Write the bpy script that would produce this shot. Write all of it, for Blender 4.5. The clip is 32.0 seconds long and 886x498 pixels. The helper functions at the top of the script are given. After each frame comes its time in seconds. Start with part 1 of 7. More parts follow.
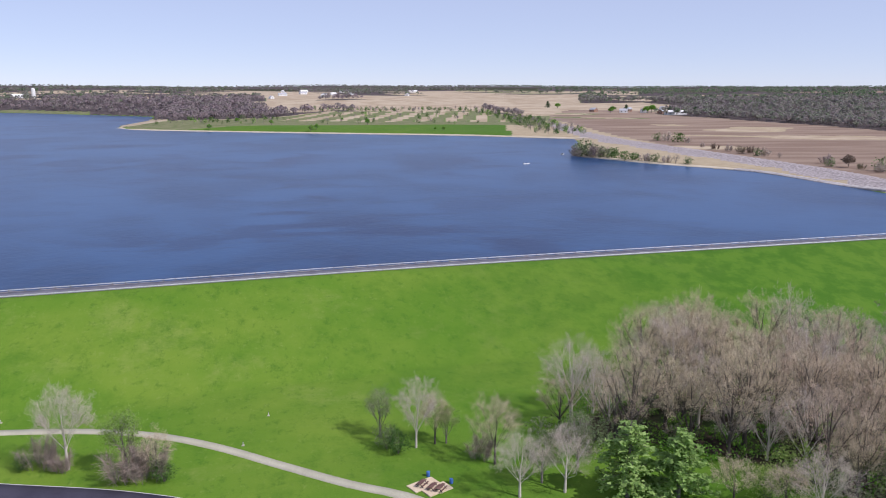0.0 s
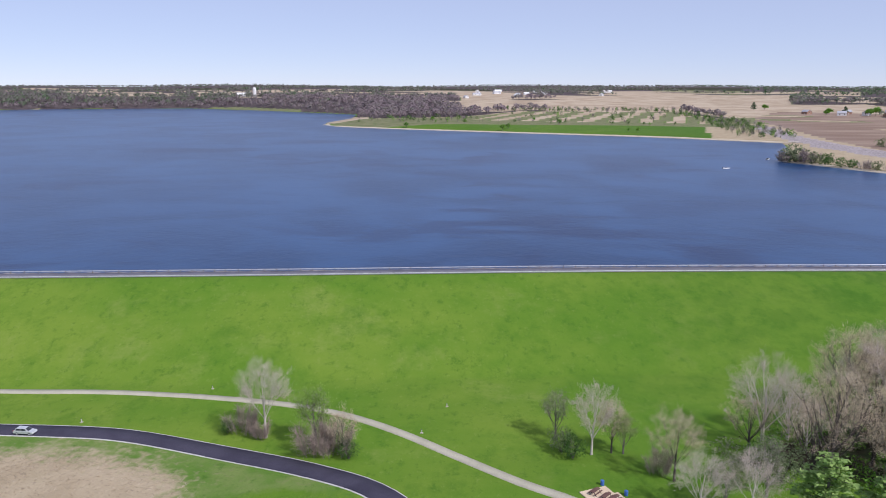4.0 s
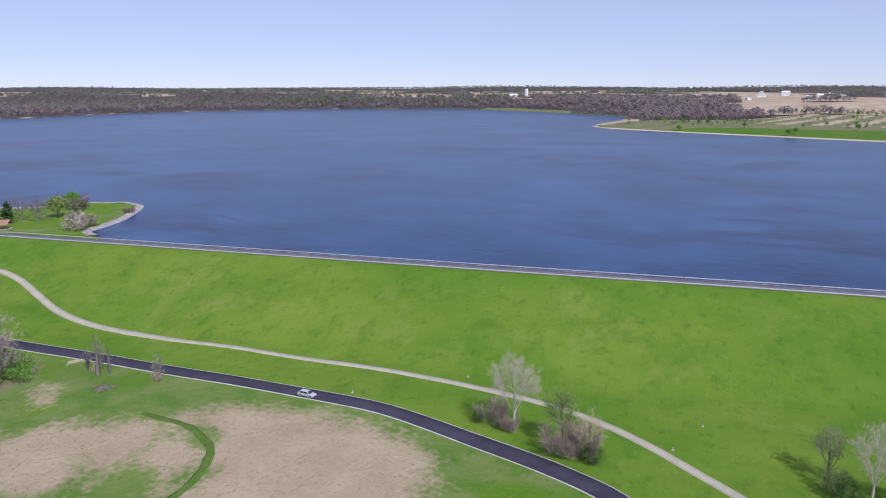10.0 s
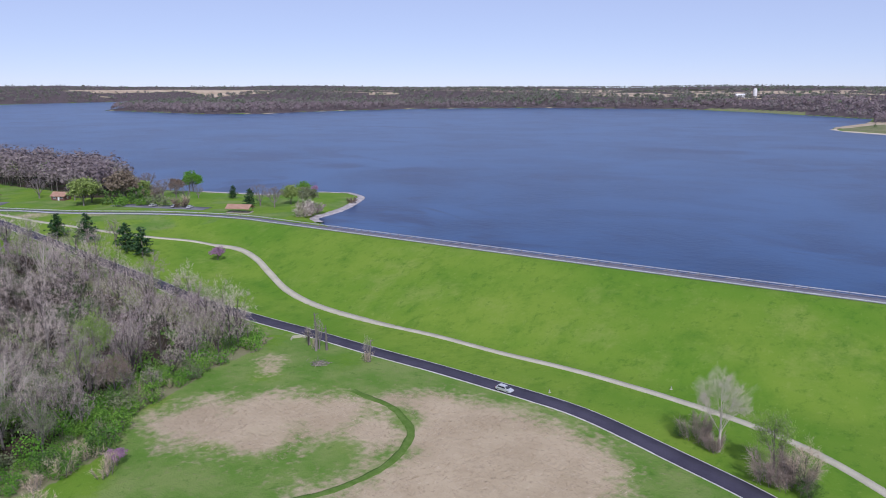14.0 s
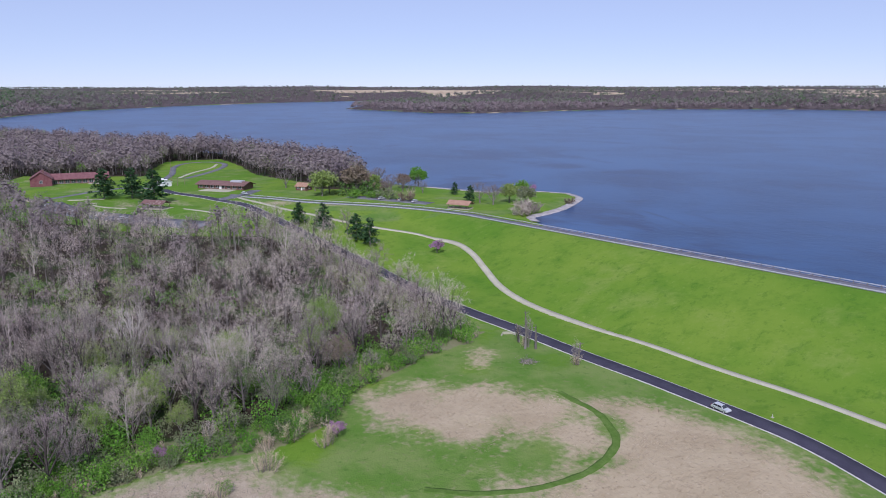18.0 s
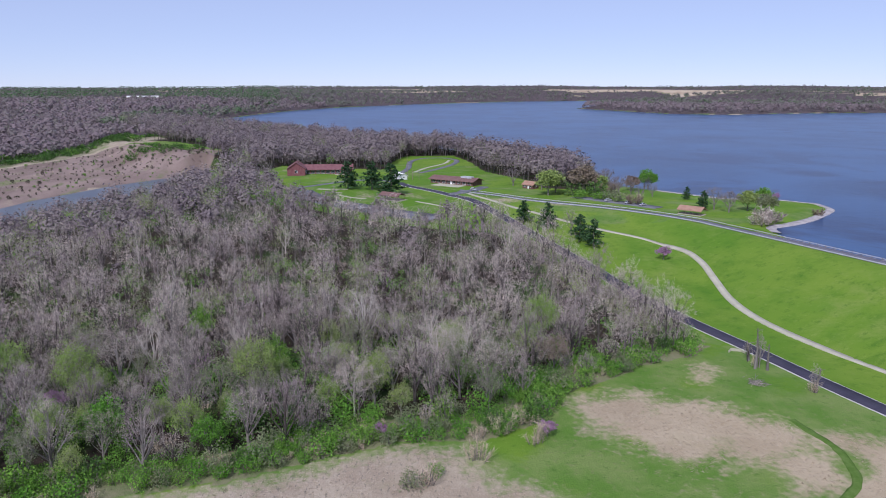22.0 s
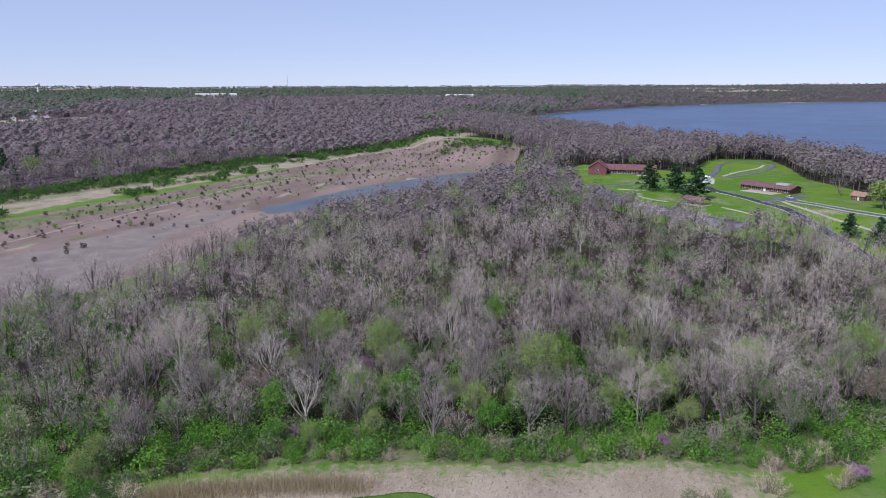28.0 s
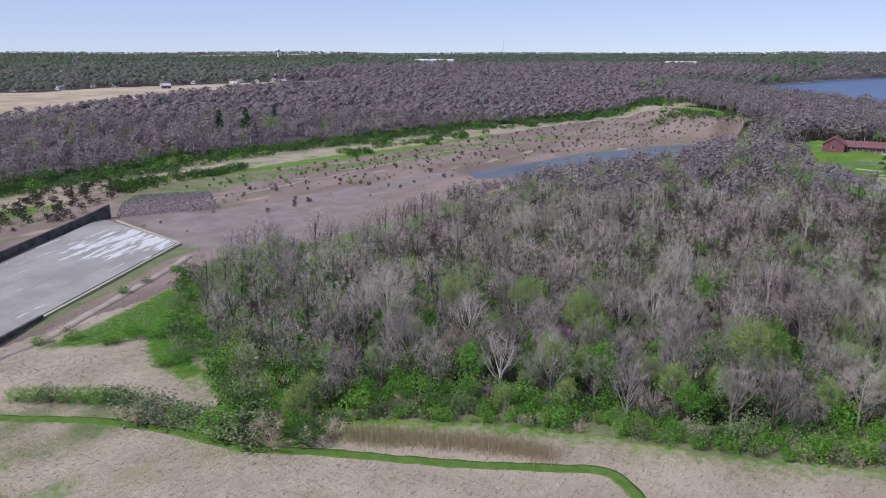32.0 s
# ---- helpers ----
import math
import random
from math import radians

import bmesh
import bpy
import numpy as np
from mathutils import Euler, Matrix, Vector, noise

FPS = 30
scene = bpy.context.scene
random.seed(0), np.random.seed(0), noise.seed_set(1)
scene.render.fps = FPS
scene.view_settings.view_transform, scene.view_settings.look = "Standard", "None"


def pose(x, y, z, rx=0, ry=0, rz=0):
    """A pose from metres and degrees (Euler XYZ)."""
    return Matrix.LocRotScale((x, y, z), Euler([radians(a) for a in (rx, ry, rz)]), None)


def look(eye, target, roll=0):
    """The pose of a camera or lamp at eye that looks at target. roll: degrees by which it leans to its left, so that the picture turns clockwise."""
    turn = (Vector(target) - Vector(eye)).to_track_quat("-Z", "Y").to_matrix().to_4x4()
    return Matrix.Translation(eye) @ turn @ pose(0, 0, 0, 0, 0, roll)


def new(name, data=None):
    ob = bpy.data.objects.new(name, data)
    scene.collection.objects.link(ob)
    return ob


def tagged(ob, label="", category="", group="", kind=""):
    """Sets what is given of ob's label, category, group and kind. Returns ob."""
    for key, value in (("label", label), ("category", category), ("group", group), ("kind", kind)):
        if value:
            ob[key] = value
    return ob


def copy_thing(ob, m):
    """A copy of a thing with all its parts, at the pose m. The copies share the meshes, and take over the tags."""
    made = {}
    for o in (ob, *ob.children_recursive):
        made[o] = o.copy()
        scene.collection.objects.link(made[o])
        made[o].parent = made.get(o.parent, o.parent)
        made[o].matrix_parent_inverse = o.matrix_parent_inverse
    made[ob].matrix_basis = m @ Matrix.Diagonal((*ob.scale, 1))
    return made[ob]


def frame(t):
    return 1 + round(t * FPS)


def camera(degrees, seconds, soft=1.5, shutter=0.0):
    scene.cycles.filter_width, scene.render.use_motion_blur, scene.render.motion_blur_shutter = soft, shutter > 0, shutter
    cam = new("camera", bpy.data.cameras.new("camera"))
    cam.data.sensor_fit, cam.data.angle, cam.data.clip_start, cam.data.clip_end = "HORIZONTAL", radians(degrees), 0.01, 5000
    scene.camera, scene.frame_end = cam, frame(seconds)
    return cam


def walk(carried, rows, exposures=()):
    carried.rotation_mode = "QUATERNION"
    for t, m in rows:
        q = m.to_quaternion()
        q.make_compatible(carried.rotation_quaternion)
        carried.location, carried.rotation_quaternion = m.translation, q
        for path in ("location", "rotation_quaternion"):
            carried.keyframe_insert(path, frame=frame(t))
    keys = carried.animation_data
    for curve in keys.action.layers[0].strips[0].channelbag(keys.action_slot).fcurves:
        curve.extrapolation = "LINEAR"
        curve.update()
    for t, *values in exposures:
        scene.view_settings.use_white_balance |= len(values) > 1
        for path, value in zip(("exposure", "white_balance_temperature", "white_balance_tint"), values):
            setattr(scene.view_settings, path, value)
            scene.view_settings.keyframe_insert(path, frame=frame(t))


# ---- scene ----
cam = camera(60.4, 32.0, soft=1.0)
EYE = 75.0
# seconds, yaw, pitch, roll: a hovering drone that turns to its left
TURN = [
    (0, -0.00, -12.15, -0.00), (0.5, 2.84, -12.19, -0.01), (1, 4.22, -12.17, -0.02), (1.5, 5.20, -12.14, -0.04), (2, 6.17, -12.12, -0.03),
    (2.5, 7.52, -12.08, -0.01), (3, 9.84, -12.13, -0.02), (3.5, 12.08, -12.14, -0.01), (4, 14.17, -12.17, -0.06), (4.5, 15.76, -12.17, -0.04),
    (6.5, 20.58, -12.03, -0.11), (7, 22.87, -12.04, -0.08), (7.5, 25.55, -12.06, 0.03), (8, 27.88, -12.09, 0.06), (8.5, 29.78, -12.08, 0.02),
    (9, 30.66, -12.03, 0.08), (9.5, 31.99, -12.03, 0.13), (10, 33.94, -12.06, 0.12), (10.5, 35.67, -12.04, 0.17), (11, 36.46, -12.02, 0.13),
    (11.5, 38.05, -12.03, 0.12), (12, 40.80, -12.06, 0.09), (12.5, 43.67, -12.08, 0.11), (13, 45.92, -12.10, 0.05), (13.5, 47.80, -12.10, 0.02),
    (15.5, 56.19, -12.16, 0.11), (16, 58.71, -12.14, 0.10), (16.5, 61.18, -12.14, 0.14), (17, 63.02, -12.15, 0.11), (17.5, 64.10, -12.07, 0.15),
    (18, 66.09, -12.09, 0.13), (18.5, 68.61, -12.09, 0.10), (19, 70.77, -12.11, 0.14), (19.5, 72.71, -12.13, 0.13), (20, 74.75, -12.12, 0.11),
    (20.5, 76.78, -12.12, 0.10), (21, 79.03, -12.11, 0.03), (21.5, 81.05, -12.10, 0.03), (22, 83.11, -12.11, 0.01), (22.5, 85.06, -12.12, 0.05),
    (23, 86.98, -12.11, 0.11), (23.5, 88.78, -12.12, 0.14), (24, 90.89, -12.12, 0.09), (24.5, 92.59, -12.13, 0.10), (25, 94.45, -12.13, 0.08),
    (25.5, 96.28, -12.12, 0.12), (27.5, 103.46, -12.13, 0.14), (28, 105.49, -12.17, 0.13), (28.5, 107.60, -12.17, 0.09), (29, 109.56, -12.13, 0.08),
    (29.5, 111.59, -12.09, 0.08), (30, 113.78, -12.12, 0.10), (30.5, 115.25, -12.15, 0.08), (31, 117.46, -12.62, -0.01), (31.5, 119.35, -13.73, -0.05),
    (32, 121.15, -14.56, -0.03),
]
walk(cam, [(t, pose(0, 0, EYE, 90 + p, r, yaw)) for t, yaw, p, r in TURN], [(0, 0.13, 6000, 18), (4, 0.06, 5930, 18), (9, 0.0, 5830, 20), (16, -0.02, 5640, 20), (25, 0.0, 5600, 20), (32, 0.0, 5680, 16)])

# ---- light ----
SUN_DIR = Vector((0.88, -0.47, 0.98)).normalized()
world = bpy.data.worlds.new("sky")
scene.world = world
world.use_nodes = True
wn = world.node_tree
wn.nodes.clear()
sky = wn.nodes.new("ShaderNodeTexSky")
sky.sky_type = "NISHITA"
sky.sun_disc = False
sky.sun_elevation = math.asin(SUN_DIR.z)
sky.sun_rotation = math.atan2(SUN_DIR.x, SUN_DIR.y)
sky.altitude = 300
sky.air_density, sky.dust_density, sky.ozone_density = 0.6, 0.0, 1.0
bg = wn.nodes.new("ShaderNodeBackground")
bg.inputs["Strength"].default_value = 0.1
wout = wn.nodes.new("ShaderNodeOutputWorld")
haze = wn.nodes.new("ShaderNodeMix")
haze.data_type = "RGBA"
haze.inputs[0].default_value = 0.62
haze.inputs[7].default_value = (5.7, 6.1, 7.5, 1)
wn.links.new(sky.outputs[0], haze.inputs[6])
wn.links.new(haze.outputs[2], bg.inputs[0])
wn.links.new(bg.outputs[0], wout.inputs[0])
sun_data = bpy.data.lights.new("sun", "SUN")
sun_data.energy, sun_data.angle, sun_data.color = 3.7, radians(0.53), (1.0, 0.95, 0.88)
sun = new("sun", sun_data)
sun.matrix_world = look((0, 0, 0), -SUN_DIR)
scene.view_settings.exposure = 0.0

# ---- materials ----
class Nodes:
    """A short hand for building one procedural material."""

    def __init__(self, name):
        self.m = bpy.data.materials.new(name)
        self.m.use_nodes = True
        self.t = self.m.node_tree
        self.t.nodes.clear()
        self.out = self.add("ShaderNodeOutputMaterial")
        self.b = self.add("ShaderNodeBsdfPrincipled")
        self.t.links.new(self.b.outputs[0], self.out.inputs[0])
        self.pos = self.add("ShaderNodeNewGeometry").outputs["Position"]

    def add(self, kind):
        return self.t.nodes.new(kind)

    def put(self, sock, value):
        if isinstance(value, bpy.types.NodeSocket):
            self.t.links.new(value, sock)
        elif isinstance(value, tuple) and len(value) == 3:
            sock.default_value = (*value, 1.0) if sock.type == "RGBA" else value
        else:
            sock.default_value = value

    def noise(self, scale, detail=3.0, rough=0.55, vec=None, stretch=None, distort=0.0):
        n = self.add("ShaderNodeTexNoise")
        v = vec or self.pos
        if stretch:
            mp = self.add("ShaderNodeMapping")
            self.put(mp.inputs[0], v)
            mp.inputs["Scale"].default_value = stretch
            v = mp.outputs[0]
        self.put(n.inputs["Vector"], v)
        n.inputs["Scale"].default_value, n.inputs["Detail"].default_value = scale, detail
        n.inputs["Roughness"].default_value, n.inputs["Distortion"].default_value = rough, distort
        return n.outputs[0]

    def math(self, op, a, b=0.0, c=0.0):
        n = self.add("ShaderNodeMath")
        n.operation = op
        for s, v in zip(n.inputs, (a, b, c)):
            self.put(s, v)
        return n.outputs[0]

    def ramp(self, v, lo, hi, a=0.0, b=1.0):
        n = self.add("ShaderNodeMapRange")
        n.interpolation_type = "SMOOTHSTEP"
        for s, q in zip(n.inputs, (v, lo, hi, a, b)):
            self.put(s, q)
        return n.outputs[0]

    def mix(self, f, a, b):
        n = self.add("ShaderNodeMix")
        n.data_type = "RGBA"
        self.put(n.inputs[0], f)
        self.put(n.inputs[6], a)
        self.put(n.inputs[7], b)
        return n.outputs[2]

    def attr(self, name, what="Fac"):
        n = self.add("ShaderNodeAttribute")
        n.attribute_name = name
        return n.outputs[what]

    def bump(self, v, strength, distance):
        n = self.add("ShaderNodeBump")
        n.inputs["Distance"].default_value = distance
        self.put(n.inputs["Strength"], strength)
        self.put(n.inputs["Height"], v)
        self.put(self.b.inputs["Normal"], n.outputs[0])

    def done(self, colour, rough=0.8, spec=0.3, metal=0.0):
        self.put(self.b.inputs["Base Color"], colour)
        self.put(self.b.inputs["Roughness"], rough)
        self.put(self.b.inputs["Specular IOR Level"], spec)
        self.put(self.b.inputs["Metallic"], metal)
        return self.m


def two_tone(name, a, b, scale, rough=0.8, spec=0.3, bump=0.0, fine=None, metal=0.0):
    """A surface of two colours that drift into one another, with fine grain on top."""
    n = Nodes(name)
    c = n.mix(n.ramp(n.noise(scale, 4), 0.32, 0.68), a, b)
    g = n.noise(fine or scale * 9, 2)
    c = n.mix(n.ramp(g, 0.3, 0.75, 0.0, 0.35), c, tuple(v * 0.6 for v in a))
    if bump:
        n.bump(g, 0.5, bump)
    return n.done(c, rough, spec, metal)


def ground_material():
    n = Nodes("ground_cover")
    one, two = n.attr("cover_one", "Color"), n.attr("cover_two", "Color")
    s1, s2, s3 = n.add("ShaderNodeSeparateColor"), n.add("ShaderNodeSeparateColor"), n.add("ShaderNodeSeparateColor")
    n.put(s3.inputs[0], n.attr("cover_three", "Color"))
    n.put(s1.inputs[0], one)
    n.put(s2.inputs[0], two)
    big, mid, small, tiny = n.noise(0.02, 4), n.noise(0.09, 4), n.noise(0.55, 4), n.noise(2.6, 3)
    streak = n.noise(0.13, 5, 0.65)
    rough_edge = n.math("MULTIPLY", n.math("SUBTRACT", n.math("ADD", n.noise(0.07, 5, 0.65), small), 1.0), 1.7)

    def cut(w, k=1.0, soft=0.12):
        return n.ramp(n.math("ADD", w, n.math("MULTIPLY", rough_edge, k)), 0.5 - soft, 0.5 + soft)

    c = n.mix(n.ramp(mid, 0.35, 0.65), (0.1, 0.19, 0.028), (0.165, 0.225, 0.06))
    c = n.mix(n.ramp(small, 0.52, 0.75, 0, 0.5), c, (0.2, 0.205, 0.09))
    c = n.mix(n.ramp(n.noise(0.3, 5, 0.75), 0.56, 0.68, 0, 0.55), c, (0.052, 0.125, 0.014))
    c = n.mix(n.ramp(tiny, 0.55, 0.8, 0, 0.5), c, (0.07, 0.15, 0.025))
    # the mown dam face: soft bands along the crest, thin yellowish spots, short dark tufts
    along = n.add("ShaderNodeMapping")
    n.put(along.inputs[0], n.pos)
    along.inputs["Rotation"].default_value = (0, 0, radians(-16))
    run = along.outputs[0]
    lush = n.mix(n.ramp(n.noise(0.018, 4, 0.6, vec=run, stretch=(0.8, 1.0, 1)), 0.36, 0.64), (0.096, 0.194, 0.016), (0.152, 0.234, 0.027))
    lush = n.mix(n.ramp(n.noise(0.04, 6, 0.72, vec=run, stretch=(0.9, 0.8, 1)), 0.52, 0.72, 0, 0.5), lush, (0.225, 0.268, 0.066))
    lush = n.mix(n.ramp(n.noise(0.085, 6, 0.75, vec=run, stretch=(0.9, 0.7, 1)), 0.47, 0.7, 0, 0.6), lush, (0.062, 0.15, 0.012))
    lush = n.mix(n.ramp(n.noise(0.32, 5, 0.8, vec=run, stretch=(1.0, 0.6, 1)), 0.52, 0.68, 0, 0.55), lush, (0.05, 0.125, 0.012))
    lush = n.mix(n.ramp(n.noise(0.6, 4, 0.8, vec=run, stretch=(1.0, 0.6, 1)), 0.56, 0.7, 0, 0.4), lush, (0.2, 0.265, 0.055))
    lush = n.mix(n.ramp(tiny, 0.5, 0.8, 0, 0.3), lush, (0.125, 0.205, 0.03))
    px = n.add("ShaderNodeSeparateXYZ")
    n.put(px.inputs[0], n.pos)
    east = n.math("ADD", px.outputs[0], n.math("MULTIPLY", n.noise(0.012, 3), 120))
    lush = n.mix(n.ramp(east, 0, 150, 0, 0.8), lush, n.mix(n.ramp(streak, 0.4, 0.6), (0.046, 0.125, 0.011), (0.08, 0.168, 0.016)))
    lush = n.mix(n.attr("cover_two", "Alpha"), lush, n.mix(n.ramp(small, 0.35, 0.65), (0.05, 0.12, 0.014), (0.085, 0.16, 0.025)))
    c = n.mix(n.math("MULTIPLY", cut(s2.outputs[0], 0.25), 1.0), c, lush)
    dry = n.mix(n.ramp(mid, 0.3, 0.7), (0.31, 0.247, 0.178), (0.395, 0.327, 0.238))
    dry = n.mix(n.ramp(n.noise(0.5, 5, 0.7, stretch=(0.5, 1.5, 1)), 0.45, 0.7, 0, 0.35), dry, (0.47, 0.405, 0.305))
    dry = n.mix(n.ramp(n.noise(0.8, 4, 0.75, stretch=(0.55, 1.7, 1)), 0.55, 0.66, 0, 0.85), dry, (0.14, 0.125, 0.095))
    dry = n.mix(n.ramp(tiny, 0.5, 0.7, 0, 0.4), dry, (0.52, 0.44, 0.35))
    dry = n.mix(n.ramp(n.noise(0.06, 4, 0.7), 0.55, 0.72, 0, 0.55), dry, (0.22, 0.23, 0.1))
    sx = n.add("ShaderNodeSeparateXYZ")
    n.put(sx.inputs[0], n.pos)
    straw = n.mix(n.ramp(mid, 0.35, 0.65), (0.375, 0.3, 0.19), (0.43, 0.35, 0.228))
    dry = n.mix(n.ramp(sx.outputs[1], -5, 85, 0, 0.9), dry, straw)
    thatch = n.noise(1.5, 4, 0.8, stretch=(0.4, 1.8, 1), distort=0.6)
    dry = n.mix(n.ramp(thatch, 0.56, 0.68, 0, 0.6), dry, (0.17, 0.13, 0.1))
    dry = n.mix(n.ramp(n.noise(1.1, 4, 0.8, stretch=(1.6, 0.5, 1), distort=0.6), 0.58, 0.7, 0, 0.5), dry, (0.56, 0.47, 0.37))
    c = n.mix(cut(s1.outputs[0], 0.42, 0.22), c, dry)
    # leaf litter, its colour lowered to hold the shade under the trees
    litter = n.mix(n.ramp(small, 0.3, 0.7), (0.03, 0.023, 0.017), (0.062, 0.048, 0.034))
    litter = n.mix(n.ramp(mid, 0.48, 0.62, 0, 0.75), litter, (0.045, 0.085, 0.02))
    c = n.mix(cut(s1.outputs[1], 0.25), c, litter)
    pale = n.mix(n.ramp(big, 0.35, 0.65), (0.36, 0.28, 0.19), (0.48, 0.39, 0.28))
    c = n.mix(cut(s1.outputs[2], 0.1), c, pale)
    plough = n.mix(n.ramp(n.noise(0.012, 4, stretch=(1, 2.5, 1)), 0.35, 0.65), (0.19, 0.14, 0.115), (0.285, 0.215, 0.18))
    red = n.mix(n.ramp(n.noise(0.012, 4, stretch=(0.5, 2.5, 1)), 0.35, 0.65), (0.22, 0.152, 0.113), (0.31, 0.232, 0.172))
    plough = n.mix(n.ramp(sx.outputs[0], 150, 250), plough, red)
    c = n.mix(cut(s2.outputs[1], 0.1), c, plough)
    stone = n.mix(n.ramp(small, 0.35, 0.65), (0.24, 0.205, 0.2), (0.44, 0.39, 0.375))
    c = n.mix(cut(s2.outputs[2], 0.15), c, stone)
    weeds = n.mix(n.ramp(mid, 0.35, 0.65), (0.125, 0.155, 0.06), (0.2, 0.2, 0.105))
    weeds = n.mix(n.ramp(small, 0.45, 0.7, 0, 0.75), weeds, (0.23, 0.2, 0.125))
    c = n.mix(cut(s3.outputs[0], 0.35, 0.25), c, weeds)
    gravel = n.mix(n.ramp(mid, 0.3, 0.7), (0.215, 0.178, 0.155), (0.28, 0.235, 0.205))
    gravel = n.mix(n.ramp(tiny, 0.5, 0.75, 0, 0.4), gravel, (0.2, 0.165, 0.145))
    c = n.mix(cut(s3.outputs[1], 0.3, 0.25), c, gravel)
    # fallen leaves of distant woods, darkened to paint the shaded gaps between crowns
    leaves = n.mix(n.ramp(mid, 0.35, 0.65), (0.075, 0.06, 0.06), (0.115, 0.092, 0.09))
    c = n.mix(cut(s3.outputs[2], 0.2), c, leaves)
    n.bump(n.math("ADD", tiny, n.math("MULTIPLY", small, 1.5)), n.ramp(s2.outputs[0], 0.4, 0.9, 0.6, 0.22), 0.35)
    return n.done(c, 0.95, 0.1)


def water_material(name, deep, shallow, calm):
    n = Nodes(name)
    wind = n.noise(0.0085, 4, 0.55, distort=0.8)
    gust = n.noise(0.03, 3, 0.6)
    f = n.ramp(n.math("ADD", n.math("MULTIPLY", wind, 0.72), n.math("MULTIPLY", gust, 0.28)), 0.36, 0.62)
    waves = n.math("ADD", n.noise(0.22, 3, 0.6), n.math("MULTIPLY", n.noise(0.9, 2, 0.5), 0.22))
    n.bump(waves, n.ramp(f, 0, 1, 0.75, 0.3), calm)
    n.b.inputs["IOR"].default_value = 1.33
    calmer = n.ramp(n.noise(0.0045, 3, 0.5, distort=0.5), 0.4, 0.62)
    # ruffled streaks: their weaker sky reflection is painted as a darker body colour
    gust_dimming = n.ramp(n.noise(0.024, 6, 0.6, stretch=(0.55, 0.8, 1), distort=0.7), 0.5, 0.62, 0, 0.95)
    gust_dimming = n.math("MULTIPLY", gust_dimming, n.math("ADD", n.math("MULTIPLY", calmer, 0.75), 0.25))
    body = n.mix(gust_dimming, n.mix(f, deep, shallow), tuple(v * k for v, k in zip(deep, (0.36, 0.5, 0.7))))
    return n.done(body, 0.28, 0.22)


def leaf_material(name, a, b, c, translucent=0.25, per_object=True):
    n = Nodes(name)
    which = n.attr("tint")
    if per_object:
        which = n.math("FRACT", n.math("ADD", n.add("ShaderNodeObjectInfo").outputs["Random"], which))
    isle = n.add("ShaderNodeNewGeometry").outputs["Random Per Island"]
    col = n.mix(which, a, b)
    col = n.mix(n.ramp(isle, 0.2, 1.0, 0, 0.8), col, c)
    n.b.inputs["Subsurface Weight"].default_value = 0.0
    n.done(col, 0.75, 0.15)
    if translucent:
        tr = n.add("ShaderNodeBsdfTranslucent")
        n.put(tr.inputs[0], col)
        mx = n.add("ShaderNodeMixShader")
        mx.inputs[0].default_value = translucent
        n.t.links.new(n.b.outputs[0], mx.inputs[1])
        n.t.links.new(tr.outputs[0], mx.inputs[2])
        n.t.links.new(mx.outputs[0], n.out.inputs[0])
    return n.m


M_GROUND = ground_material()
M_LAKE = water_material("lake_water", (0.008, 0.036, 0.106), (0.02, 0.068, 0.172), 0.2)
M_RIVER = water_material("river_water", (0.06, 0.068, 0.075), (0.09, 0.098, 0.105), 0.06)
M_ASPHALT = two_tone("fresh_asphalt", (0.043, 0.039, 0.06), (0.063, 0.058, 0.083), 0.15, 0.85, 0.25, 0.01, 6.0)
M_OLD_ASPHALT = two_tone("weathered_asphalt", (0.13, 0.13, 0.145), (0.2, 0.2, 0.21), 0.2, 0.9, 0.2, 0.01, 5.0)
M_CONCRETE = two_tone("concrete", (0.41, 0.385, 0.285), (0.49, 0.457, 0.345), 0.25, 0.85, 0.25, 0.01, 4.0)
M_PAD = two_tone("tan_concrete", (0.6, 0.47, 0.32), (0.68, 0.55, 0.39), 0.5, 0.85, 0.2, 0.01, 4.0)
M_CREST = two_tone("crest_asphalt", (0.15, 0.145, 0.17), (0.2, 0.195, 0.22), 0.2, 0.9, 0.2, 0.01, 5.0)
M_LINE = two_tone("worn_white_paint", (0.5, 0.48, 0.45), (0.62, 0.6, 0.57), 0.8, 0.7)
M_RIPRAP = two_tone("limestone_riprap", (0.3, 0.27, 0.26), (0.5, 0.46, 0.44), 0.4, 0.9, 0.2, 0.2, 2.0)
M_ROCKS = leaf_material("dark_stone", (0.11, 0.098, 0.115), (0.17, 0.15, 0.17), (0.23, 0.205, 0.22), 0, False)
M_BARK = leaf_material("grey_bark", (0.17, 0.15, 0.135), (0.27, 0.245, 0.22), (0.13, 0.11, 0.095), 0)
M_DARK_BARK = leaf_material("dark_bark", (0.075, 0.062, 0.055), (0.11, 0.095, 0.085), (0.06, 0.05, 0.045), 0)
M_PALE_BARK = leaf_material("pale_bark", (0.52, 0.47, 0.41), (0.6, 0.55, 0.49), (0.4, 0.35, 0.3), 0)
M_TAN_TWIG = leaf_material("tan_twigs", (0.66, 0.52, 0.4), (0.66, 0.58, 0.37), (0.42, 0.33, 0.25), 0.2)
M_TWIG = leaf_material("bare_twigs", (0.365, 0.29, 0.285), (0.68, 0.59, 0.49), (0.145, 0.116, 0.108), 0.06)
M_BROWN_TWIG = leaf_material("brown_twigs", (0.42, 0.33, 0.285), (0.45, 0.37, 0.3), (0.2, 0.155, 0.13), 0.1)
M_MAUVE_TWIG = leaf_material("mauve_twigs", (0.25, 0.203, 0.213), (0.36, 0.308, 0.278), (0.23, 0.188, 0.188), 0.4)
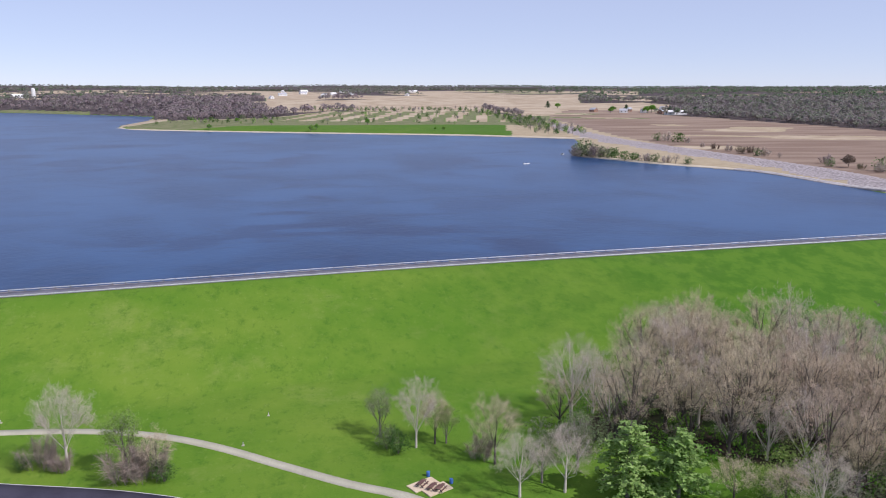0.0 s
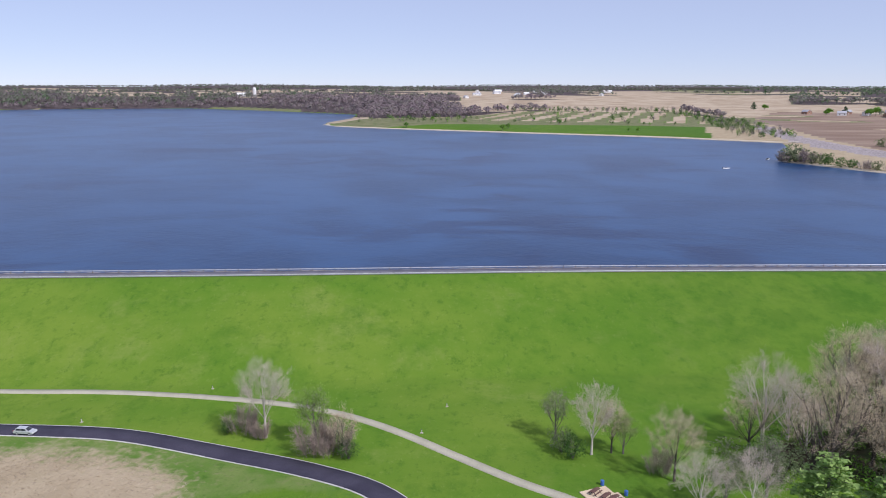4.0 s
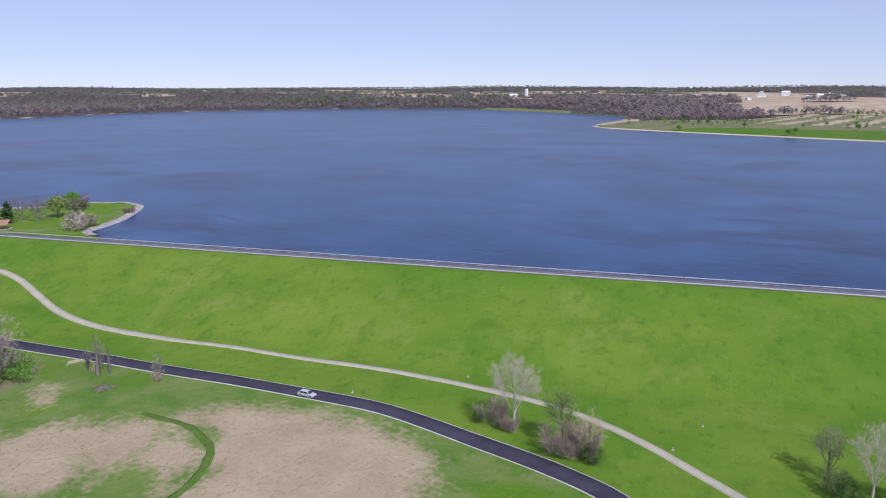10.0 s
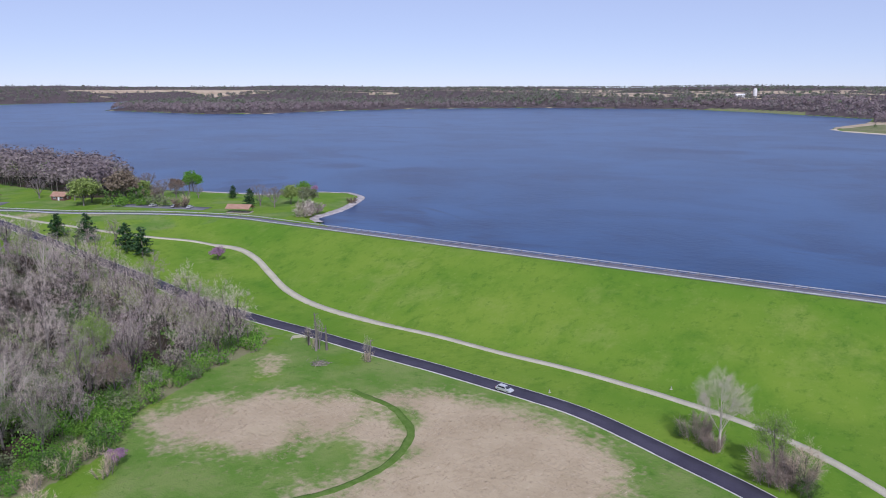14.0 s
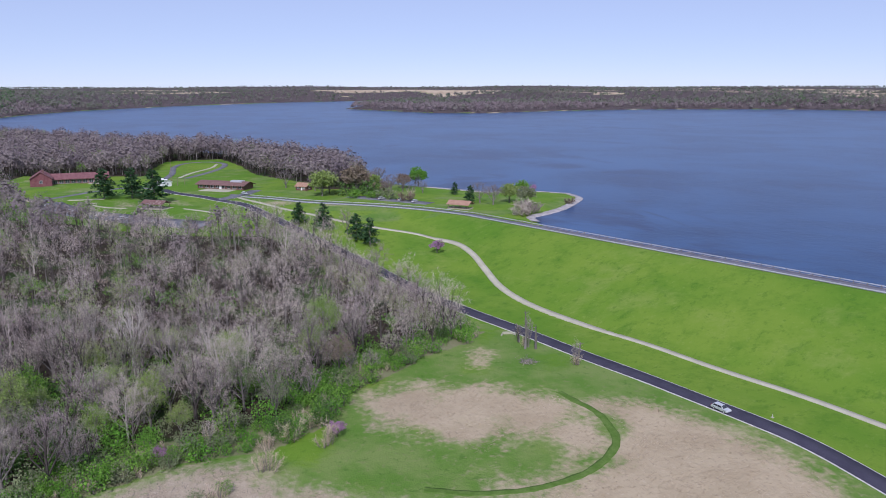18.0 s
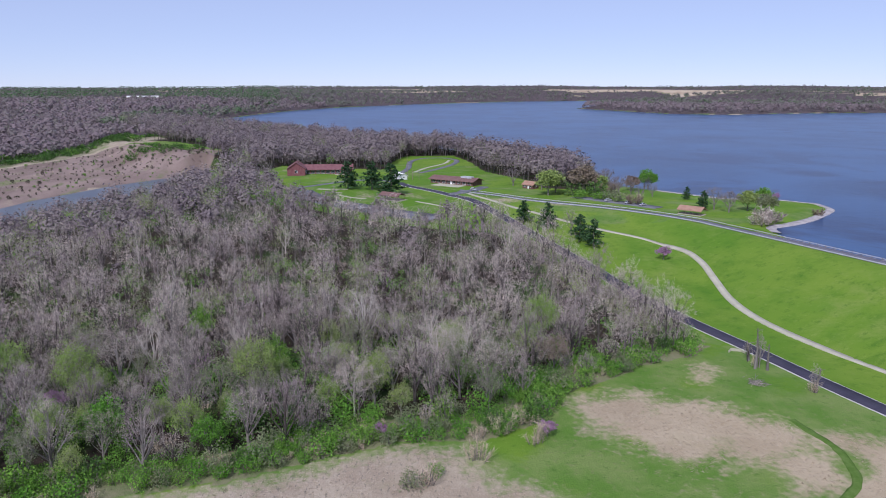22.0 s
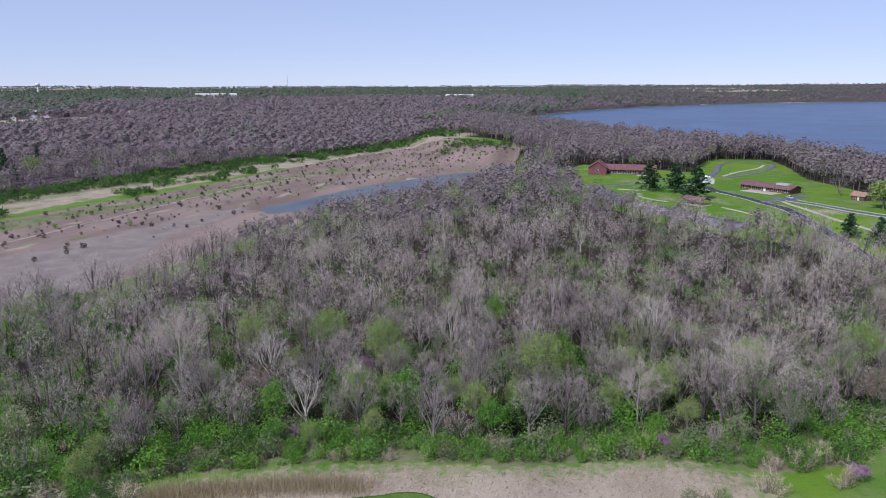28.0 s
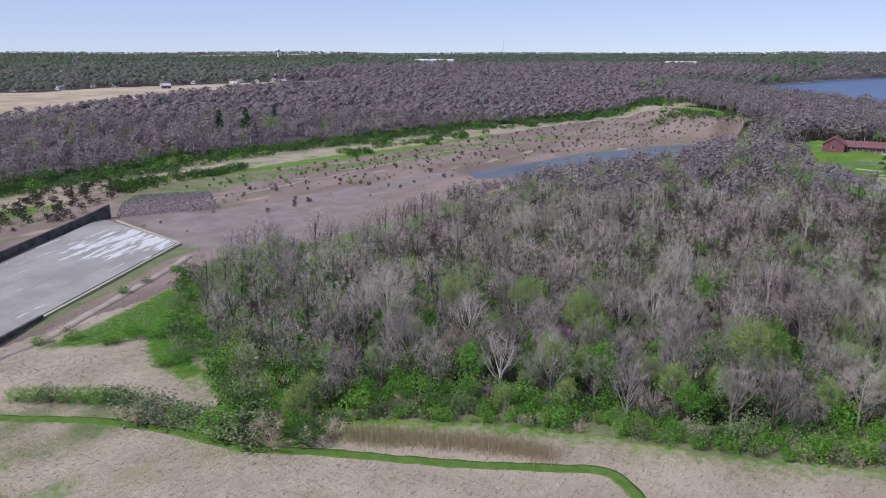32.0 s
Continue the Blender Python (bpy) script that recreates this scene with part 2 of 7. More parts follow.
M_PALE_TWIG = leaf_material("pale_twigs", (0.58, 0.49, 0.42), (0.6, 0.53, 0.44), (0.47, 0.39, 0.33), 0.3)
M_BUD = leaf_material("budding_leaves", (0.25, 0.39, 0.075), (0.36, 0.44, 0.13), (0.17, 0.24, 0.075), 0.3)
M_HEDGE = leaf_material("thicket_leaves", (0.065, 0.145, 0.03), (0.115, 0.2, 0.05), (0.05, 0.105, 0.024), 0.25)
M_MOWN = two_tone("mown_grass", (0.08, 0.15, 0.022), (0.125, 0.19, 0.045), 0.5, 0.95, 0.1, 0.05, 2.5)
M_SAND = two_tone("pale_sand", (0.5, 0.42, 0.31), (0.6, 0.52, 0.4), 0.1, 0.95, 0.1, 0.02, 2.0)
M_DIRT = two_tone("bare_dirt", (0.3, 0.245, 0.2), (0.4, 0.335, 0.28), 0.2, 0.95, 0.1, 0.03, 2.0)
# chute wall concrete: the walls' shade is put into its colour, along with stains
M_WALL = two_tone("shaded_stained_concrete", (0.06, 0.056, 0.056), (0.13, 0.12, 0.115), 0.3, 0.9, 0.2, 0.01, 3.0)
M_LEAF = leaf_material("young_leaves", (0.16, 0.38, 0.042), (0.27, 0.47, 0.075), (0.055, 0.135, 0.022), 0.35)
M_SAGE = leaf_material("grey_green_leaves", (0.2, 0.26, 0.12), (0.28, 0.3, 0.16), (0.16, 0.19, 0.1), 0.3)
M_RUST = leaf_material("rusty_buds", (0.3, 0.225, 0.17), (0.3, 0.26, 0.165), (0.22, 0.175, 0.14), 0.25)
M_NEEDLE = leaf_material("pine_needles", (0.055, 0.12, 0.045), (0.075, 0.145, 0.055), (0.03, 0.07, 0.028), 0.15)
M_CEDAR = leaf_material("cedar_scales", (0.075, 0.072, 0.045), (0.1, 0.088, 0.06), (0.05, 0.047, 0.032), 0.1)
M_SOFT_NEEDLE = leaf_material("pale_needles", (0.32, 0.46, 0.14), (0.4, 0.54, 0.18), (0.2, 0.33, 0.09), 0.45)
M_BLOSSOM = leaf_material("pink_blossom", (0.5, 0.28, 0.45), (0.42, 0.22, 0.4), (0.33, 0.19, 0.3), 0.3)
M_REED = leaf_material("dry_reeds", (0.44, 0.36, 0.22), (0.37, 0.3, 0.17), (0.28, 0.22, 0.13), 0.2)
M_STRAW = leaf_material("dry_straw", (0.52, 0.435, 0.315), (0.44, 0.365, 0.265), (0.31, 0.25, 0.18), 0.15)
M_WOOD_FAR = leaf_material("distant_wood", (0.29, 0.228, 0.235), (0.11, 0.19, 0.08), (0.24, 0.192, 0.195), 0.4, False)
M_RED_ROOF = two_tone("red_shingle", (0.17, 0.075, 0.08), (0.23, 0.11, 0.11), 0.6, 0.85, 0.2, 0.01, 5.0)
M_BROWN_ROOF = two_tone("brown_shingle", (0.16, 0.09, 0.08), (0.22, 0.13, 0.115), 0.6, 0.85, 0.2, 0.01, 5.0)
M_TAN_ROOF = two_tone("weathered_cedar_shingle", (0.33, 0.19, 0.13), (0.4, 0.25, 0.18), 0.6, 0.85, 0.2, 0.01, 5.0)
M_SIDING = two_tone("dark_stained_siding", (0.13, 0.07, 0.06), (0.19, 0.11, 0.09), 0.8, 0.8, 0.2, 0.01, 7.0)
M_RED_WALL = two_tone("maroon_siding", (0.17, 0.06, 0.07), (0.23, 0.1, 0.1), 0.8, 0.8, 0.2, 0.01, 7.0)
M_WHITE = two_tone("white_paint", (0.74, 0.73, 0.7), (0.82, 0.81, 0.79), 0.7, 0.6, 0.3)
M_STEEL = two_tone("galvanised_steel", (0.6, 0.6, 0.62), (0.72, 0.72, 0.73), 1.0, 0.45, 0.5, 0, 8.0, 0.35)
M_POST = two_tone("weathered_wood", (0.2, 0.15, 0.11), (0.28, 0.22, 0.17), 1.2, 0.85)
M_DARK = two_tone("dark_metal", (0.05, 0.05, 0.055), (0.08, 0.08, 0.085), 1.0, 0.6)
M_BLUE = two_tone("blue_enamel", (0.05, 0.13, 0.4), (0.07, 0.17, 0.46), 1.5, 0.5)
M_CAR = two_tone("silver_paint", (0.62, 0.63, 0.65), (0.68, 0.69, 0.7), 1.0, 0.3, 0.6, 0, 3.0, 0.4)
M_GLASS = two_tone("dark_window_glass", (0.03, 0.035, 0.045), (0.05, 0.055, 0.065), 0.5, 0.08, 0.7)
M_RUBBER = two_tone("tyre_rubber", (0.03, 0.03, 0.03), (0.045, 0.045, 0.045), 3.0, 0.9)
M_LAMP_RED = two_tone("red_lamp_glass", (0.35, 0.03, 0.03), (0.4, 0.04, 0.04), 3.0, 0.3)
M_PLAIN_GREY = two_tone("grey_roofing", (0.4, 0.4, 0.42), (0.5, 0.5, 0.52), 0.5, 0.7)


def slab_material():
    """Old chute concrete: grey with white lime streaks that run along the flow, heaviest near its lower end."""
    n = Nodes("chute_concrete")
    base = n.mix(n.ramp(n.noise(0.06, 4), 0.35, 0.65), (0.27, 0.25, 0.225), (0.34, 0.315, 0.285))
    mp = n.add("ShaderNodeMapping")
    n.put(mp.inputs[0], n.pos)
    mp.inputs["Rotation"].default_value = (0, 0, radians(-25))
    flow = n.noise(0.22, 5, 0.65, vec=mp.outputs[0], stretch=(0.22, 1.5, 1))
    vd = n.add("ShaderNodeVectorMath")
    vd.operation = "DISTANCE"
    n.put(vd.inputs[0], n.pos)
    vd.inputs[1].default_value = (-190, -262, 0)
    close = n.ramp(vd.outputs["Value"], 5, 42, 0.2, 0.0)
    lime = n.ramp(n.math("ADD", flow, close), 0.63, 0.7)
    c = n.mix(n.math("MULTIPLY", lime, 0.85), base, (0.64, 0.62, 0.59))
    c = n.mix(n.ramp(n.noise(1.2, 4), 0.55, 0.8, 0, 0.4), c, (0.25, 0.23, 0.21))
    return n.done(c, 0.9, 0.2)


M_CHUTE = slab_material()

# ---- plan of the place, in metres from the point below the drone ----
LAKE_Z, CREST_Z, RIVER_Z = 11.0, 14.85, -0.7


def spline(pts, step):
    """A smooth line through the points, sampled about every step metres."""
    p = np.array(pts, float)
    p = np.vstack([2 * p[0] - p[1], p, 2 * p[-1] - p[-2]])
    out = []
    for i in range(1, len(p) - 2):
        a, b, c, d = p[i - 1:i + 3]
        k = max(2, int(np.linalg.norm(c - b) / step))
        for t in np.arange(k) / k:
            out.append(0.5 * (2 * b + (c - a) * t + (2 * a - 5 * b + 4 * c - d) * t * t + (3 * b - a - 3 * c + d) * t ** 3))
    out.append(p[-2])
    return np.array(out)


def step01(v):
    v = np.clip(v, 0, 1)
    return v * v * (3 - 2 * v)


def line_distance(x, y, pts):
    """Distance to an open line, positive on its left side."""
    best, sign = np.full(x.shape, 1e9), np.ones(x.shape)
    p = np.asarray(pts, float)
    for (ax, ay), (bx, by) in zip(p[:-1, :2], p[1:, :2]):
        dx, dy = bx - ax, by - ay
        u = np.clip(((x - ax) * dx + (y - ay) * dy) / (dx * dx + dy * dy), 0, 1)
        ex, ey = x - ax - u * dx, y - ay - u * dy
        d = np.hypot(ex, ey)
        hit = d < best
        best = np.where(hit, d, best)
        sign = np.where(hit, np.sign(dx * (y - ay) - dy * (x - ax)), sign)
    return best * sign


def inside(x, y, pts):
    """Signed distance to a closed outline, positive inside."""
    p = np.asarray(pts, float)
    q = np.vstack([p, p[:1]])
    odd = np.zeros(x.shape, bool)
    for (ax, ay), (bx, by) in zip(q[:-1], q[1:]):
        if ay != by:
            odd ^= ((ay > y) != (by > y)) & (x < (bx - ax) * (y - ay) / (by - ay) + ax)
    return np.abs(line_distance(x, y, q)) * np.where(odd, 1, -1)


def wobble(x, y, size, seed):
    """Soft noise from -1 to 1 made of a few crossed waves."""
    r = np.random.default_rng(seed)
    v = np.zeros(np.shape(x))
    for k in range(7):
        a, f = r.uniform(0, 6.28), r.uniform(0.6, 1.9) * 6.28 / size
        v = v + np.sin((x * math.cos(a) + y * math.sin(a)) * f + r.uniform(0, 6.28))
    return v / 4.2


# the embankment's crest, from the dike in the east to the hill with the buildings and on to the west
CREST = [(900, 520), (330, 346), (179, 302), (0, 254), (-128, 215), (-295, 165), (-330, 153), (-362, 131), (-395, 97), (-430, 70),
         (-500, 10), (-900, -260), (-1500, -420), (-5200, -700)]
CREST_LINE = spline(CREST[1:11], 6.0)
CREST_ALL = np.vstack([[CREST[0]], CREST_LINE, CREST[11:]])
LAKE = [(330, 362), (272, 464), (249, 540), (238, 572), (207, 608), (178, 635), (148, 675), (127, 700), (122, 740), (138, 775), (152, 850), (160, 935), (12, 1000), (-188, 1047), (-383, 1100), (-451, 1128), (-495, 1175), (-520, 1240), (-542, 1420),
        (-596, 1590), (-919, 1778), (-1199, 1890), (-1339, 1812), (-1528, 1694), (-1658, 1484), (-1712, 1331), (-1711, 1124), (-1687, 962),
        (-1640, 846), (-1720, 730), (-2149, 640), (-2502, 824), (-3000, 1180), (-3169, 1500), (-3420, 1400), (-3095, 635), (-2690, 220),
        (-2330, -40), (-1995, -165), (-1700, -225), (-1485, -258), (-1420, -300), (-1290, -248), (-1110, -140), (-950, -10), (-810, 80), (-705, 142), (-600, 176), (-535, 176), (-492, 166),
        (-448, 190), (-413, 212), (-402, 243), (-388, 254), (-366, 249), (-338, 218), (-327, 200), (-324, 190), (-300, 184), (-128, 233),
        (0, 272), (179, 320)]
RIVER = [(-405, -222), (-440, -192), (-520, -158), (-600, -128), (-690, -102), (-702, -126), (-612, -184),
         (-536, -214), (-444, -233), (-425, -240)]
ROAD = [(-26, 108), (-42, 122), (-58, 127.5), (-78, 130.5), (-102, 132), (-121, 130), (-144, 126), (-170, 120), (-208, 112), (-245, 101),
        (-282, 92), (-338, 76), (-400, 63), (-424, 54), (-448, 42), (-470, 32), (-512, 28)]
PATH = [(4, 122), (-7, 129), (-18, 133.5), (-32, 141), (-46, 148), (-62, 153.5), (-79, 156), (-98, 156), (-113, 154), (-138, 149),
        (-168, 142.5), (-198.5, 135), (-221.5, 130.5), (-241, 130), (-260, 133), (-278, 136), (-295, 135.3), (-315, 126.5), (-331, 111),
        (-348, 97.5), (-377, 81.5), (-404, 71), (-428, 66)]
FOREST = [(-203, 104), (-194, 94), (-190, 79), (-180, 65), (-173, 52), (-157, 41), (-150, 29), (-151, 8), (-145, -10), (-138, -25),
          (-135, -48), (-128, -68), (-117, -90), (-102, -99), (-98, -113), (-112, -129), (-128, -165), (-168, -205), (-205, -212),
          (-235, -192), (-334, -194), (-386, -186), (-449, -168), (-520, -134), (-566, -112), (-530, -60), (-480, -46), (-448, -40), (-424, -35),
          (-393, -20), (-369, 1), (-355, 21), (-345, 40), (-338, 64), (-330, 71), (-306, 80), (-282, 87), (-245, 96.5), (-222, 102)]
ROADSIDE = [(-204, 101), (-196, 94), (-205, 84), (-250, 78), (-300, 64), (-332, 60), (-336, 67), (-306, 77), (-282, 84), (-245, 93.5), (-222, 99)]
GROVE = [(16, 152), (24, 163), (38, 172), (52, 188), (75, 196), (110, 205), (140, 190), (130, 130), (80, 118), (60, 140), (40, 148), (26, 146)]
TAN_BIG = [(-145, 104), (-137, 114), (-124, 120), (-110, 124), (-96, 123), (-81, 119), (-78, 113), (-74, 104), (-70, 60), (-116, 66),
           (-115, 77), (-118, 90), (-125, 98)]
TAN_DISK = [(-166, 50), (-172, 60), (-168, 76), (-159, 89), (-148, 98), (-135, 98), (-124, 94), (-121, 89), (-121, 84), (-132, 83),
            (-136, 76), (-130, 66), (-150, 55)]
TAN_SOUTH = [(-146, 18), (-149, 8), (-143, -10), (-136, -25), (-132, -48), (-124, -68), (-110, -88), (-98, -96), (-90, -125), (-70, -168), (-40, -160),
             (-50, 0), (-60, 60), (-112, 66), (-114, 50), (-126, 34), (-138, 24)]
TAN_WEST = [(-75, -160), (-96, -122), (-108, -122), (-112, -138), (-122, -165), (-190, -232), (-125, -205), (-100, -195), (-60, -190)]
LOOP = [(-152, 99), (-146, 99.5), (-138, 100.5), (-130, 98.5), (-123, 95), (-117, 87), (-114, 78), (-114, 68), (-117, 58), (-122, 50)]
TRACK = [(-66, -180), (-77, -156), (-86, -139), (-92, -120), (-95, -103), (-101, -90), (-107, -75), (-113, -60), (-119, -48), (-123, -40),
         (-121, -35), (-116, -30), (-108, -24)]
BANK = [(-230, -250), (-290, -238), (-365, -235), (-425, -228), (-536, -205), (-612, -175), (-700, -130), (-775, -132), (-828, -172),
        (-846, -258), (-716, -300), (-554, -318), (-448, -330), (-388, -345), (-331, -352), (-262, -372), (-170, -330), (-100, -300),
        (-60, -270), (-90, -205), (-126, -208), (-196, -240)]
# woods beyond the river, up to the town
WEST_WOODS = [(-150, -450), (-240, -420), (-330, -430), (-430, -420), (-520, -400), (-640, -378), (-744, -330), (-838, -300), (-960, -270),
              (-1000, -230), (-1190, -385), (-1530, -375), (-1700, -300), (-2000, -200), (-2500, -700), (-1720, -1372), (-1250, -1120),
              (-960, -915), (-680, -860), (-500, -815), (-300, -780)]
GREEN_BANK = [(-240, -338), (-281, -326), (-348, -328), (-439, -298), (-560, -280), (-640, -250), (-640, -262), (-560, -300), (-439, -316), (-348, -352), (-275, -372)]
GRAVEL = [(-218, -300), (-237, -295), (-256, -281), (-310, -272), (-420, -252), (-420, -236), (-330, -236), (-235, -196), (-201, -214), (-196, -243)]
LUSH_PATCH = [(-158, -200), (-152, -168), (-122, -135), (-110, -138), (-115, -156), (-124, -170), (-112, -176), (-104, -186), (-125, -190)]
CHUTE_WEEDS = [(-206, -243), (-196, -246), (-110, -206), (-106, -198), (-150, -214), (-180, -228), (-210, -232)]
PENINSULA = [(160, 940), (12, 1004), (-188, 1051), (-383, 1104), (-451, 1132), (-490, 1175), (-420, 1260), (-300, 1360), (-220, 1560),
             (60, 1570), (150, 1300), (185, 1100)]
EAST_WOODS = [(400, 1470), (431, 1415), (473, 1252), (549, 1123), (578, 1003), (700, 900), (1300, 900), (1600, 1700), (926, 2300), (660, 2300), (520, 2000), (560, 1700)]
EAST_FIELD = [(300, 400), (280, 600), (250, 760), (215, 960), (200, 1150), (180, 1350), (260, 1620), (520, 1560), (900, 1330), (1500, 1100),
              (1500, 500)]
BACK_WOOD = [(-555, -92), (-572, -60), (-592, -50), (-596, -8), (-580, 25), (-612, 30), (-690, 48), (-694, 92), (-640, 98), (-560, 98), (-500, 118),
             (-462, 118), (-452, 142), (-484, 158), (-535, 168), (-598, 168), (-698, 128), (-790, 12), (-850, -114), (-925, -240), (-940, -180),
             (-860, -120), (-720, -85)]

CHUTE = [(-199, -245.5), (-213, -302), (-210, -315), (-50, -227), (-50, -177.5)]
ROCK = [(-215, -306), (-241, -337), (-260, -351), (-290, -327), (-258, -283), (-239, -297)]
# the strip of wood between the river and the lake, and the stubble field before the town
NECK = [(-690, -92), (-708, -128), (-785, -128), (-850, -165), (-950, -222), (-1180, -330), (-1290, -280), (-1280, -258), (-1108, -152), (-955, -22), (-815, 68), (-716, 128), (-640, 98), (-694, 92), (-690, 48), (-612, 30)]
TOWN_FIELD = [(-250, -905), (-450, -860), (-600, -865), (-760, -905), (-900, -900), (-1060, -900), (-1300, -965), (-1010, -1065), (-919, -1105), (-800, -1140), (-690, -1130), (-620, -1160), (-380, -1190)]


def upstream(x, y):
    return -line_distance(x, y, CREST_ALL)


def height(x, y):
    """The lie of the land."""
    x, y = np.asarray(x, float), np.asarray(y, float)
    r = np.hypot(x, y)
    u = upstream(x, y)
    hill = 15 * step01((-x - 205) / 190) * step01((y + 150) / 110)
    far = np.maximum(r - 900, 0) * 0.0158 + step01((r - 1700) / 2600) * 9 * wobble(x, y, 1500, 3) + step01((r - 900) / 500) * 1.2 * wobble(x, y, 400, 5)
    far = far - 10 * step01((r - 2700) / 2000)
    az = np.degrees(np.arctan2(-x, y))
    low = step01((az - 42) / 6) * step01((86 - az) / 6) * step01((3150 - r) / 350)
    far = far * (1 - 0.8 * low)
    south = 9 * step01((r - 420) / 900)
    valley = hill + (south + far) * (1 - step01((-u + 0) / -1)) * 1.0 + 0.25 * wobble(x, y, 45, 11)
    top = 12.3 + far
    dam = CREST_Z - np.where(u < 0, np.maximum(-u - 6.98, 0) / 3.3, np.maximum(u - 4.5, 0) / 2.5)
    lake = inside(x, y, LAKE)
    shore = np.where(lake > 0, LAKE_Z - np.minimum(lake * 0.25, 3.0), np.minimum(top, LAKE_Z + 0.15 - lake * 0.12))
    z_up = np.maximum(shore, np.where(u < 30, dam, -99))
    # the dike that closes the lake in the east
    side = line_distance(x, y, DIKE)
    dike = 14.6 - np.maximum(np.abs(side) - 4, 0) / np.where(side > 0, 6.5, 2.2)
    z_up = np.maximum(z_up, np.where(lake > 25, -99, dike))
    z_down = np.maximum(valley, dam)
    z = np.where(u > 0, z_up, z_down)
    bank = inside(x, y, BANK)
    z = z + np.clip(bank / 12, 0, 1) * (0.55 * wobble(x * 0.5 + y * 0.2, y * 1.5, 24, 55) + 0.3 * wobble(x, y, 11, 56)) * (inside(x, y, CHUTE) < -4) * (inside(x, y, ROCK) < -4)
    river = inside(x, y, RIVER)
    z = np.where(river > -14, np.minimum(z, RIVER_Z + 0.1 - river * 0.14), z)
    return z


DIKE = [(318, 352), (293, 470), (284, 570), (262, 665), (236, 760), (206, 870), (190, 985), (178, 1190)]


def ground_z(x, y):
    return float(height(np.array([float(x)]), np.array([float(y)]))[0])


def link(name, verts, faces, material, parent=None, label="", smooth=False):
    """One mesh object from arrays; faces is a list or an array of equal polygons."""
    me = bpy.data.meshes.new(name)
    v = np.asarray(verts, np.float32)
    if isinstance(faces, np.ndarray):
        k = faces.shape[1]
        me.vertices.add(len(v))
        me.vertices.foreach_set("co", v.ravel())
        me.loops.add(faces.size)
        me.loops.foreach_set("vertex_index", faces.astype(np.int32).ravel())
        me.polygons.add(len(faces))
        me.polygons.foreach_set("loop_start", np.arange(0, faces.size, k, dtype=np.int32))
        me.update(calc_edges=True)
    else:
        me.from_pydata(v.tolist(), [], faces)
    me.materials.append(material)
    if smooth:
        me.polygons.foreach_set("use_smooth", np.ones(len(me.polygons), bool))
    ob = new(name, me)
    if parent:
        ob.parent = parent
    return tagged(ob, label)


def thing(name, label, category, group="", m=None, kind=""):
    ob = new(name)
    if m is not None:
        ob.matrix_world = m
    return tagged(ob, label, category, group, kind)


# ---- ground ----
def far_fields(x, y):
    """Patchwork of the far country: 0 wood, 1 pale stubble, 2 ploughed, 3 pasture."""
    gx = np.floor((x * 0.94 + y * 0.34 + 40 * wobble(x, y, 900, 21)) / 620)
    gy = np.floor((y * 0.94 - x * 0.34 + 40 * wobble(x, y, 900, 22)) / 430)
    h = np.mod(np.abs(np.sin(gx * 12.9898 + gy * 78.233)) * 43758.5453, 1)
    return np.where(h < 0.36, 0, np.where(h < 0.8, 1, np.where(h < 0.9, 2, 3)))


def far_open(x, y):
    """Wide pale fields on the slopes below the skyline."""
    r = np.hypot(x, y)
    az = np.degrees(np.arctan2(-x, y))
    west = (az > 32) & (r > np.where(az > 55, 3550, 3050)) & (r < 4150) & (wobble(x, y, 1000, 36) > 0.15)
    return west | (az > -14) & (az <= 32) & (r > 2420 + 90 * wobble(x, y, 600, 37)) & (r < 3450) & (wobble(x, y * 1.6, 700, 38) > -0.25)


def wooded(x, y):
    """Where the distant woods stand."""
    r, az = np.hypot(x, y), np.degrees(np.arctan2(-x, y))
    lake = inside(x, y, LAKE)
    w = (far_fields(x, y) == 0) & (r > 1250)
    shore = (lake < -4) & (lake > -400 - 110 * wobble(x, y, 500, 31)) & (az > 14) & (r > np.where(az < 24.5, 1520, 1250)) & (az < 108)
    w |= shore
    w |= (az > 99) & (r > 800) & (r < 2300 + 300 * wobble(x, y, 700, 32)) & (inside(x, y, WEST_WOODS) > 0)
    w |= inside(x, y, WEST_WOODS) > 0
    w |= (az > 92) & (r > 990) & (wobble(x, y, 240, 34) > -0.6) & (inside(x, y, WEST_WOODS) < -45)
    w |= (r > 2900) & (wobble(x * 0.6, y * 0.6, 420, 35) > np.where(az > 80, -0.35, 0.1))
    w |= inside(x, y, EAST_WOODS) > 0
    w |= r > 4250
    w |= (az > 40) & (az < 100) & (r > 1250) & (r < 3250)
    w &= ~((inside(x, y, PENINSULA) > -10) | ((inside(x, y, EAST_FIELD) > 0) & (inside(x, y, EAST_WOODS) < 0)) | (lake > -4))
    w &= ~((az > -10) & (az < 13) & (r > 1550) & (r < 2700) & (wobble(x, y, 420, 33) < 0.75))
    w &= ~far_open(x, y) & (inside(x, y, TOWN_FIELD) < 0)
    w &= ~((az > 101.5) & (az < 108) & (r > 2350) & (r < 2620))
    park = (az > 24.5) & (az < 31) & (lake > -38) & (r > 1800)
    return w & ~park


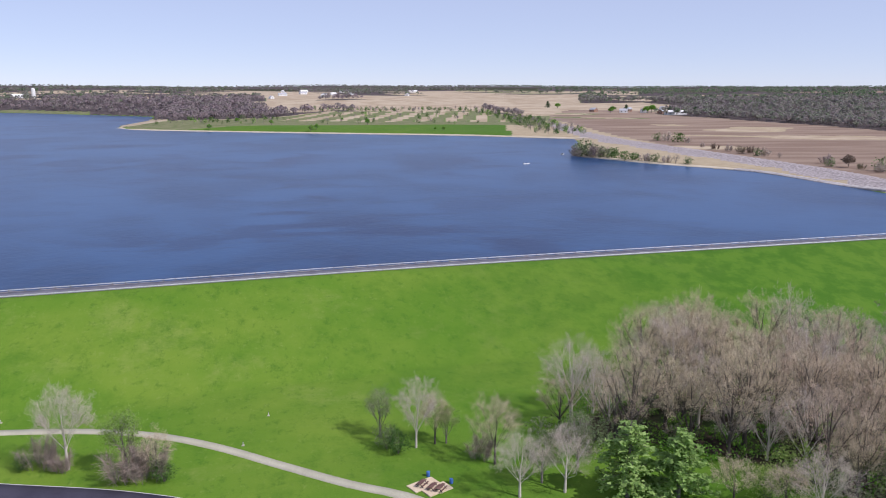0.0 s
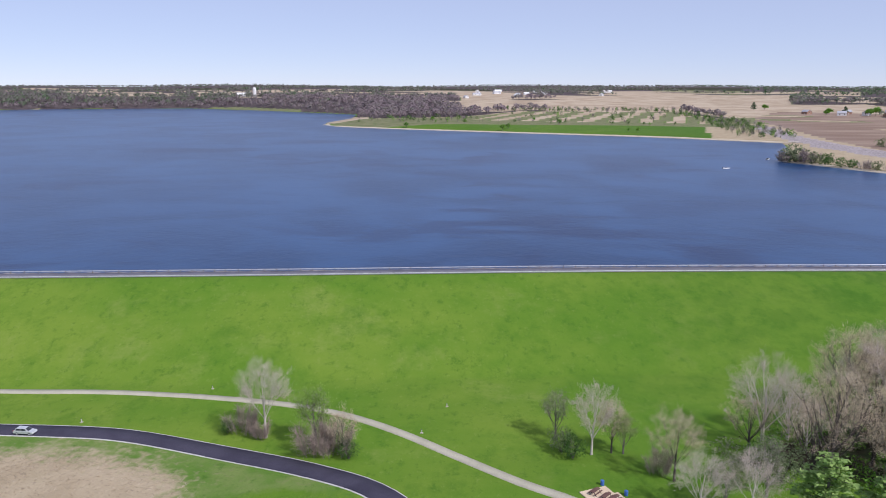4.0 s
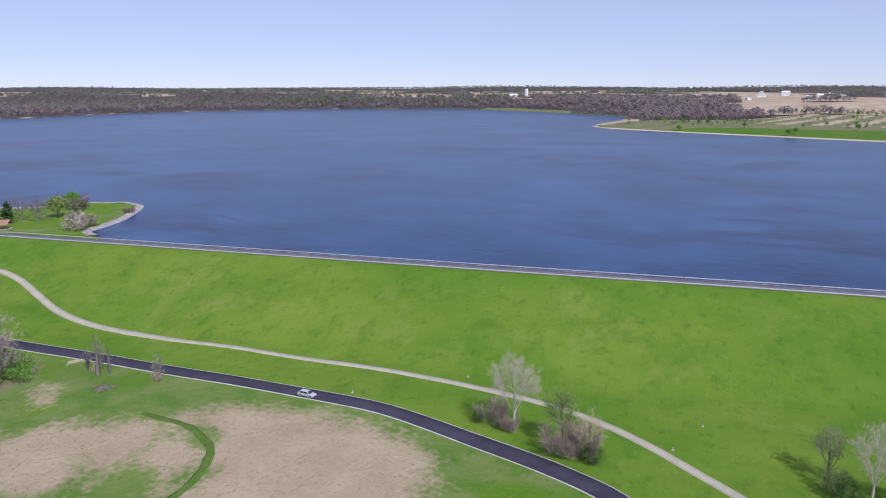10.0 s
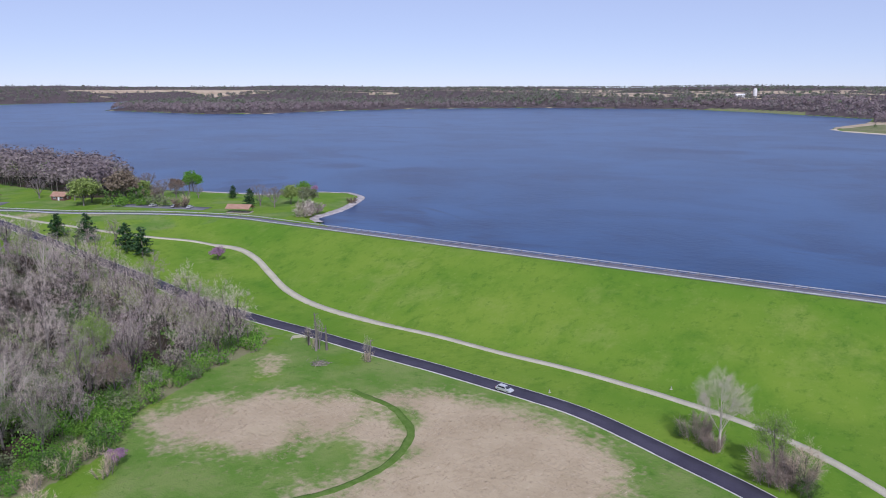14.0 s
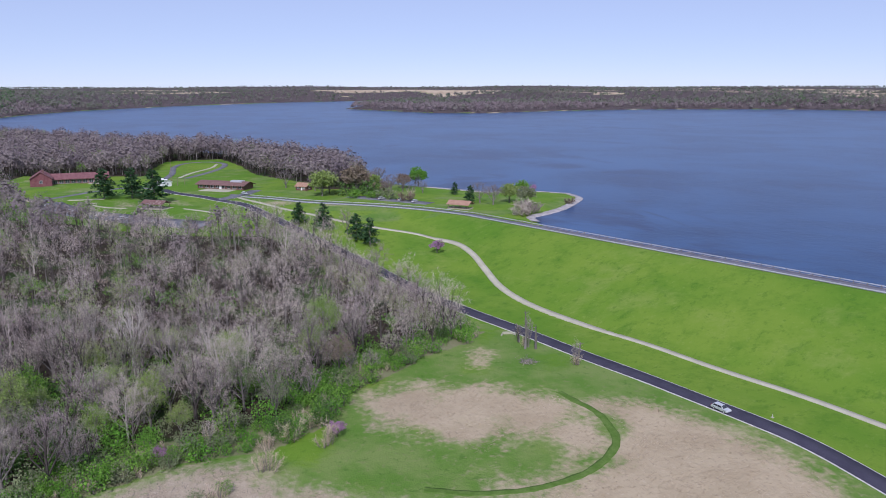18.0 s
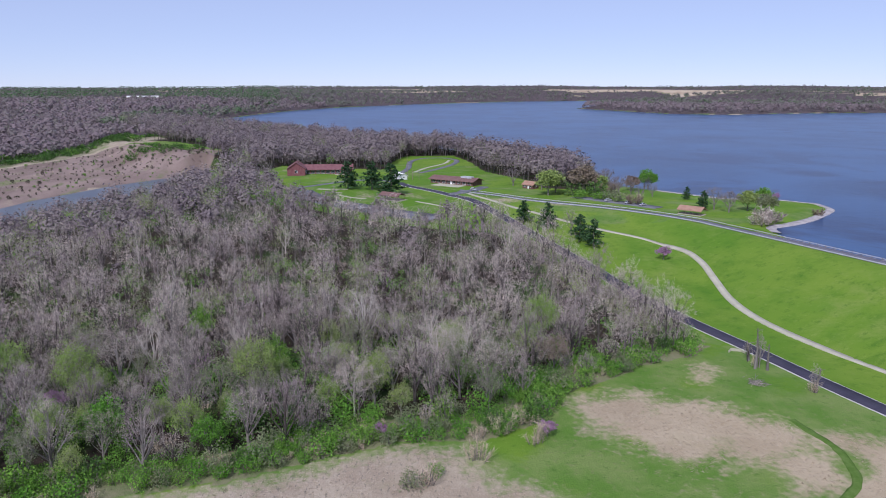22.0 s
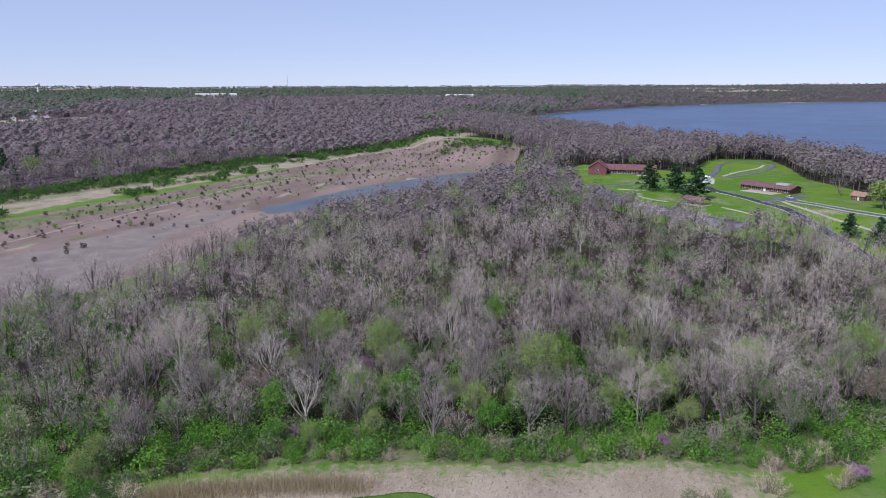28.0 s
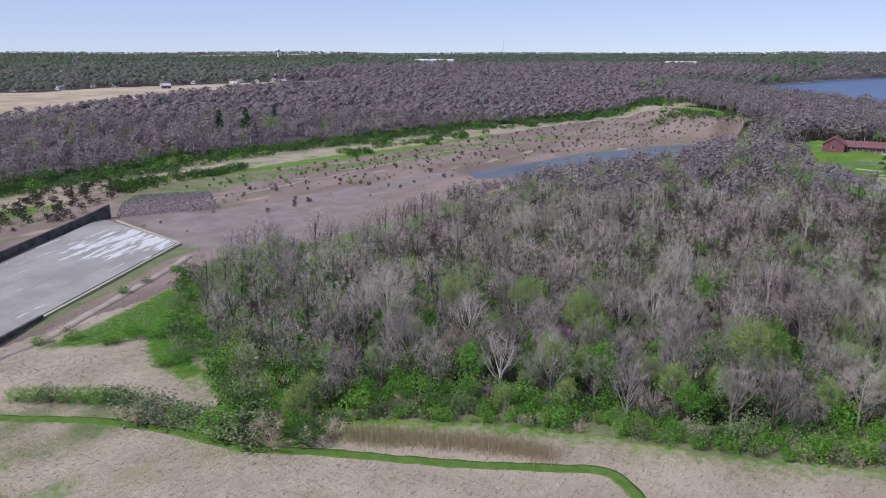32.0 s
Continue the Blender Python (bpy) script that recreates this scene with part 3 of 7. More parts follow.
def build_ground():
    az = np.radians(np.concatenate([np.arange(-40, 162, 0.45), np.arange(162, 320, 6.0)]))
    rr = [40.0]
    while rr[-1] < 4960:
        rr.append(rr[-1] * (1.0105 if rr[-1] > 90 else 1.03))
    rr = np.array(rr)
    na, nr = len(az), len(rr)
    R, A = np.meshgrid(rr, az, indexing="ij")
    x, y = (-R * np.sin(A)).ravel(), (R * np.cos(A)).ravel()
    x, y = np.append(x, 0), np.append(y, 0)
    z = height(x, y)
    i, j = np.meshgrid(np.arange(nr - 1), np.arange(na), indexing="ij")
    k = (j + 1) % na
    quads = np.stack([i * na + j, (i + 1) * na + j, (i + 1) * na + k, i * na + k], -1).reshape(-1, 4)[:, ::-1]
    tri = np.stack([np.full(na, nr * na), np.arange(na), (np.arange(na) + 1) % na], -1)
    verts = np.stack([x, y, z], -1)
    faces = np.vstack([np.hstack([quads[:, [0, 1, 2]]]), quads[:, [0, 2, 3]], tri])
    ob = link("ground", verts, faces, M_GROUND, smooth=True)
    me = ob.data
    n = len(x)
    r, u, lake = np.hypot(x, y), upstream(x, y), inside(x, y, LAKE)
    azd = np.degrees(np.arctan2(-x, y))
    road = line_distance(x, y, spline(ROAD, 5))

    def soft(d, w):
        return np.clip(0.5 + d / w, 0, 1)

    tan = np.maximum.reduce([soft(inside(x, y, p), 24) for p in (TAN_BIG, TAN_DISK, TAN_SOUTH, TAN_WEST, BANK)])
    disk = inside(x, y, TAN_DISK) > -8
    tan = np.where(disk, tan * (0.97 + 0.36 * wobble(x, y * 1.3, 20, 59)), tan)
    tan = np.maximum(tan, 0.52 * soft(8 - np.hypot((x + 181) / 1.1 + 0.5 * (y - 92), y - 92), 9))
    tan = np.maximum(tan, np.where((y < -150) & (inside(x, y, FOREST) > -70), soft(inside(x, y, BANK) + 45, 20), 0))
    tan = np.where(inside(x, y, BANK) > 0, np.clip(0.92 + 0.4 * wobble(x, y, 60, 41), 0.62, 1), tan)
    tan = np.where((u > 30) & (x > 90) & (y < 1250) & (lake < 0), 0.95, tan)
    tan = np.where((x > -95) & (y < -112) & (inside(x, y, TAN_SOUTH) > 0), 0.68 + 0.3 * wobble(x, y, 25, 49), tan)
    south = (u < 0) & (road > 0) | (azd > 80)
    lush = np.where((u < 0) & (road < 4) & (y > 60) & (x > -470), 1.0, 0.0)
    lush = np.where(south & (r < 230), np.clip(0.3 + 0.4 * wobble(x, y, 40, 42), 0, 1), lush)
    lush = np.where((u > 0) & (lake < 0) & (r < 700) & (x < -200), 1.0, lush)
    lush = np.where((x < -330) & (y > -60) & (r < 620), np.clip(0.6 + 0.6 * wobble(x, y, 38, 57), 0, 1), lush)
    tan = np.where((x < -360) & (y > -60) & (r < 700) & (u < 0), np.clip(0.12 + 0.42 * wobble(x, y, 46, 58), 0, 0.6), tan)
    lush = np.where(inside(x, y, PENINSULA) > 0, np.where((r < 1160), 0.9, 0.0), lush)
    # litter under near woods, with tree shade in its colour
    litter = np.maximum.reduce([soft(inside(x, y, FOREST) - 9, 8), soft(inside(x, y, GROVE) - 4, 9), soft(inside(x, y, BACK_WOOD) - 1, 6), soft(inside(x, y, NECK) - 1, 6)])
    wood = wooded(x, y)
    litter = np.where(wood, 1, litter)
    fields = far_fields(x, y)
    litter = np.where((r > 3750 + 250 * wobble(x, y, 900, 47)), 1.0, litter)
    litter = np.where(far_open(x, y), 0, litter)
    open_far = (litter < 0.5) & ~wood & (r > 1250) & (lake < -2) & (inside(x, y, PENINSULA) < 0)
    pale = np.where(open_far & ((fields < 2) | far_open(x, y)), 0.85, 0.0)
    brown = np.where(open_far & (fields == 2), 0.8, 0.0)
    brown = np.where((tan > 0.3) & ((y < -195) | (x < -600)) & (inside(x, y, BANK) > -45), 0.75 + 0.3 * wobble(x * 0.5, y * 1.5, 30, 48), brown)
    pale = np.where(inside(x, y, TOWN_FIELD) > 0, 0.75, pale)
    pale = np.where((azd > 101.5) & (azd < 108) & (r > 2350) & (r < 2620), 0.9, pale)
    brown = np.where((inside(x, y, EAST_FIELD) > 0) & (lake < -12), 0.95, brown)
    east = (inside(x, y, EAST_FIELD) > 0) & (lake < -12)
    band = wobble(x * 0.35, y * 1.3, 150, 44)
    brown = np.where(east & (band > 0.6), 0.1, brown)
    pale = np.where(east & (band > 0.6), np.where(band > 0.85, 0.9, 0.1), pale)
    brown, pale = np.where(east & wood, 0, brown), np.where(east & wood, 0, pale)
    # pale strips on the far peninsula
    strip = (np.mod((x - 0.12 * (y - 1250)) / 46, 1) < 0.5) & (y > 1235) & (y < 1560) & (x > -260) & (x < 75 + (1560 - y) * 0.1)
    pale = np.where(strip & (inside(x, y, PENINSULA) > 0), 0.9, pale)
    pale = np.where((azd > 24.5) & (azd < 31) & (lake > -38) & (lake < 0) & (r > 1800), 0.45, pale)
    stone = np.where((u > 3) & (u < 24) & (x > -300), 1.0, 0)
    side = line_distance(x, y, DIKE)
    stone = np.where((side > -5) & (side < 26 + 5 * wobble(x, y, 70, 46)) & (lake < 5), 1.0, stone)
    edge = (inside(x, y, WEST_WOODS) > -60) & (inside(x, y, BANK) < 2) & (r < 1100) & (y < -200) & ~wood
    tan = np.where(edge, 0.72 + 0.3 * wobble(x, y, 35, 53), tan)
    rim = (np.abs(inside(x, y, FOREST) - 4) < 9) & (r < 300)
    tan = np.where(rim & (inside(x, y, FOREST) > 0), 0.1, tan)
    olive = soft(inside(x, y, [(-60, -160), (-70, -125), (-88, -128), (-98, -146), (-80, -160), (-70, -180)]), 10)
    lush = np.where((r < 240) & (y < -85), 0, lush)
    patch = soft(inside(x, y, LUSH_PATCH), 7)
    lush, tan, brown = np.maximum(lush, patch), np.minimum(tan, 1 - patch), np.minimum(brown, 1 - patch)
    weeds = np.maximum(0.9 * soft(inside(x, y, GREEN_BANK) + 2, 9), soft(inside(x, y, CHUTE_WEEDS), 4))
    weeds = np.maximum(weeds, np.where(edge & (inside(x, y, WEST_WOODS) > -30), 0.5 + 0.3 * wobble(x, y, 40, 50), 0))
    weeds = np.maximum(weeds, np.where((x > -98) & (y < -100) & (y > -190), (0.55 - 0.3 * wobble(x, y, 25, 49)) * olive, 0))
    weeds = np.maximum(weeds, np.where((inside(x, y, PENINSULA) > 0) & (r > 1160) & (pale < 0.5), 0.75, 0))
    weeds = np.maximum(weeds, np.where(open_far & (pale < 0.5) & (brown < 0.5), 0.85, 0))
    gravel = soft(inside(x, y, GRAVEL), 14) * (0.9 + 0.2 * wobble(x, y, 30, 51))
    weeds = np.where((inside(x, y, BANK) > 0) & (inside(x, y, GRAVEL) < 0), np.maximum(weeds, 0.1 + 0.5 * wobble(x * 0.45 + y * 0.1, y * 1.6, 26, 54)), weeds)
    weeds = np.where(rim & (inside(x, y, FOREST) > 0), 0.8, weeds)
    gravel = np.where(patch > 0.3, 0, gravel)
    # distant woods get the leaf cover that carries the crowns' shade
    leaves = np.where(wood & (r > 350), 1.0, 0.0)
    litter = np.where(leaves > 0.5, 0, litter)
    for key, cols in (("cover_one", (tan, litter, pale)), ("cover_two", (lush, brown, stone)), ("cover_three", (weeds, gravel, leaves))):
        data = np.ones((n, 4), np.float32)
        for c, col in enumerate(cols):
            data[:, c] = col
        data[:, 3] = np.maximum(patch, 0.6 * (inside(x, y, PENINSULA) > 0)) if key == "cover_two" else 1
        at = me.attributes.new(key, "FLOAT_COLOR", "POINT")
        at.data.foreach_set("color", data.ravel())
    return tagged(ob, "grass, meadow and woodland ground reaching the horizon", "ground", kind="structure")


build_ground()


def water(name, z, pts, margin, material, label):
    p = np.array(pts, float)
    bm = bmesh.new()
    lo, hi = p.min(0) - margin, p.max(0) + margin
    vs = [bm.verts.new((a, b, z)) for a, b in ((lo[0], lo[1]), (hi[0], lo[1]), (hi[0], hi[1]), (lo[0], hi[1]))]
    bm.faces.new(vs)
    me = bpy.data.meshes.new(name)
    bm.to_mesh(me)
    bm.free()
    me.materials.append(material)
    return tagged(new(name, me), label, "water", kind="structure")


def lake_sheet():
    """The lake's surface, cut to the shore so that no water lies under the lower valley."""
    p = [(x, y) for x, y in LAKE]
    c = np.array(p)
    verts = [(x, y, LAKE_Z) for x, y in c]
    me = bpy.data.meshes.new("lake")
    bm = bmesh.new()
    f = bm.faces.new([bm.verts.new(v) for v in verts])
    bmesh.ops.triangulate(bm, faces=[f])
    bmesh.ops.recalc_face_normals(bm, faces=bm.faces)
    if bm.faces[:][0].normal.z < 0:
        bmesh.ops.reverse_faces(bm, faces=bm.faces)
    bm.to_mesh(me)
    bm.free()
    me.materials.append(M_LAKE)
    return tagged(new("lake", me), "wide blue lake ruffled by the wind", "water", kind="structure")


lake_sheet()
water("river", RIVER_Z, RIVER, 4, M_RIVER, "muddy grey river below the wooded bank")


def ribbon(name, pts, width, lift, material, step=3.0, cols=3, offset=0.0, label="", category="", kind="structure", thick=0.5, parent=None, ragged=0.0):
    """A strip with side faces that follows the lie of the land."""
    p = spline(pts, step)
    d = np.gradient(p, axis=0)
    d /= np.linalg.norm(d, axis=1)[:, None]
    nrm = np.stack([-d[:, 1], d[:, 0]], -1)
    rows = []
    for k in range(cols):
        edge = 1 + ragged * wobble(p[:, 0] + 31 * k, p[:, 1], 5, 52 + k)
        q = p + nrm * (offset + width * (k / (cols - 1) - 0.5) * edge)[:, None]
        rows.append(np.column_stack([q, height(q[:, 0], q[:, 1]) + lift]))
    top = np.max([w[:, 2] for w in rows], axis=0)
    for w in rows:
        w[:, 2] = 0.5 * w[:, 2] + 0.5 * top
    left, right = rows[0].copy(), rows[-1].copy()
    left[:, 2] -= thick
    right[:, 2] -= thick
    grid = np.stack([left] + rows + [right], 1)
    m, k = grid.shape[:2]
    i, j = np.meshgrid(np.arange(m - 1), np.arange(k - 1), indexing="ij")
    f = np.stack([i * k + j, (i + 1) * k + j, (i + 1) * k + j + 1, i * k + j + 1], -1).reshape(-1, 4)
    ob = link(name, grid.reshape(-1, 3), f, material, parent)
    if not parent:
        tagged(ob, label, category, kind=kind)
    return ob


road_ob = ribbon("road", ROAD, 5.4, 0.14, M_ASPHALT, label="fresh dark asphalt park road with pale edges", category="road")
ribbon("edge_line", ROAD, 0.2, 0.16, M_LINE, offset=2.7, cols=2, parent=road_ob)
ribbon("edge_line", ROAD, 0.2, 0.16, M_LINE, offset=-2.7, cols=2, parent=road_ob)
ribbon("footpath", PATH, 2.5, 0.12, M_CONCRETE, label="pale concrete footpath across the grass", category="path")


ribbon("mown_track", TRACK, 2.9, 0.03, M_MOWN, 1.0, cols=5, label="mown green track through the dry meadow", category="grass track", thick=0.3, ragged=0.18)
ribbon("mown_loop", LOOP, 1.9, 0.03, M_MOWN, 1.0, cols=5, label="mown green loop in the dry meadow", category="grass track", thick=0.3, ragged=0.22)
ribbon("dirt_track", [(-262, -302), (-278, -306), (-321, -302), (-396, -301), (-476, -300), (-546, -289), (-600, -262)], 2.6, 0.05, M_DIRT, 3.0,
       label="pale dirt track along the river bank", category="track", thick=0.3, ragged=0.3)
ribbon("dirt_road", [(-188, -226), (-177, -220), (-152, -209.5), (-128, -199), (-110, -192), (-96, -189), (-80, -186), (-66, -180)], 3.4, 0.05, M_DIRT, 3.0,
       label="pale dirt road beside the spillway", category="track", thick=0.3, ragged=0.25)
ribbon("dirt_road", [(-448, -33), (-475, -44), (-505, -52), (-530, -60), (-552, -78)], 4.0, 0.06, M_DIRT, 3.0,
       label="pale dirt road behind the visitor building", category="track", thick=0.3, ragged=0.2)
ribbon("shore_stones", [(-448, 188), (-430, 199), (-413, 210), (-406, 226), (-402, 241), (-396, 250), (-388, 253), (-377, 253), (-366, 248), (-352, 234), (-339, 219),
                        (-329, 203), (-323, 191), (-310, 186)], 4.2, 0.3, M_RIPRAP, 2.0, 4, label="pale stones along the spit's shore", category="riprap", thick=1.5, ragged=0.15)
ribbon("beach", [(175, 925), (160, 936), (90, 968), (12, 1001), (-90, 1025), (-188, 1048), (-290, 1075), (-383, 1101), (-451, 1129), (-480, 1152), (-494, 1175)], 9, 0.35, M_SAND, 6.0, 4,
       label="pale sand beach of the far peninsula", category="beach", thick=1.5, ragged=0.15)
ribbon("dike_shore", [(318, 380), (272, 464), (249, 540), (238, 572), (226, 588)], 7, 0.4, M_RIPRAP, 4.0, 4, label="grey stones at the foot of the dike", category="riprap", thick=1.5, ragged=0.12)
ribbon("sand_spit", [(226, 588), (207, 608), (178, 635), (148, 675), (128, 700), (124, 716)], 7, 0.35, M_SAND, 4.0, 4, label="pale sandy edge of the low spit", category="beach", thick=1.5, ragged=0.2)
crest_ob = ribbon("crest_road", CREST[1:10], 5.6, 0.14, M_CREST, label="dark road along the top of the dam", category="road")

# ---- plants ----
def tube(pts, radii, sides):
    pts, radii = np.asarray(pts, float), np.asarray(radii, float)
    d = np.gradient(pts, axis=0)
    d /= np.linalg.norm(d, axis=1)[:, None] + 1e-9
    a = np.cross(d, (0.31, 0.95, 0.07))
    a /= np.linalg.norm(a, axis=1)[:, None] + 1e-9
    b = np.cross(d, a)
    th = np.arange(sides) * 2 * math.pi / sides
    ring = pts[:, None] + radii[:, None, None] * (a[:, None] * np.cos(th)[None, :, None] + b[:, None] * np.sin(th)[None, :, None])
    k = len(pts)
    i, j = np.meshgrid(np.arange(k - 1), np.arange(sides), indexing="ij")
    jn = (j + 1) % sides
    q0, q1, q2, q3 = i * sides + j, i * sides + jn, (i + 1) * sides + jn, (i + 1) * sides + j
    f = np.concatenate([np.stack([q0, q1, q2], -1).reshape(-1, 3), np.stack([q0, q2, q3], -1).reshape(-1, 3)])
    return ring.reshape(-1, 3), f


def join(parts):
    vs, fs, n = [], [], 0
    for v, f in parts:
        vs.append(v)
        fs.append(f + n)
        n += len(v)
    return np.concatenate(vs), np.concatenate(fs)


def blades(base, tip, width, rng):
    """One narrow triangle for each twig."""
    d = tip - base
    s = np.cross(d, rng.normal(size=d.shape))
    s *= (width / (np.linalg.norm(s, axis=1) + 1e-9))[:, None]
    v = np.stack([base - s, base + s, tip], 1).reshape(-1, 3)
    return v, np.arange(len(v)).reshape(-1, 3)


def flakes(at, size, rng, flat=0.0):
    """One leaf spray for each point: a bent pair of triangles."""
    n = len(at)
    a, b = rng.normal(size=(n, 3)), rng.normal(size=(n, 3))
    if flat:
        a[:, 2] *= 1 - flat
        b[:, 2] *= 1 - flat
    a /= np.linalg.norm(a, axis=1)[:, None]
    b -= a * (a * b).sum(1)[:, None]
    b /= np.linalg.norm(b, axis=1)[:, None]
    s = size * rng.uniform(0.6, 1.4, n)[:, None]
    c = np.cross(a, b) * s * 0.35
    v = np.stack([at - a * s * 0.6, at + b * s * 0.5 + c, at + a * s * 0.6, at - b * s * 0.5 + c], 1).reshape(-1, 3)
    i = np.arange(n)[:, None] * 4
    return v, np.concatenate([i + [0, 1, 2], i + [0, 2, 3]])


def grow(rng, h, spread, limbs, seconds, twigs, twig_len, twig_w, fork=0.35, lite=False, slim=1.0):
    """A broadleaf tree without leaves: a trunk that forks into limbs, branches that fill a rounded crown, fine twigs in tufts, and the points where leaves may sit."""
    wood = []
    lean = rng.normal(0, 0.025, 2) * h
    tr = (0.016 * h + 0.06) * (0.5 + 0.5 * slim)
    ts = np.linspace(0, 1, 5)
    tall = h * 0.74
    trunk = np.stack([lean[0] * ts ** 2 + rng.normal(0, 0.012, 5) * h * ts, lean[1] * ts ** 2 + rng.normal(0, 0.012, 5) * h * ts, ts * tall], -1)
    wood.append(tube(trunk[::2], tr * np.array([1.3, 0.8, 0.18]), 4) if lite else tube(trunk, tr * np.array([1.35, 1.0, 0.72, 0.36, 0.1]), 6))
    mid = np.array([lean[0], lean[1], h * 0.6])
    rad = np.array([spread, spread, h * 0.36])

    def dome(n, lo):
        k = (np.arange(n) + 0.5) / n
        z = lo + (1 - lo) * k
        az = np.arange(n) * 2.39996 + rng.uniform(-0.3, 0.3, n)
        o = np.sqrt(np.maximum(1 - z * z, 0))
        return np.stack([o * np.cos(az), o * np.sin(az), z], -1)

    main = dome(limbs, -0.25)
    arms = []
    for i in range(limbs):
        p2 = mid + main[i] * rad * rng.uniform(0.66, 0.84)
        out = math.hypot(p2[0] - lean[0], p2[1] - lean[1])
        t0 = min(max((p2[2] - out * 1.3 - 0.14 * h) / tall, fork), 0.82) * rng.uniform(0.75, 1.0)
        p0 = np.array([np.interp(t0, ts, trunk[:, m]) for m in range(3)])
        p1 = p0 * 0.5 + p2 * 0.5 + main[i] * (1, 1, 0) * out * rng.uniform(0.0, 0.2) + rng.normal(0, 0.016 * h, 3)
        r0 = tr * (0.66 - 0.34 * t0) * slim
        arms.append((p0, p1, p2, r0))
        if twigs >= 12 or not lite:
            wood.append(tube([p0, p1, p2], [r0, r0 * 0.62, r0 * 0.26], 3 if lite else 4))
    n = limbs * seconds
    plain = lite and twigs < 12
    ends = dome(n, -0.8 if plain else -0.42)
    ph = rng.uniform(0, 6.28, 3)
    ends *= (1 + 0.13 * np.sin(ends[:, 0] * 4 + ph[0]) + 0.12 * np.sin(ends[:, 1] * 5 + ph[1]) + 0.08 * np.sin(ends[:, 2] * 7 + ph[2]))[:, None]
    depth = np.where(rng.random(n) < 0.25, rng.uniform(0.45, 0.75, n), rng.uniform(0.8, 1.0, n))
    tw_a, tw_b = [], []
    for i in range(n):
        q2 = mid + ends[i] * rad * depth[i] + rng.normal(0, 0.02 * h, 3)
        p0, p1, p2, r0 = arms[int(np.argmax(main @ ends[i] + rng.normal(0, 0.08, limbs)))]
        s = rng.uniform(0.4, 0.95)
        q0 = p0 * (1 - s) ** 2 + 2 * s * (1 - s) * p1 + s * s * p2
        q1 = (q0 + q2) / 2 + rng.normal(0, 0.018 * h, 3) + np.array([0, 0, 0.012 * h])
        if not lite:
            wood.append(tube([q0, q1, q2], [r0 * 0.36, r0 * 0.22, r0 * 0.06], 3))
        k = 1 - rng.random(twigs)[:, None] ** 1.5 * 0.8
        b = q0 * (1 - k) ** 2 + 2 * k * (1 - k) * q1 + k * k * q2 + rng.normal(0, 0.016 * h, (twigs, 3))
        away = b - (mid - (0, 0, 0.22 * h))
        dd = rng.normal(size=(twigs, 3)) * 0.6 + away / (np.linalg.norm(away, axis=1)[:, None] + 1e-6) * 0.75 + (0, 0, 0.15)
        dd /= np.linalg.norm(dd, axis=1)[:, None]
        tw_a.append(b)
        tw_b.append(b + dd * (twig_len * rng.uniform(0.35, 1.15, twigs))[:, None])
    a, b = np.concatenate(tw_a), np.concatenate(tw_b)
    return join(wood), blades(a, b, twig_w * rng.uniform(0.6, 1.4, len(a)), rng), b


def make_bare(seed, h=15.0, spread=4.2, pale=False, dense=1.0, limbs=9, seconds=7, tw=0.0115, twig=None, bark=None):
    rng = np.random.default_rng(seed)
    wood, tw, tips = grow(rng, h, spread, limbs, seconds, int(40 * dense), 0.075 * h, tw, fork=0.25, slim=1.0)
    return [("trunk", wood, bark or (M_PALE_BARK if pale else M_BARK)), ("crown", tw, twig or (M_PALE_TWIG if pale else M_TWIG))]


def make_leafy(seed, h, spread, material, size=0.5, per=2, dense=0.8, pale=False, limbs=9):
    rng = np.random.default_rng(seed)
    wood, tw, tips = grow(rng, h, spread, limbs, 6, int(26 * dense), 0.075 * h, 0.015, fork=0.22, slim=0.75)
    tips = tips[::2]
    at = np.repeat(tips, per, 0) + rng.normal(0, 0.028 * h, (len(tips) * per, 3))
    return [("trunk", wood, M_PALE_BARK if pale else M_BARK), ("crown", tw, M_TWIG), ("foliage", flakes(at, size, rng), material)]


def make_pine(seed, h, spread, needles, size=0.8, per=4):
    rng = np.random.default_rng(seed)
    wood = [tube([(0, 0, 0), (0, 0, h * 0.5), (0, 0, h)], [0.02 * h, 0.013 * h, 0.02], 6)]
    at = []
    for k in range(int(h * 1.5)):
        t = 0.12 + 0.86 * k / int(h * 1.5)
        for j in range(5):
            az = rng.uniform(0, 6.28)
            ln = spread * (1.05 - t) ** 0.75 * rng.uniform(0.6, 1.1)
            e = np.array([math.cos(az) * ln, math.sin(az) * ln, h * t + ln * rng.uniform(-0.1, 0.25)])
            wood.append(tube([(0, 0, h * t), e], [0.05, 0.015], 3))
            m = max(3, int(ln * per))
            s = rng.uniform(0.25, 1.05, m)[:, None]
            at.append(np.array([0, 0, h * t]) * (1 - s) + e * s + rng.normal(0, 0.22, (m, 3)))
    return [("trunk", join(wood), M_BARK), ("foliage", flakes(np.concatenate(at), size, rng, 0.5), needles)]


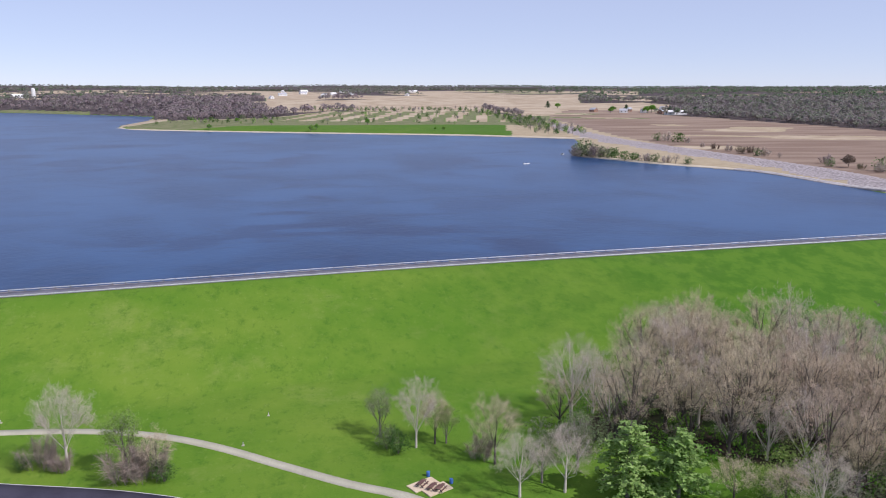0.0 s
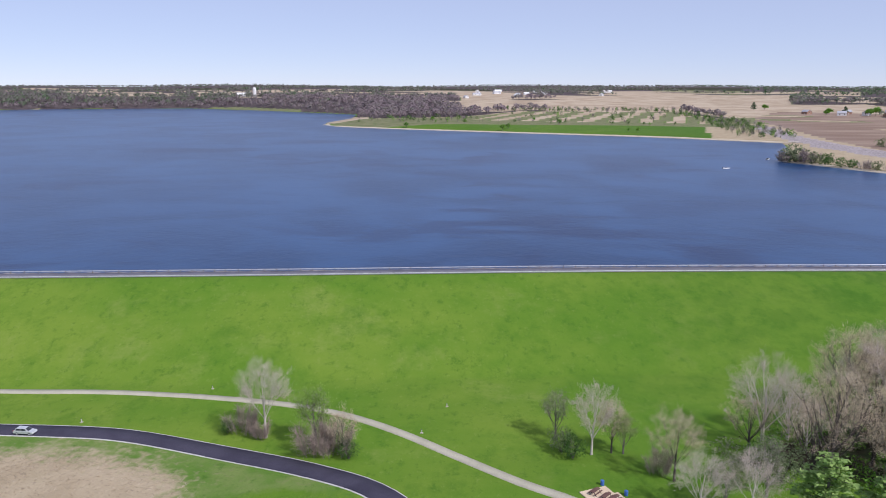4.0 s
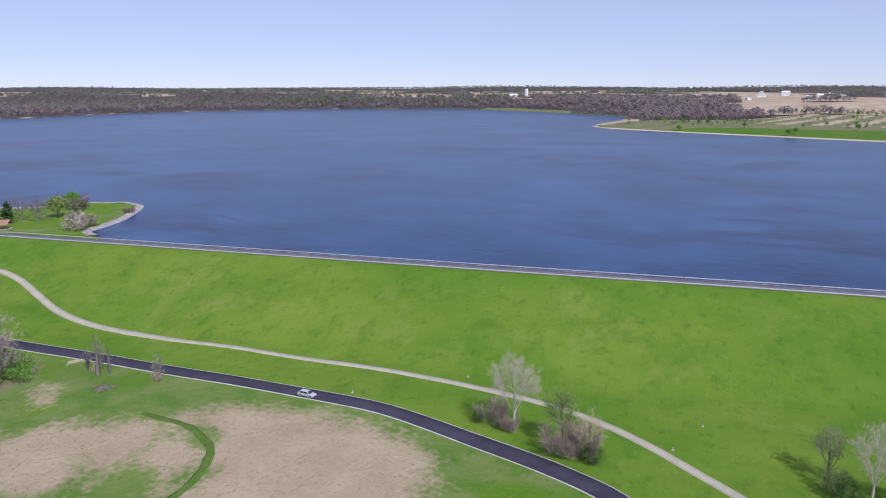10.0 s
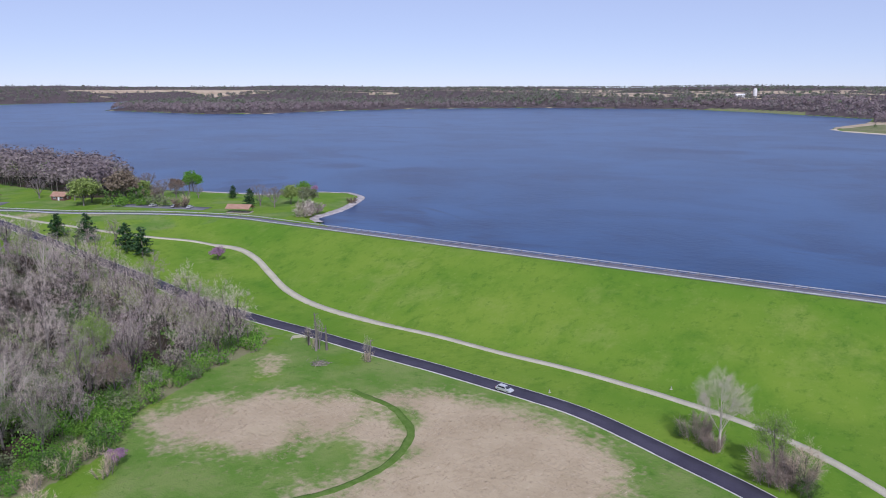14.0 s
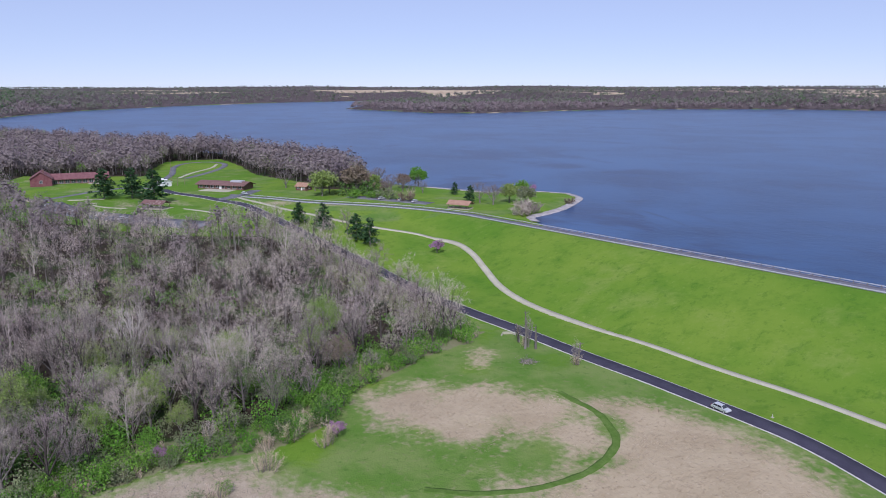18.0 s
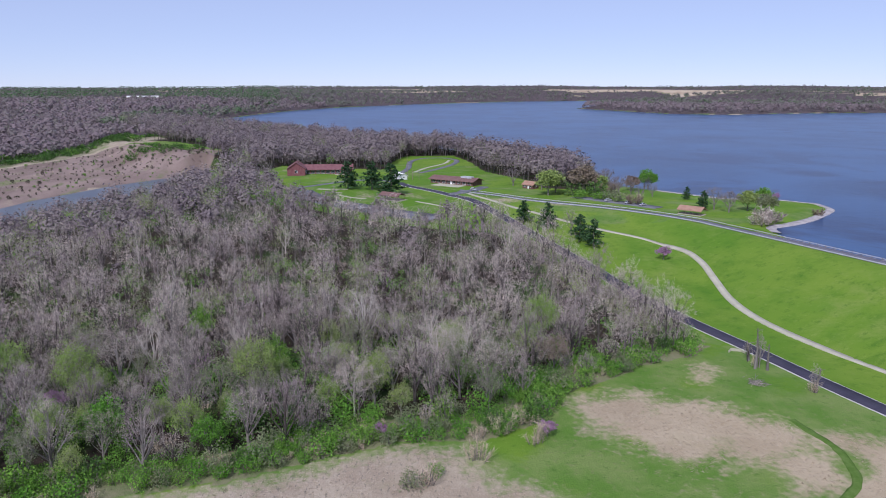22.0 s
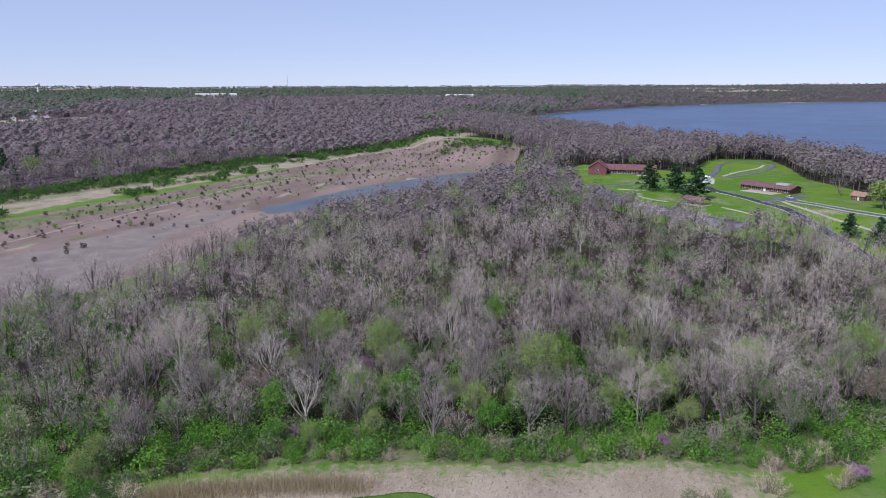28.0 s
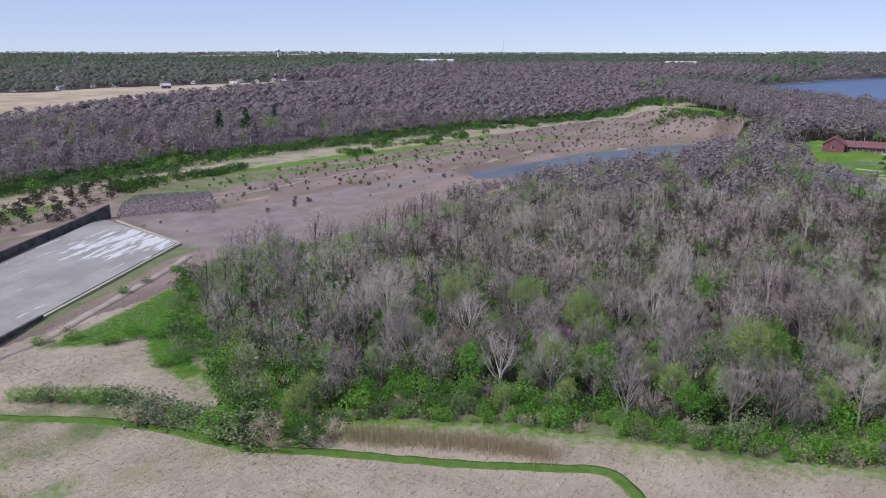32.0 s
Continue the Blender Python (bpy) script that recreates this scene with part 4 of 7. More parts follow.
def make_shrub(seed, h, spread, material, leaves=640, size=0.235, twigs=9):
    rng = np.random.default_rng(seed)
    stems = []
    for k in range(twigs):
        az, o = rng.uniform(0, 6.28), spread * rng.uniform(0.2, 0.8)
        stems.append(tube([(0.1 * math.cos(az), 0.1 * math.sin(az), 0), (math.cos(az) * o, math.sin(az) * o, h * rng.uniform(0.5, 0.85))], [0.06, 0.02], 3))
    n = leaves
    d = rng.normal(size=(n, 3))
    d /= np.linalg.norm(d, axis=1)[:, None]
    lump = 1 + 0.25 * np.sin(d[:, 0] * 5 + seed) + 0.2 * np.sin(d[:, 1] * 7 + d[:, 2] * 4)
    at = d * (rng.uniform(0.55, 1.0, n) * lump)[:, None] * (spread, spread, h * 0.5) + (0, 0, h * 0.52)
    at[:, 2] = np.maximum(at[:, 2], 0.15)
    return [("stem", join(stems), M_BARK), ("foliage", flakes(at, size, rng), material)]


def make_brush(seed, h, spread, material, count=11, twigs=60, width=0.016, split=False):
    """A leafless thicket: several leaning stems, each with a fan of thin twigs."""
    rng = np.random.default_rng(seed)
    stems, base, tip = [], [], []
    for k in range(count):
        az, o = rng.uniform(0, 6.28), spread * math.sqrt(rng.random())
        foot = np.array([math.cos(az) * o * 0.55, math.sin(az) * o * 0.55, 0])
        head = np.array([math.cos(az) * o, math.sin(az) * o, h * rng.uniform(0.55, 0.95) * (1.05 - 0.35 * o / spread)])
        stems.append(tube([foot, (foot + head) / 2 + rng.normal(0, 0.06 * h, 3), head], [0.05, 0.035, 0.012], 4))
        n = twigs
        f = rng.uniform(0.15, 1.0, n)[:, None]
        b = foot * (1 - f) + head * f
        d = rng.normal(size=(n, 3)) * (0.7, 0.7, 0.4) + (math.cos(az) * 0.3, math.sin(az) * 0.3, 0.6)
        base.append(b)
        tip.append(b + d / np.linalg.norm(d, axis=1)[:, None] * (h * rng.uniform(0.12, 0.3, n))[:, None])
    b, t = np.concatenate(base), np.concatenate(tip)
    t[:, 2] = np.maximum(t[:, 2], 0.1)
    wood = [("stem", st, M_BARK) for st in stems] if split else [("stem", join(stems), M_BARK)]
    return wood + [("crown", blades(b, t, np.full(len(b), width), rng), material)]


class Kind:
    """A kind of plant: built once, then copied; or joined by the hundred into one mesh."""

    def __init__(self, name, parts, label, category, group):
        self.name, self.parts, self.label, self.category, self.group = name, parts, label, category, group
        self.root = None

    def place(self, x, y, s=1.0, turn=0.0, label="", z=None, wide=1.0):
        m = Matrix.LocRotScale((x, y, ground_z(x, y) - 0.1 if z is None else z), Euler((0, 0, turn)), (s * wide, s * wide, s))
        if self.root is None:
            self.root = thing(self.name, self.label, self.category, self.group)
            self.root.matrix_basis = m
            for name, (v, f), mat in self.parts:
                link(name, v, f, mat, self.root)
            ob = self.root
        else:
            ob = copy_thing(self.root, Matrix.LocRotScale(m.translation, m.to_quaternion(), None))
            ob.scale = (s * wide, s * wide, s)
        if label:
            ob["label"] = label
        return ob


def joined(name, kinds, spots, label, category, tint=None):
    """Many plants as stuff: one mesh with a material slot for each kind of surface. Spots: x, y, size, turn, which kind."""
    mats, vs, fs, ms, tn, n = [], [], [], [], [], 0
    z = height(spots[:, 0], spots[:, 1]) - 0.1
    for ki, kind in enumerate(kinds):
        sel = np.where(spots[:, 4].astype(int) == ki)[0]
        if not len(sel):
            continue
        c, s = np.cos(spots[sel, 3]), np.sin(spots[sel, 3])
        for _, (v, f), mat in kind.parts:
            if mat not in mats:
                mats.append(mat)
            sc = spots[sel, 2][:, None]
            px = (v[None, :, 0] * c[:, None] - v[None, :, 1] * s[:, None]) * sc + spots[sel, 0][:, None]
            py = (v[None, :, 0] * s[:, None] + v[None, :, 1] * c[:, None]) * sc + spots[sel, 1][:, None]
            pz = v[None, :, 2] * sc + z[sel][:, None]
            vs.append(np.stack([px, py, pz], -1).reshape(-1, 3))
            fs.append((f[None] + (np.arange(len(sel)) * len(v))[:, None, None] + n).reshape(-1, 3))
            ms.append(np.full(len(sel) * len(f), mats.index(mat)))
            t = np.random.default_rng(ki + 5).random(len(sel)) if tint is None else tint[sel]
            tn.append(np.repeat(t, len(v)))
            n += len(sel) * len(v)
    ob = link(name, np.concatenate(vs), np.concatenate(fs), mats[0])
    for m in mats[1:]:
        ob.data.materials.append(m)
    ob.data.polygons.foreach_set("material_index", np.concatenate(ms).astype(np.int32))
    at = ob.data.attributes.new("tint", "FLOAT", "POINT")
    at.data.foreach_set("value", np.concatenate(tn).astype(np.float32))
    return tagged(ob, label, category, kind="stuff")


def scatter(pts, gap, rng, keep=None):
    """Loose spots inside an outline, about gap metres apart."""
    p = np.asarray(pts, float)
    lo, hi = p.min(0), p.max(0)
    gx, gy = np.meshgrid(np.arange(lo[0], hi[0], gap), np.arange(lo[1], hi[1], gap))
    q = np.stack([gx.ravel(), gy.ravel()], -1) + rng.uniform(-0.48, 0.48, (gx.size, 2)) * gap
    q = q[inside(q[:, 0], q[:, 1], p) > 0]
    if keep is not None:
        q = q[keep(q[:, 0], q[:, 1])]
    return q


BARE = [Kind("bare_tree", make_bare(10 + i, 14 + 1.2 * (i % 3), 4.1 + 0.5 * (i % 4), False, 0.95, bark=M_DARK_BARK if i % 2 else None), "leafless grey-brown tree in the wood", "tree", "trees of the wood") for i in range(6)]
PALE = [Kind("sycamore_tree", make_bare(30 + i, 17, 5.0 + 0.4 * i, True, 1.1), "tall leafless sycamore with white upper limbs", "tree", "pale trees") for i in range(3)]
BUD = [Kind("budding_tree", make_leafy(40 + i, 13 + i, 3.5 + 0.4 * i, M_BUD, 0.22, 5 + i, 0.8), "slender tree in yellow-green bud", "tree", "budding trees") for i in range(3)]
GREEN = [Kind("leafy_tree", make_leafy(50 + i, 10 + i, 3.6, M_LEAF, 0.3, 4, 0.8), "tree in fresh green leaf", "tree", "leafy trees") for i in range(2)]
OLIVE = [Kind("olive_tree", make_leafy(58 + i, 12 + i, 3.8, M_SAGE, 0.22, 2, 1.0), "grey-green tree with its first small leaves", "tree", "grey-green trees") for i in range(2)]
RUST = [Kind("rusty_tree", make_leafy(56, 11, 4.2, M_RUST, 0.22, 3, 1.0), "round tree with rusty brown buds", "tree", "rusty trees")]
PINE = [Kind("pine_tree", make_pine(60 + i, 12.5 + i, 4.5, M_NEEDLE, 0.62, 5), "dark green pine tree", "tree", "pines") for i in range(2)]
SOFT_PINE = [Kind("fir_tree", make_pine(64 + i, 13, 4.6, M_SOFT_NEEDLE, 0.42, 11), "light green fir tree beside the grove", "tree", "firs") for i in range(2)]
SHRUB = [Kind("shrub", make_shrub(70 + i, 3.2 + 0.6 * i, 2.3, M_LEAF), "bright green leafy shrub at the wood's edge", "shrub", "green shrubs") for i in range(3)]
SAGE = [Kind("grey_shrub", make_shrub(75 + i, 3.4, 2.6, M_SAGE), "grey-green shrub at the wood's edge", "shrub", "grey shrubs") for i in range(2)]
BIG_SHRUB = [Kind("large_shrub", make_shrub(170, 7.0, 4.2, M_BUD, 1700, 0.24), "large round yellow-green shrub", "shrub", "large shrubs"),
             Kind("large_shrub", make_shrub(171, 5.6, 3.0, M_SAGE, 1300, 0.2), "large grey-green shrub", "shrub", "large shrubs"),
             Kind("large_shrub", make_shrub(172, 5.4, 2.8, M_HEDGE, 1300, 0.2), "large dark green shrub", "shrub", "large shrubs"),
             Kind("large_shrub", make_shrub(173, 5.4, 3.0, M_LEAF, 1300, 0.2), "large fresh green shrub", "shrub", "large shrubs")]
BRUSH = [Kind("bare_shrub", make_brush(80 + i, 3.4, 2.2, M_TAN_TWIG), "leafless brown shrub among dry grass", "shrub", "bare shrubs") for i in range(2)]
CEDAR = [Kind("cedar_shrub", make_shrub(86 + i, 2.4, 1.15, M_CEDAR, 110, 0.34, 3), "small dark cedar on the dry bank", "shrub", "cedars on the bank") for i in range(2)]
LOW = [Kind("low", make_shrub(76 + i, 3.0, 2.6, M_LEAF, 130, 0.34, 2), "", "", "") for i in range(2)] + [Kind("low", make_shrub(78, 3.0, 2.5, M_SAGE, 150, 0.32, 2), "", "", "")]
TALL = [Kind("low", make_shrub(270 + i, 6.0, 3.0, (M_HEDGE, M_LEAF, M_HEDGE, M_SAGE)[i], 330, 0.34, 3), "", "", "") for i in range(4)]
HEDGE = [Kind("low", make_shrub(176 + i, 3.4, 3.0, M_HEDGE, 84, 0.62, 2), "", "", "") for i in range(2)] + [Kind("low", make_shrub(178, 3.6, 2.8, M_LEAF, 80, 0.6, 2), "", "", "")]


def sprays(at, mid, size, rng):
    """Fans of twigs that lie along the outside of a crown."""
    n = len(at)
    up = at - mid
    up = up / (np.linalg.norm(up, axis=1)[:, None] + 1e-6) + rng.normal(0, 0.3, (n, 3))
    up /= np.linalg.norm(up, axis=1)[:, None]
    a = np.cross(up, rng.normal(size=(n, 3)))
    a /= np.linalg.norm(a, axis=1)[:, None]
    b = np.cross(up, a)
    s = size * rng.uniform(0.6, 1.4, n)[:, None]
    v = np.stack([at - a * s * 0.6, at + b * s * 0.5 - up * s * 0.2, at + a * s * 0.6, at - b * s * 0.5 - up * s * 0.2], 1).reshape(-1, 3)
    i = np.arange(n)[:, None] * 4
    return v, np.concatenate([i + [0, 1, 2], i + [0, 2, 3]])


def lite_bare(seed, h, spread, pale, limbs, seconds, twigs, width, twig):
    rng = np.random.default_rng(seed)
    wood, tw, tips = grow(rng, h, spread, limbs, seconds, twigs, (0.085 if twigs > 4 else 0.06) * h, width, fork=0.25, lite=True, slim=0.85 if twigs > 12 else 0.3)
    if twigs < 12:
        heart = np.array([0, 0, h * 0.5])
        ends = heart + (tips - heart) * rng.uniform(0.72, 0.97, (len(tips), 1))
        tw = sprays(ends, np.array([0, 0, h * 0.42]), 0.07 * h, rng)
    return [("trunk", wood, M_PALE_BARK if pale else M_DARK_BARK if seed % 3 else M_BARK), ("crown", tw, M_PALE_TWIG if pale and twigs > 12 else twig)]


def lite_leafy(seed, h, spread, material, size, limbs=5):
    rng = np.random.default_rng(seed)
    wood, tw, tips = grow(rng, h, spread, limbs, 5, 8, 0.09 * h, 0.035, lite=True)
    return [("trunk", wood, M_BARK), ("crown", tw, M_TWIG), ("foliage", flakes(np.repeat(tips, 2, 0) + rng.normal(0, 0.035 * h, (2 * len(tips), 3)), size * 0.55, rng), material)]


def lite_set(limbs, seconds, twigs, width, size, twig):
    """Plainer trees for the depth of the woods, in the same order as the near ones."""
    return ([Kind("t", lite_bare(210 + i, 14 + 1.2 * (i % 3), 4.2 + 0.5 * (i % 4), False, limbs, seconds, twigs, width, twig), "", "", "") for i in range(6)]
            + [Kind("t", lite_bare(230 + i, 17, 5.2, True, limbs + 1, seconds, twigs, width, twig), "", "", "") for i in range(3)]
            + [Kind("t", lite_leafy(240 + i, 13 + i, 3.6, M_BUD, size, 7), "", "", "") for i in range(3)]
            + [Kind("t", lite_leafy(250 + i, 10 + i, 3.6, M_LEAF, size * 1.3, 6), "", "", "") for i in range(2)]
            + [Kind("t", lite_leafy(258 + i, 12 + i, 3.8, M_SAGE, size * 0.8), "", "", "") for i in range(2)]
            + [Kind("t", lite_leafy(256, 11, 4.2, M_RUST, size), "", "", "")])


MID_TREES = lite_set(8, 5, 19, 0.031, 0.36, M_TWIG)
FAR_TREES = lite_set(5, 6, 3, 0.04, 0.4, M_MAUVE_TWIG)


def make_lone(seed, h, spread, pale, limbs=10, seconds=10, twigs=52, tw=0.014, slim=0.5, fork=0.32):
    """A tree that stands in the open: a wide crown of fine twigs."""
    rng = np.random.default_rng(seed)
    wood, tw, tips = grow(rng, h, spread, limbs, seconds, twigs, 0.07 * h, tw, fork=fork, slim=slim)
    return [("trunk", wood, M_PALE_BARK if pale else M_DARK_BARK), ("crown", tw, M_PALE_TWIG if pale else M_TAN_TWIG)]


LONE = [Kind("sycamore_tree", make_lone(300 + i, 17, 5.4 + 0.5 * i, True, 9, 11, 60, tw=0.015, slim=0.5), "leafless sycamore with white limbs on the grass", "tree", "lone sycamores") for i in range(3)]
GREY_LONE = [Kind("bare_tree", make_lone(310 + i, 15, 5.2, False), "leafless grey tree on the grass", "tree", "lone grey trees") for i in range(2)]
GROVE_TREE = [Kind("bare_tree", make_lone(320 + i, 17, 6.0 + 0.5 * i, False, 9, 10, 50, slim=0.75, fork=0.2, tw=0.0155), "tall leafless tree of the grove below the dam", "tree", "trees of the grove") for i in range(3)] + [
    Kind("sycamore_tree", make_lone(326, 17, 6.2, True, 9, 10, 56, slim=0.6, fork=0.16, tw=0.014), "leafless sycamore in the grove below the dam", "tree", "pale trees of the grove")]
SHORE = [Kind("bare_tree", make_bare(400 + i, 13, 5.0, False, 0.6, 8, 6, 0.035, M_MAUVE_TWIG), "leafless tree near the lake", "tree", "trees near the lake") for i in range(3)]
THICKET = [Kind("thicket", make_brush(184 + i, 8.0, 4.0, M_BROWN_TWIG, 16, 190, 0.02, True), "leafless dark thicket by the footpath", "shrub", "thickets by the footpath") for i in range(2)]
BUSH = [Kind("round_bush", make_brush(190, 8.0, 4.4, M_TWIG, 16, 60, 0.075), "round leafless bush", "shrub", "round bushes"),
        Kind("round_bush", make_brush(191, 8.0, 4.4, M_RUST, 16, 60, 0.085), "round rusty bush", "shrub", "round bushes"),
        Kind("round_bush", make_shrub(192, 8.0, 4.6, M_SAGE, 240, 0.85), "round grey-green bush", "shrub", "round bushes"),
        Kind("round_bush", make_shrub(193, 8.0, 4.6, M_HEDGE, 240, 0.85), "round dark green bush", "shrub", "round bushes")]
ROUND = [Kind("rusty_tree", make_leafy(410, 11, 4.8, M_RUST, 0.55, 5, 0.8), "round tree with rusty brown buds", "tree", "rusty trees"),
         Kind("budding_tree", make_leafy(411, 12, 4.6, M_BUD, 0.55, 4, 0.8), "broad tree in yellow-green bud", "tree", "budding trees"),
         Kind("olive_tree", make_leafy(412, 12, 4.6, M_SAGE, 0.5, 4, 0.8), "round grey-green tree", "tree", "grey-green trees"),
         Kind("leafy_tree", make_leafy(413, 11, 4.4, M_LEAF, 0.5, 5, 0.8), "broad tree in fresh green leaf", "tree", "leafy trees")]
REDBUD = Kind("redbud_tree", make_leafy(90, 5.2, 2.6, M_BLOSSOM, 0.24, 5, 0.6, limbs=7), "small redbud tree in pink blossom", "tree", "redbuds")


def plant_wood():
    rng = np.random.default_rng(101)
    kinds = BARE + PALE + BUD + GREEN + OLIVE + RUST
    weights = np.array([5, 5, 5, 5, 5, 5, 0.35, 0.35, 0.35, 2.9, 2.9, 2.9, 1.3, 1.3, 2.6, 2.6, 1.0])
    q = np.vstack([scatter(FOREST, 7.3, rng), scatter(BACK_WOOD, 6.8, rng), scatter(NECK, 8.6, rng), scatter(GROVE, 8.3, rng)])
    q = q[(inside(q[:, 0], q[:, 1], GROVE) < 0) | (q[:, 0] > 25)]
    rim = inside(q[:, 0], q[:, 1], FOREST)
    q = q[~((rim > 0) & (rim < 7) & (q[:, 1] < 60) & (q[:, 0] > -200) & (rng.random(len(q)) < 0.8))]
    n = len(q)
    which = rng.choice(len(kinds), n, p=weights / weights.sum())
    grove = inside(q[:, 0], q[:, 1], GROVE) > 0
    which = np.where(grove & (which > 8), rng.integers(0, 6, n), which)
    which = np.where(grove & (rng.random(n) < 0.2), 6 + rng.integers(0, 3, n), which)
    hill = (inside(q[:, 0], q[:, 1], BACK_WOOD) > 0) | (inside(q[:, 0], q[:, 1], NECK) > 0)
    which = np.where(hill & (which > 8) & (rng.random(n) < 0.7), rng.integers(0, 6, n), which)
    deep = (np.hypot(q[:, 0], q[:, 1]) > 230) & (which > 8) & (which < 12)
    which = np.where(deep & (rng.random(n) < 0.45), 14 + rng.integers(0, 2, n), which)
    size = rng.uniform(0.62, 1.25, n)
    turn = rng.uniform(0, 6.28, n)
    edge = inside(q[:, 0], q[:, 1], FOREST)
    size *= np.where(grove, 1.2, np.where((edge > 0) & ((q[:, 0] > -205) | (q[:, 1] < 60)), 0.72 + 0.28 * np.clip(edge / 14, 0, 1), 1.0))
    size *= np.where(hill, 1.15, 1.0)
    reach = np.minimum(np.hypot(q[:, 0] + 140, (q[:, 1] + 10) * 0.8), np.hypot(q[:, 0] - 50, q[:, 1] - 140) * 1.3)
    near = np.argsort(reach)[:290]
    mask = np.zeros(n, bool)
    mask[near] = True
    for i in near:
        if grove[i]:
            GROVE_TREE[3 if which[i] in (6, 7, 8) else which[i] % 3].place(q[i, 0], q[i, 1], size[i], turn[i])
        else:
            kinds[which[i]].place(q[i, 0], q[i, 1], size[i], turn[i])
    spots = np.column_stack([q, size, turn, which])
    back = np.hypot(q[:, 0], q[:, 1]) + rng.normal(0, 22, n) > 345
    joined("wood", MID_TREES, spots[~mask & ~back], "leafless wood with trees coming into bud", "trees")
    joined("back_wood", FAR_TREES, spots[~mask & back], "leafless wood between the meadow, river and lake", "trees")
    verge = scatter(ROADSIDE, 4.6, rng)
    joined("roadside_wood", MID_TREES, np.column_stack([verge, rng.uniform(0.45, 0.78, len(verge)), rng.uniform(0, 6.28, len(verge)), rng.integers(0, 6, len(verge))]),
           "dense leafless young wood beside the park road", "trees")
    # low growth under and in front of the trees
    rim = scatter(FOREST, 2.5, rng, lambda x, y: (inside(x, y, FOREST) < 13) & (rng.random(len(x)) < 0.6) & (x > -225) & (y < 104))
    rim = rim[np.argsort(np.hypot(rim[:, 0] + 130, rim[:, 1] + 10))]
    ks = SHRUB + SAGE + BRUSH
    kk = rng.choice(7, len(rim), p=[0.24, 0.2, 0.18, 0.1, 0.08, 0.1, 0.1])
    for i in range(min(260, len(rim))):
        ks[kk[i]].place(rim[i, 0], rim[i, 1], rng.uniform(0.6, 1.15), rng.uniform(0, 6.28))
    rest = rim[260:]
    inner = np.vstack([scatter(FOREST, 4.6, rng, lambda x, y: (rng.random(len(x)) < 0.6) & (wobble(x, y, 45, 61) > -0.55) & (inside(x, y, FOREST) < 60) & (x > -225)),
                       scatter(FOREST, 8.0, rng, lambda x, y: (wobble(x, y, 70, 61) > -0.45) & (inside(x, y, FOREST) > 50) & (x > -290))])
    deep = scatter(GROVE, 4.2, rng, lambda x, y: rng.random(len(x)) < 0.7)
    front = scatter(FOREST, 5.2, rng, lambda x, y: (rng.random(len(x)) < 0.75) & (inside(x, y, FOREST) < 62) & (x > -215) & (y < 60) & (wobble(x, y, 55, 62) > -0.5))
    s = np.vstack([rest, inner, deep])
    joined("tall_undergrowth", TALL, np.column_stack([front, rng.uniform(0.55, 1.25, len(front)), rng.uniform(0, 6.28, len(front)), rng.choice(4, len(front), p=[0.28, 0.42, 0.12, 0.18])]),
           "tall green bushes under the trees of the wood", "shrubs")
    kl = rng.choice(4, len(s), p=[0.36, 0.32, 0.25, 0.07])
    joined("undergrowth", LOW + BRUSH[:1], np.column_stack([s, rng.uniform(0.5, 1.3, len(s)), rng.uniform(0, 6.28, len(s)), kl]),
           "green and brown undergrowth of the wood", "shrubs")


plant_wood()


def far_crown(rng, n, h, w):
    """A distant tree: a short trunk below sprays that close a rounded, uneven crown."""
    k = (np.arange(n) + 0.5) / n
    z = -0.25 + 1.25 * k
    az = np.arange(n) * 2.39996 + rng.uniform(0, 6.28)
    o = np.sqrt(np.maximum(1 - z * z, 0))
    d = np.stack([o * np.cos(az), o * np.sin(az), z], -1) * rng.uniform(0.75, 1.1, n)[:, None]
    at = d * (w, w, h * 0.4) + (0, 0, h * 0.58)
    foot, tip = np.array([(0, 0, 0), (0.3, 0, 0)], float), np.array([(0, 0, h * 0.6), (0.2, 0.2, h * 0.6)])
    return join([sprays(at, np.array([0, 0, h * 0.45]), w * 0.78, rng), blades(foot, tip, np.array([0.25, 0.25]), rng)])


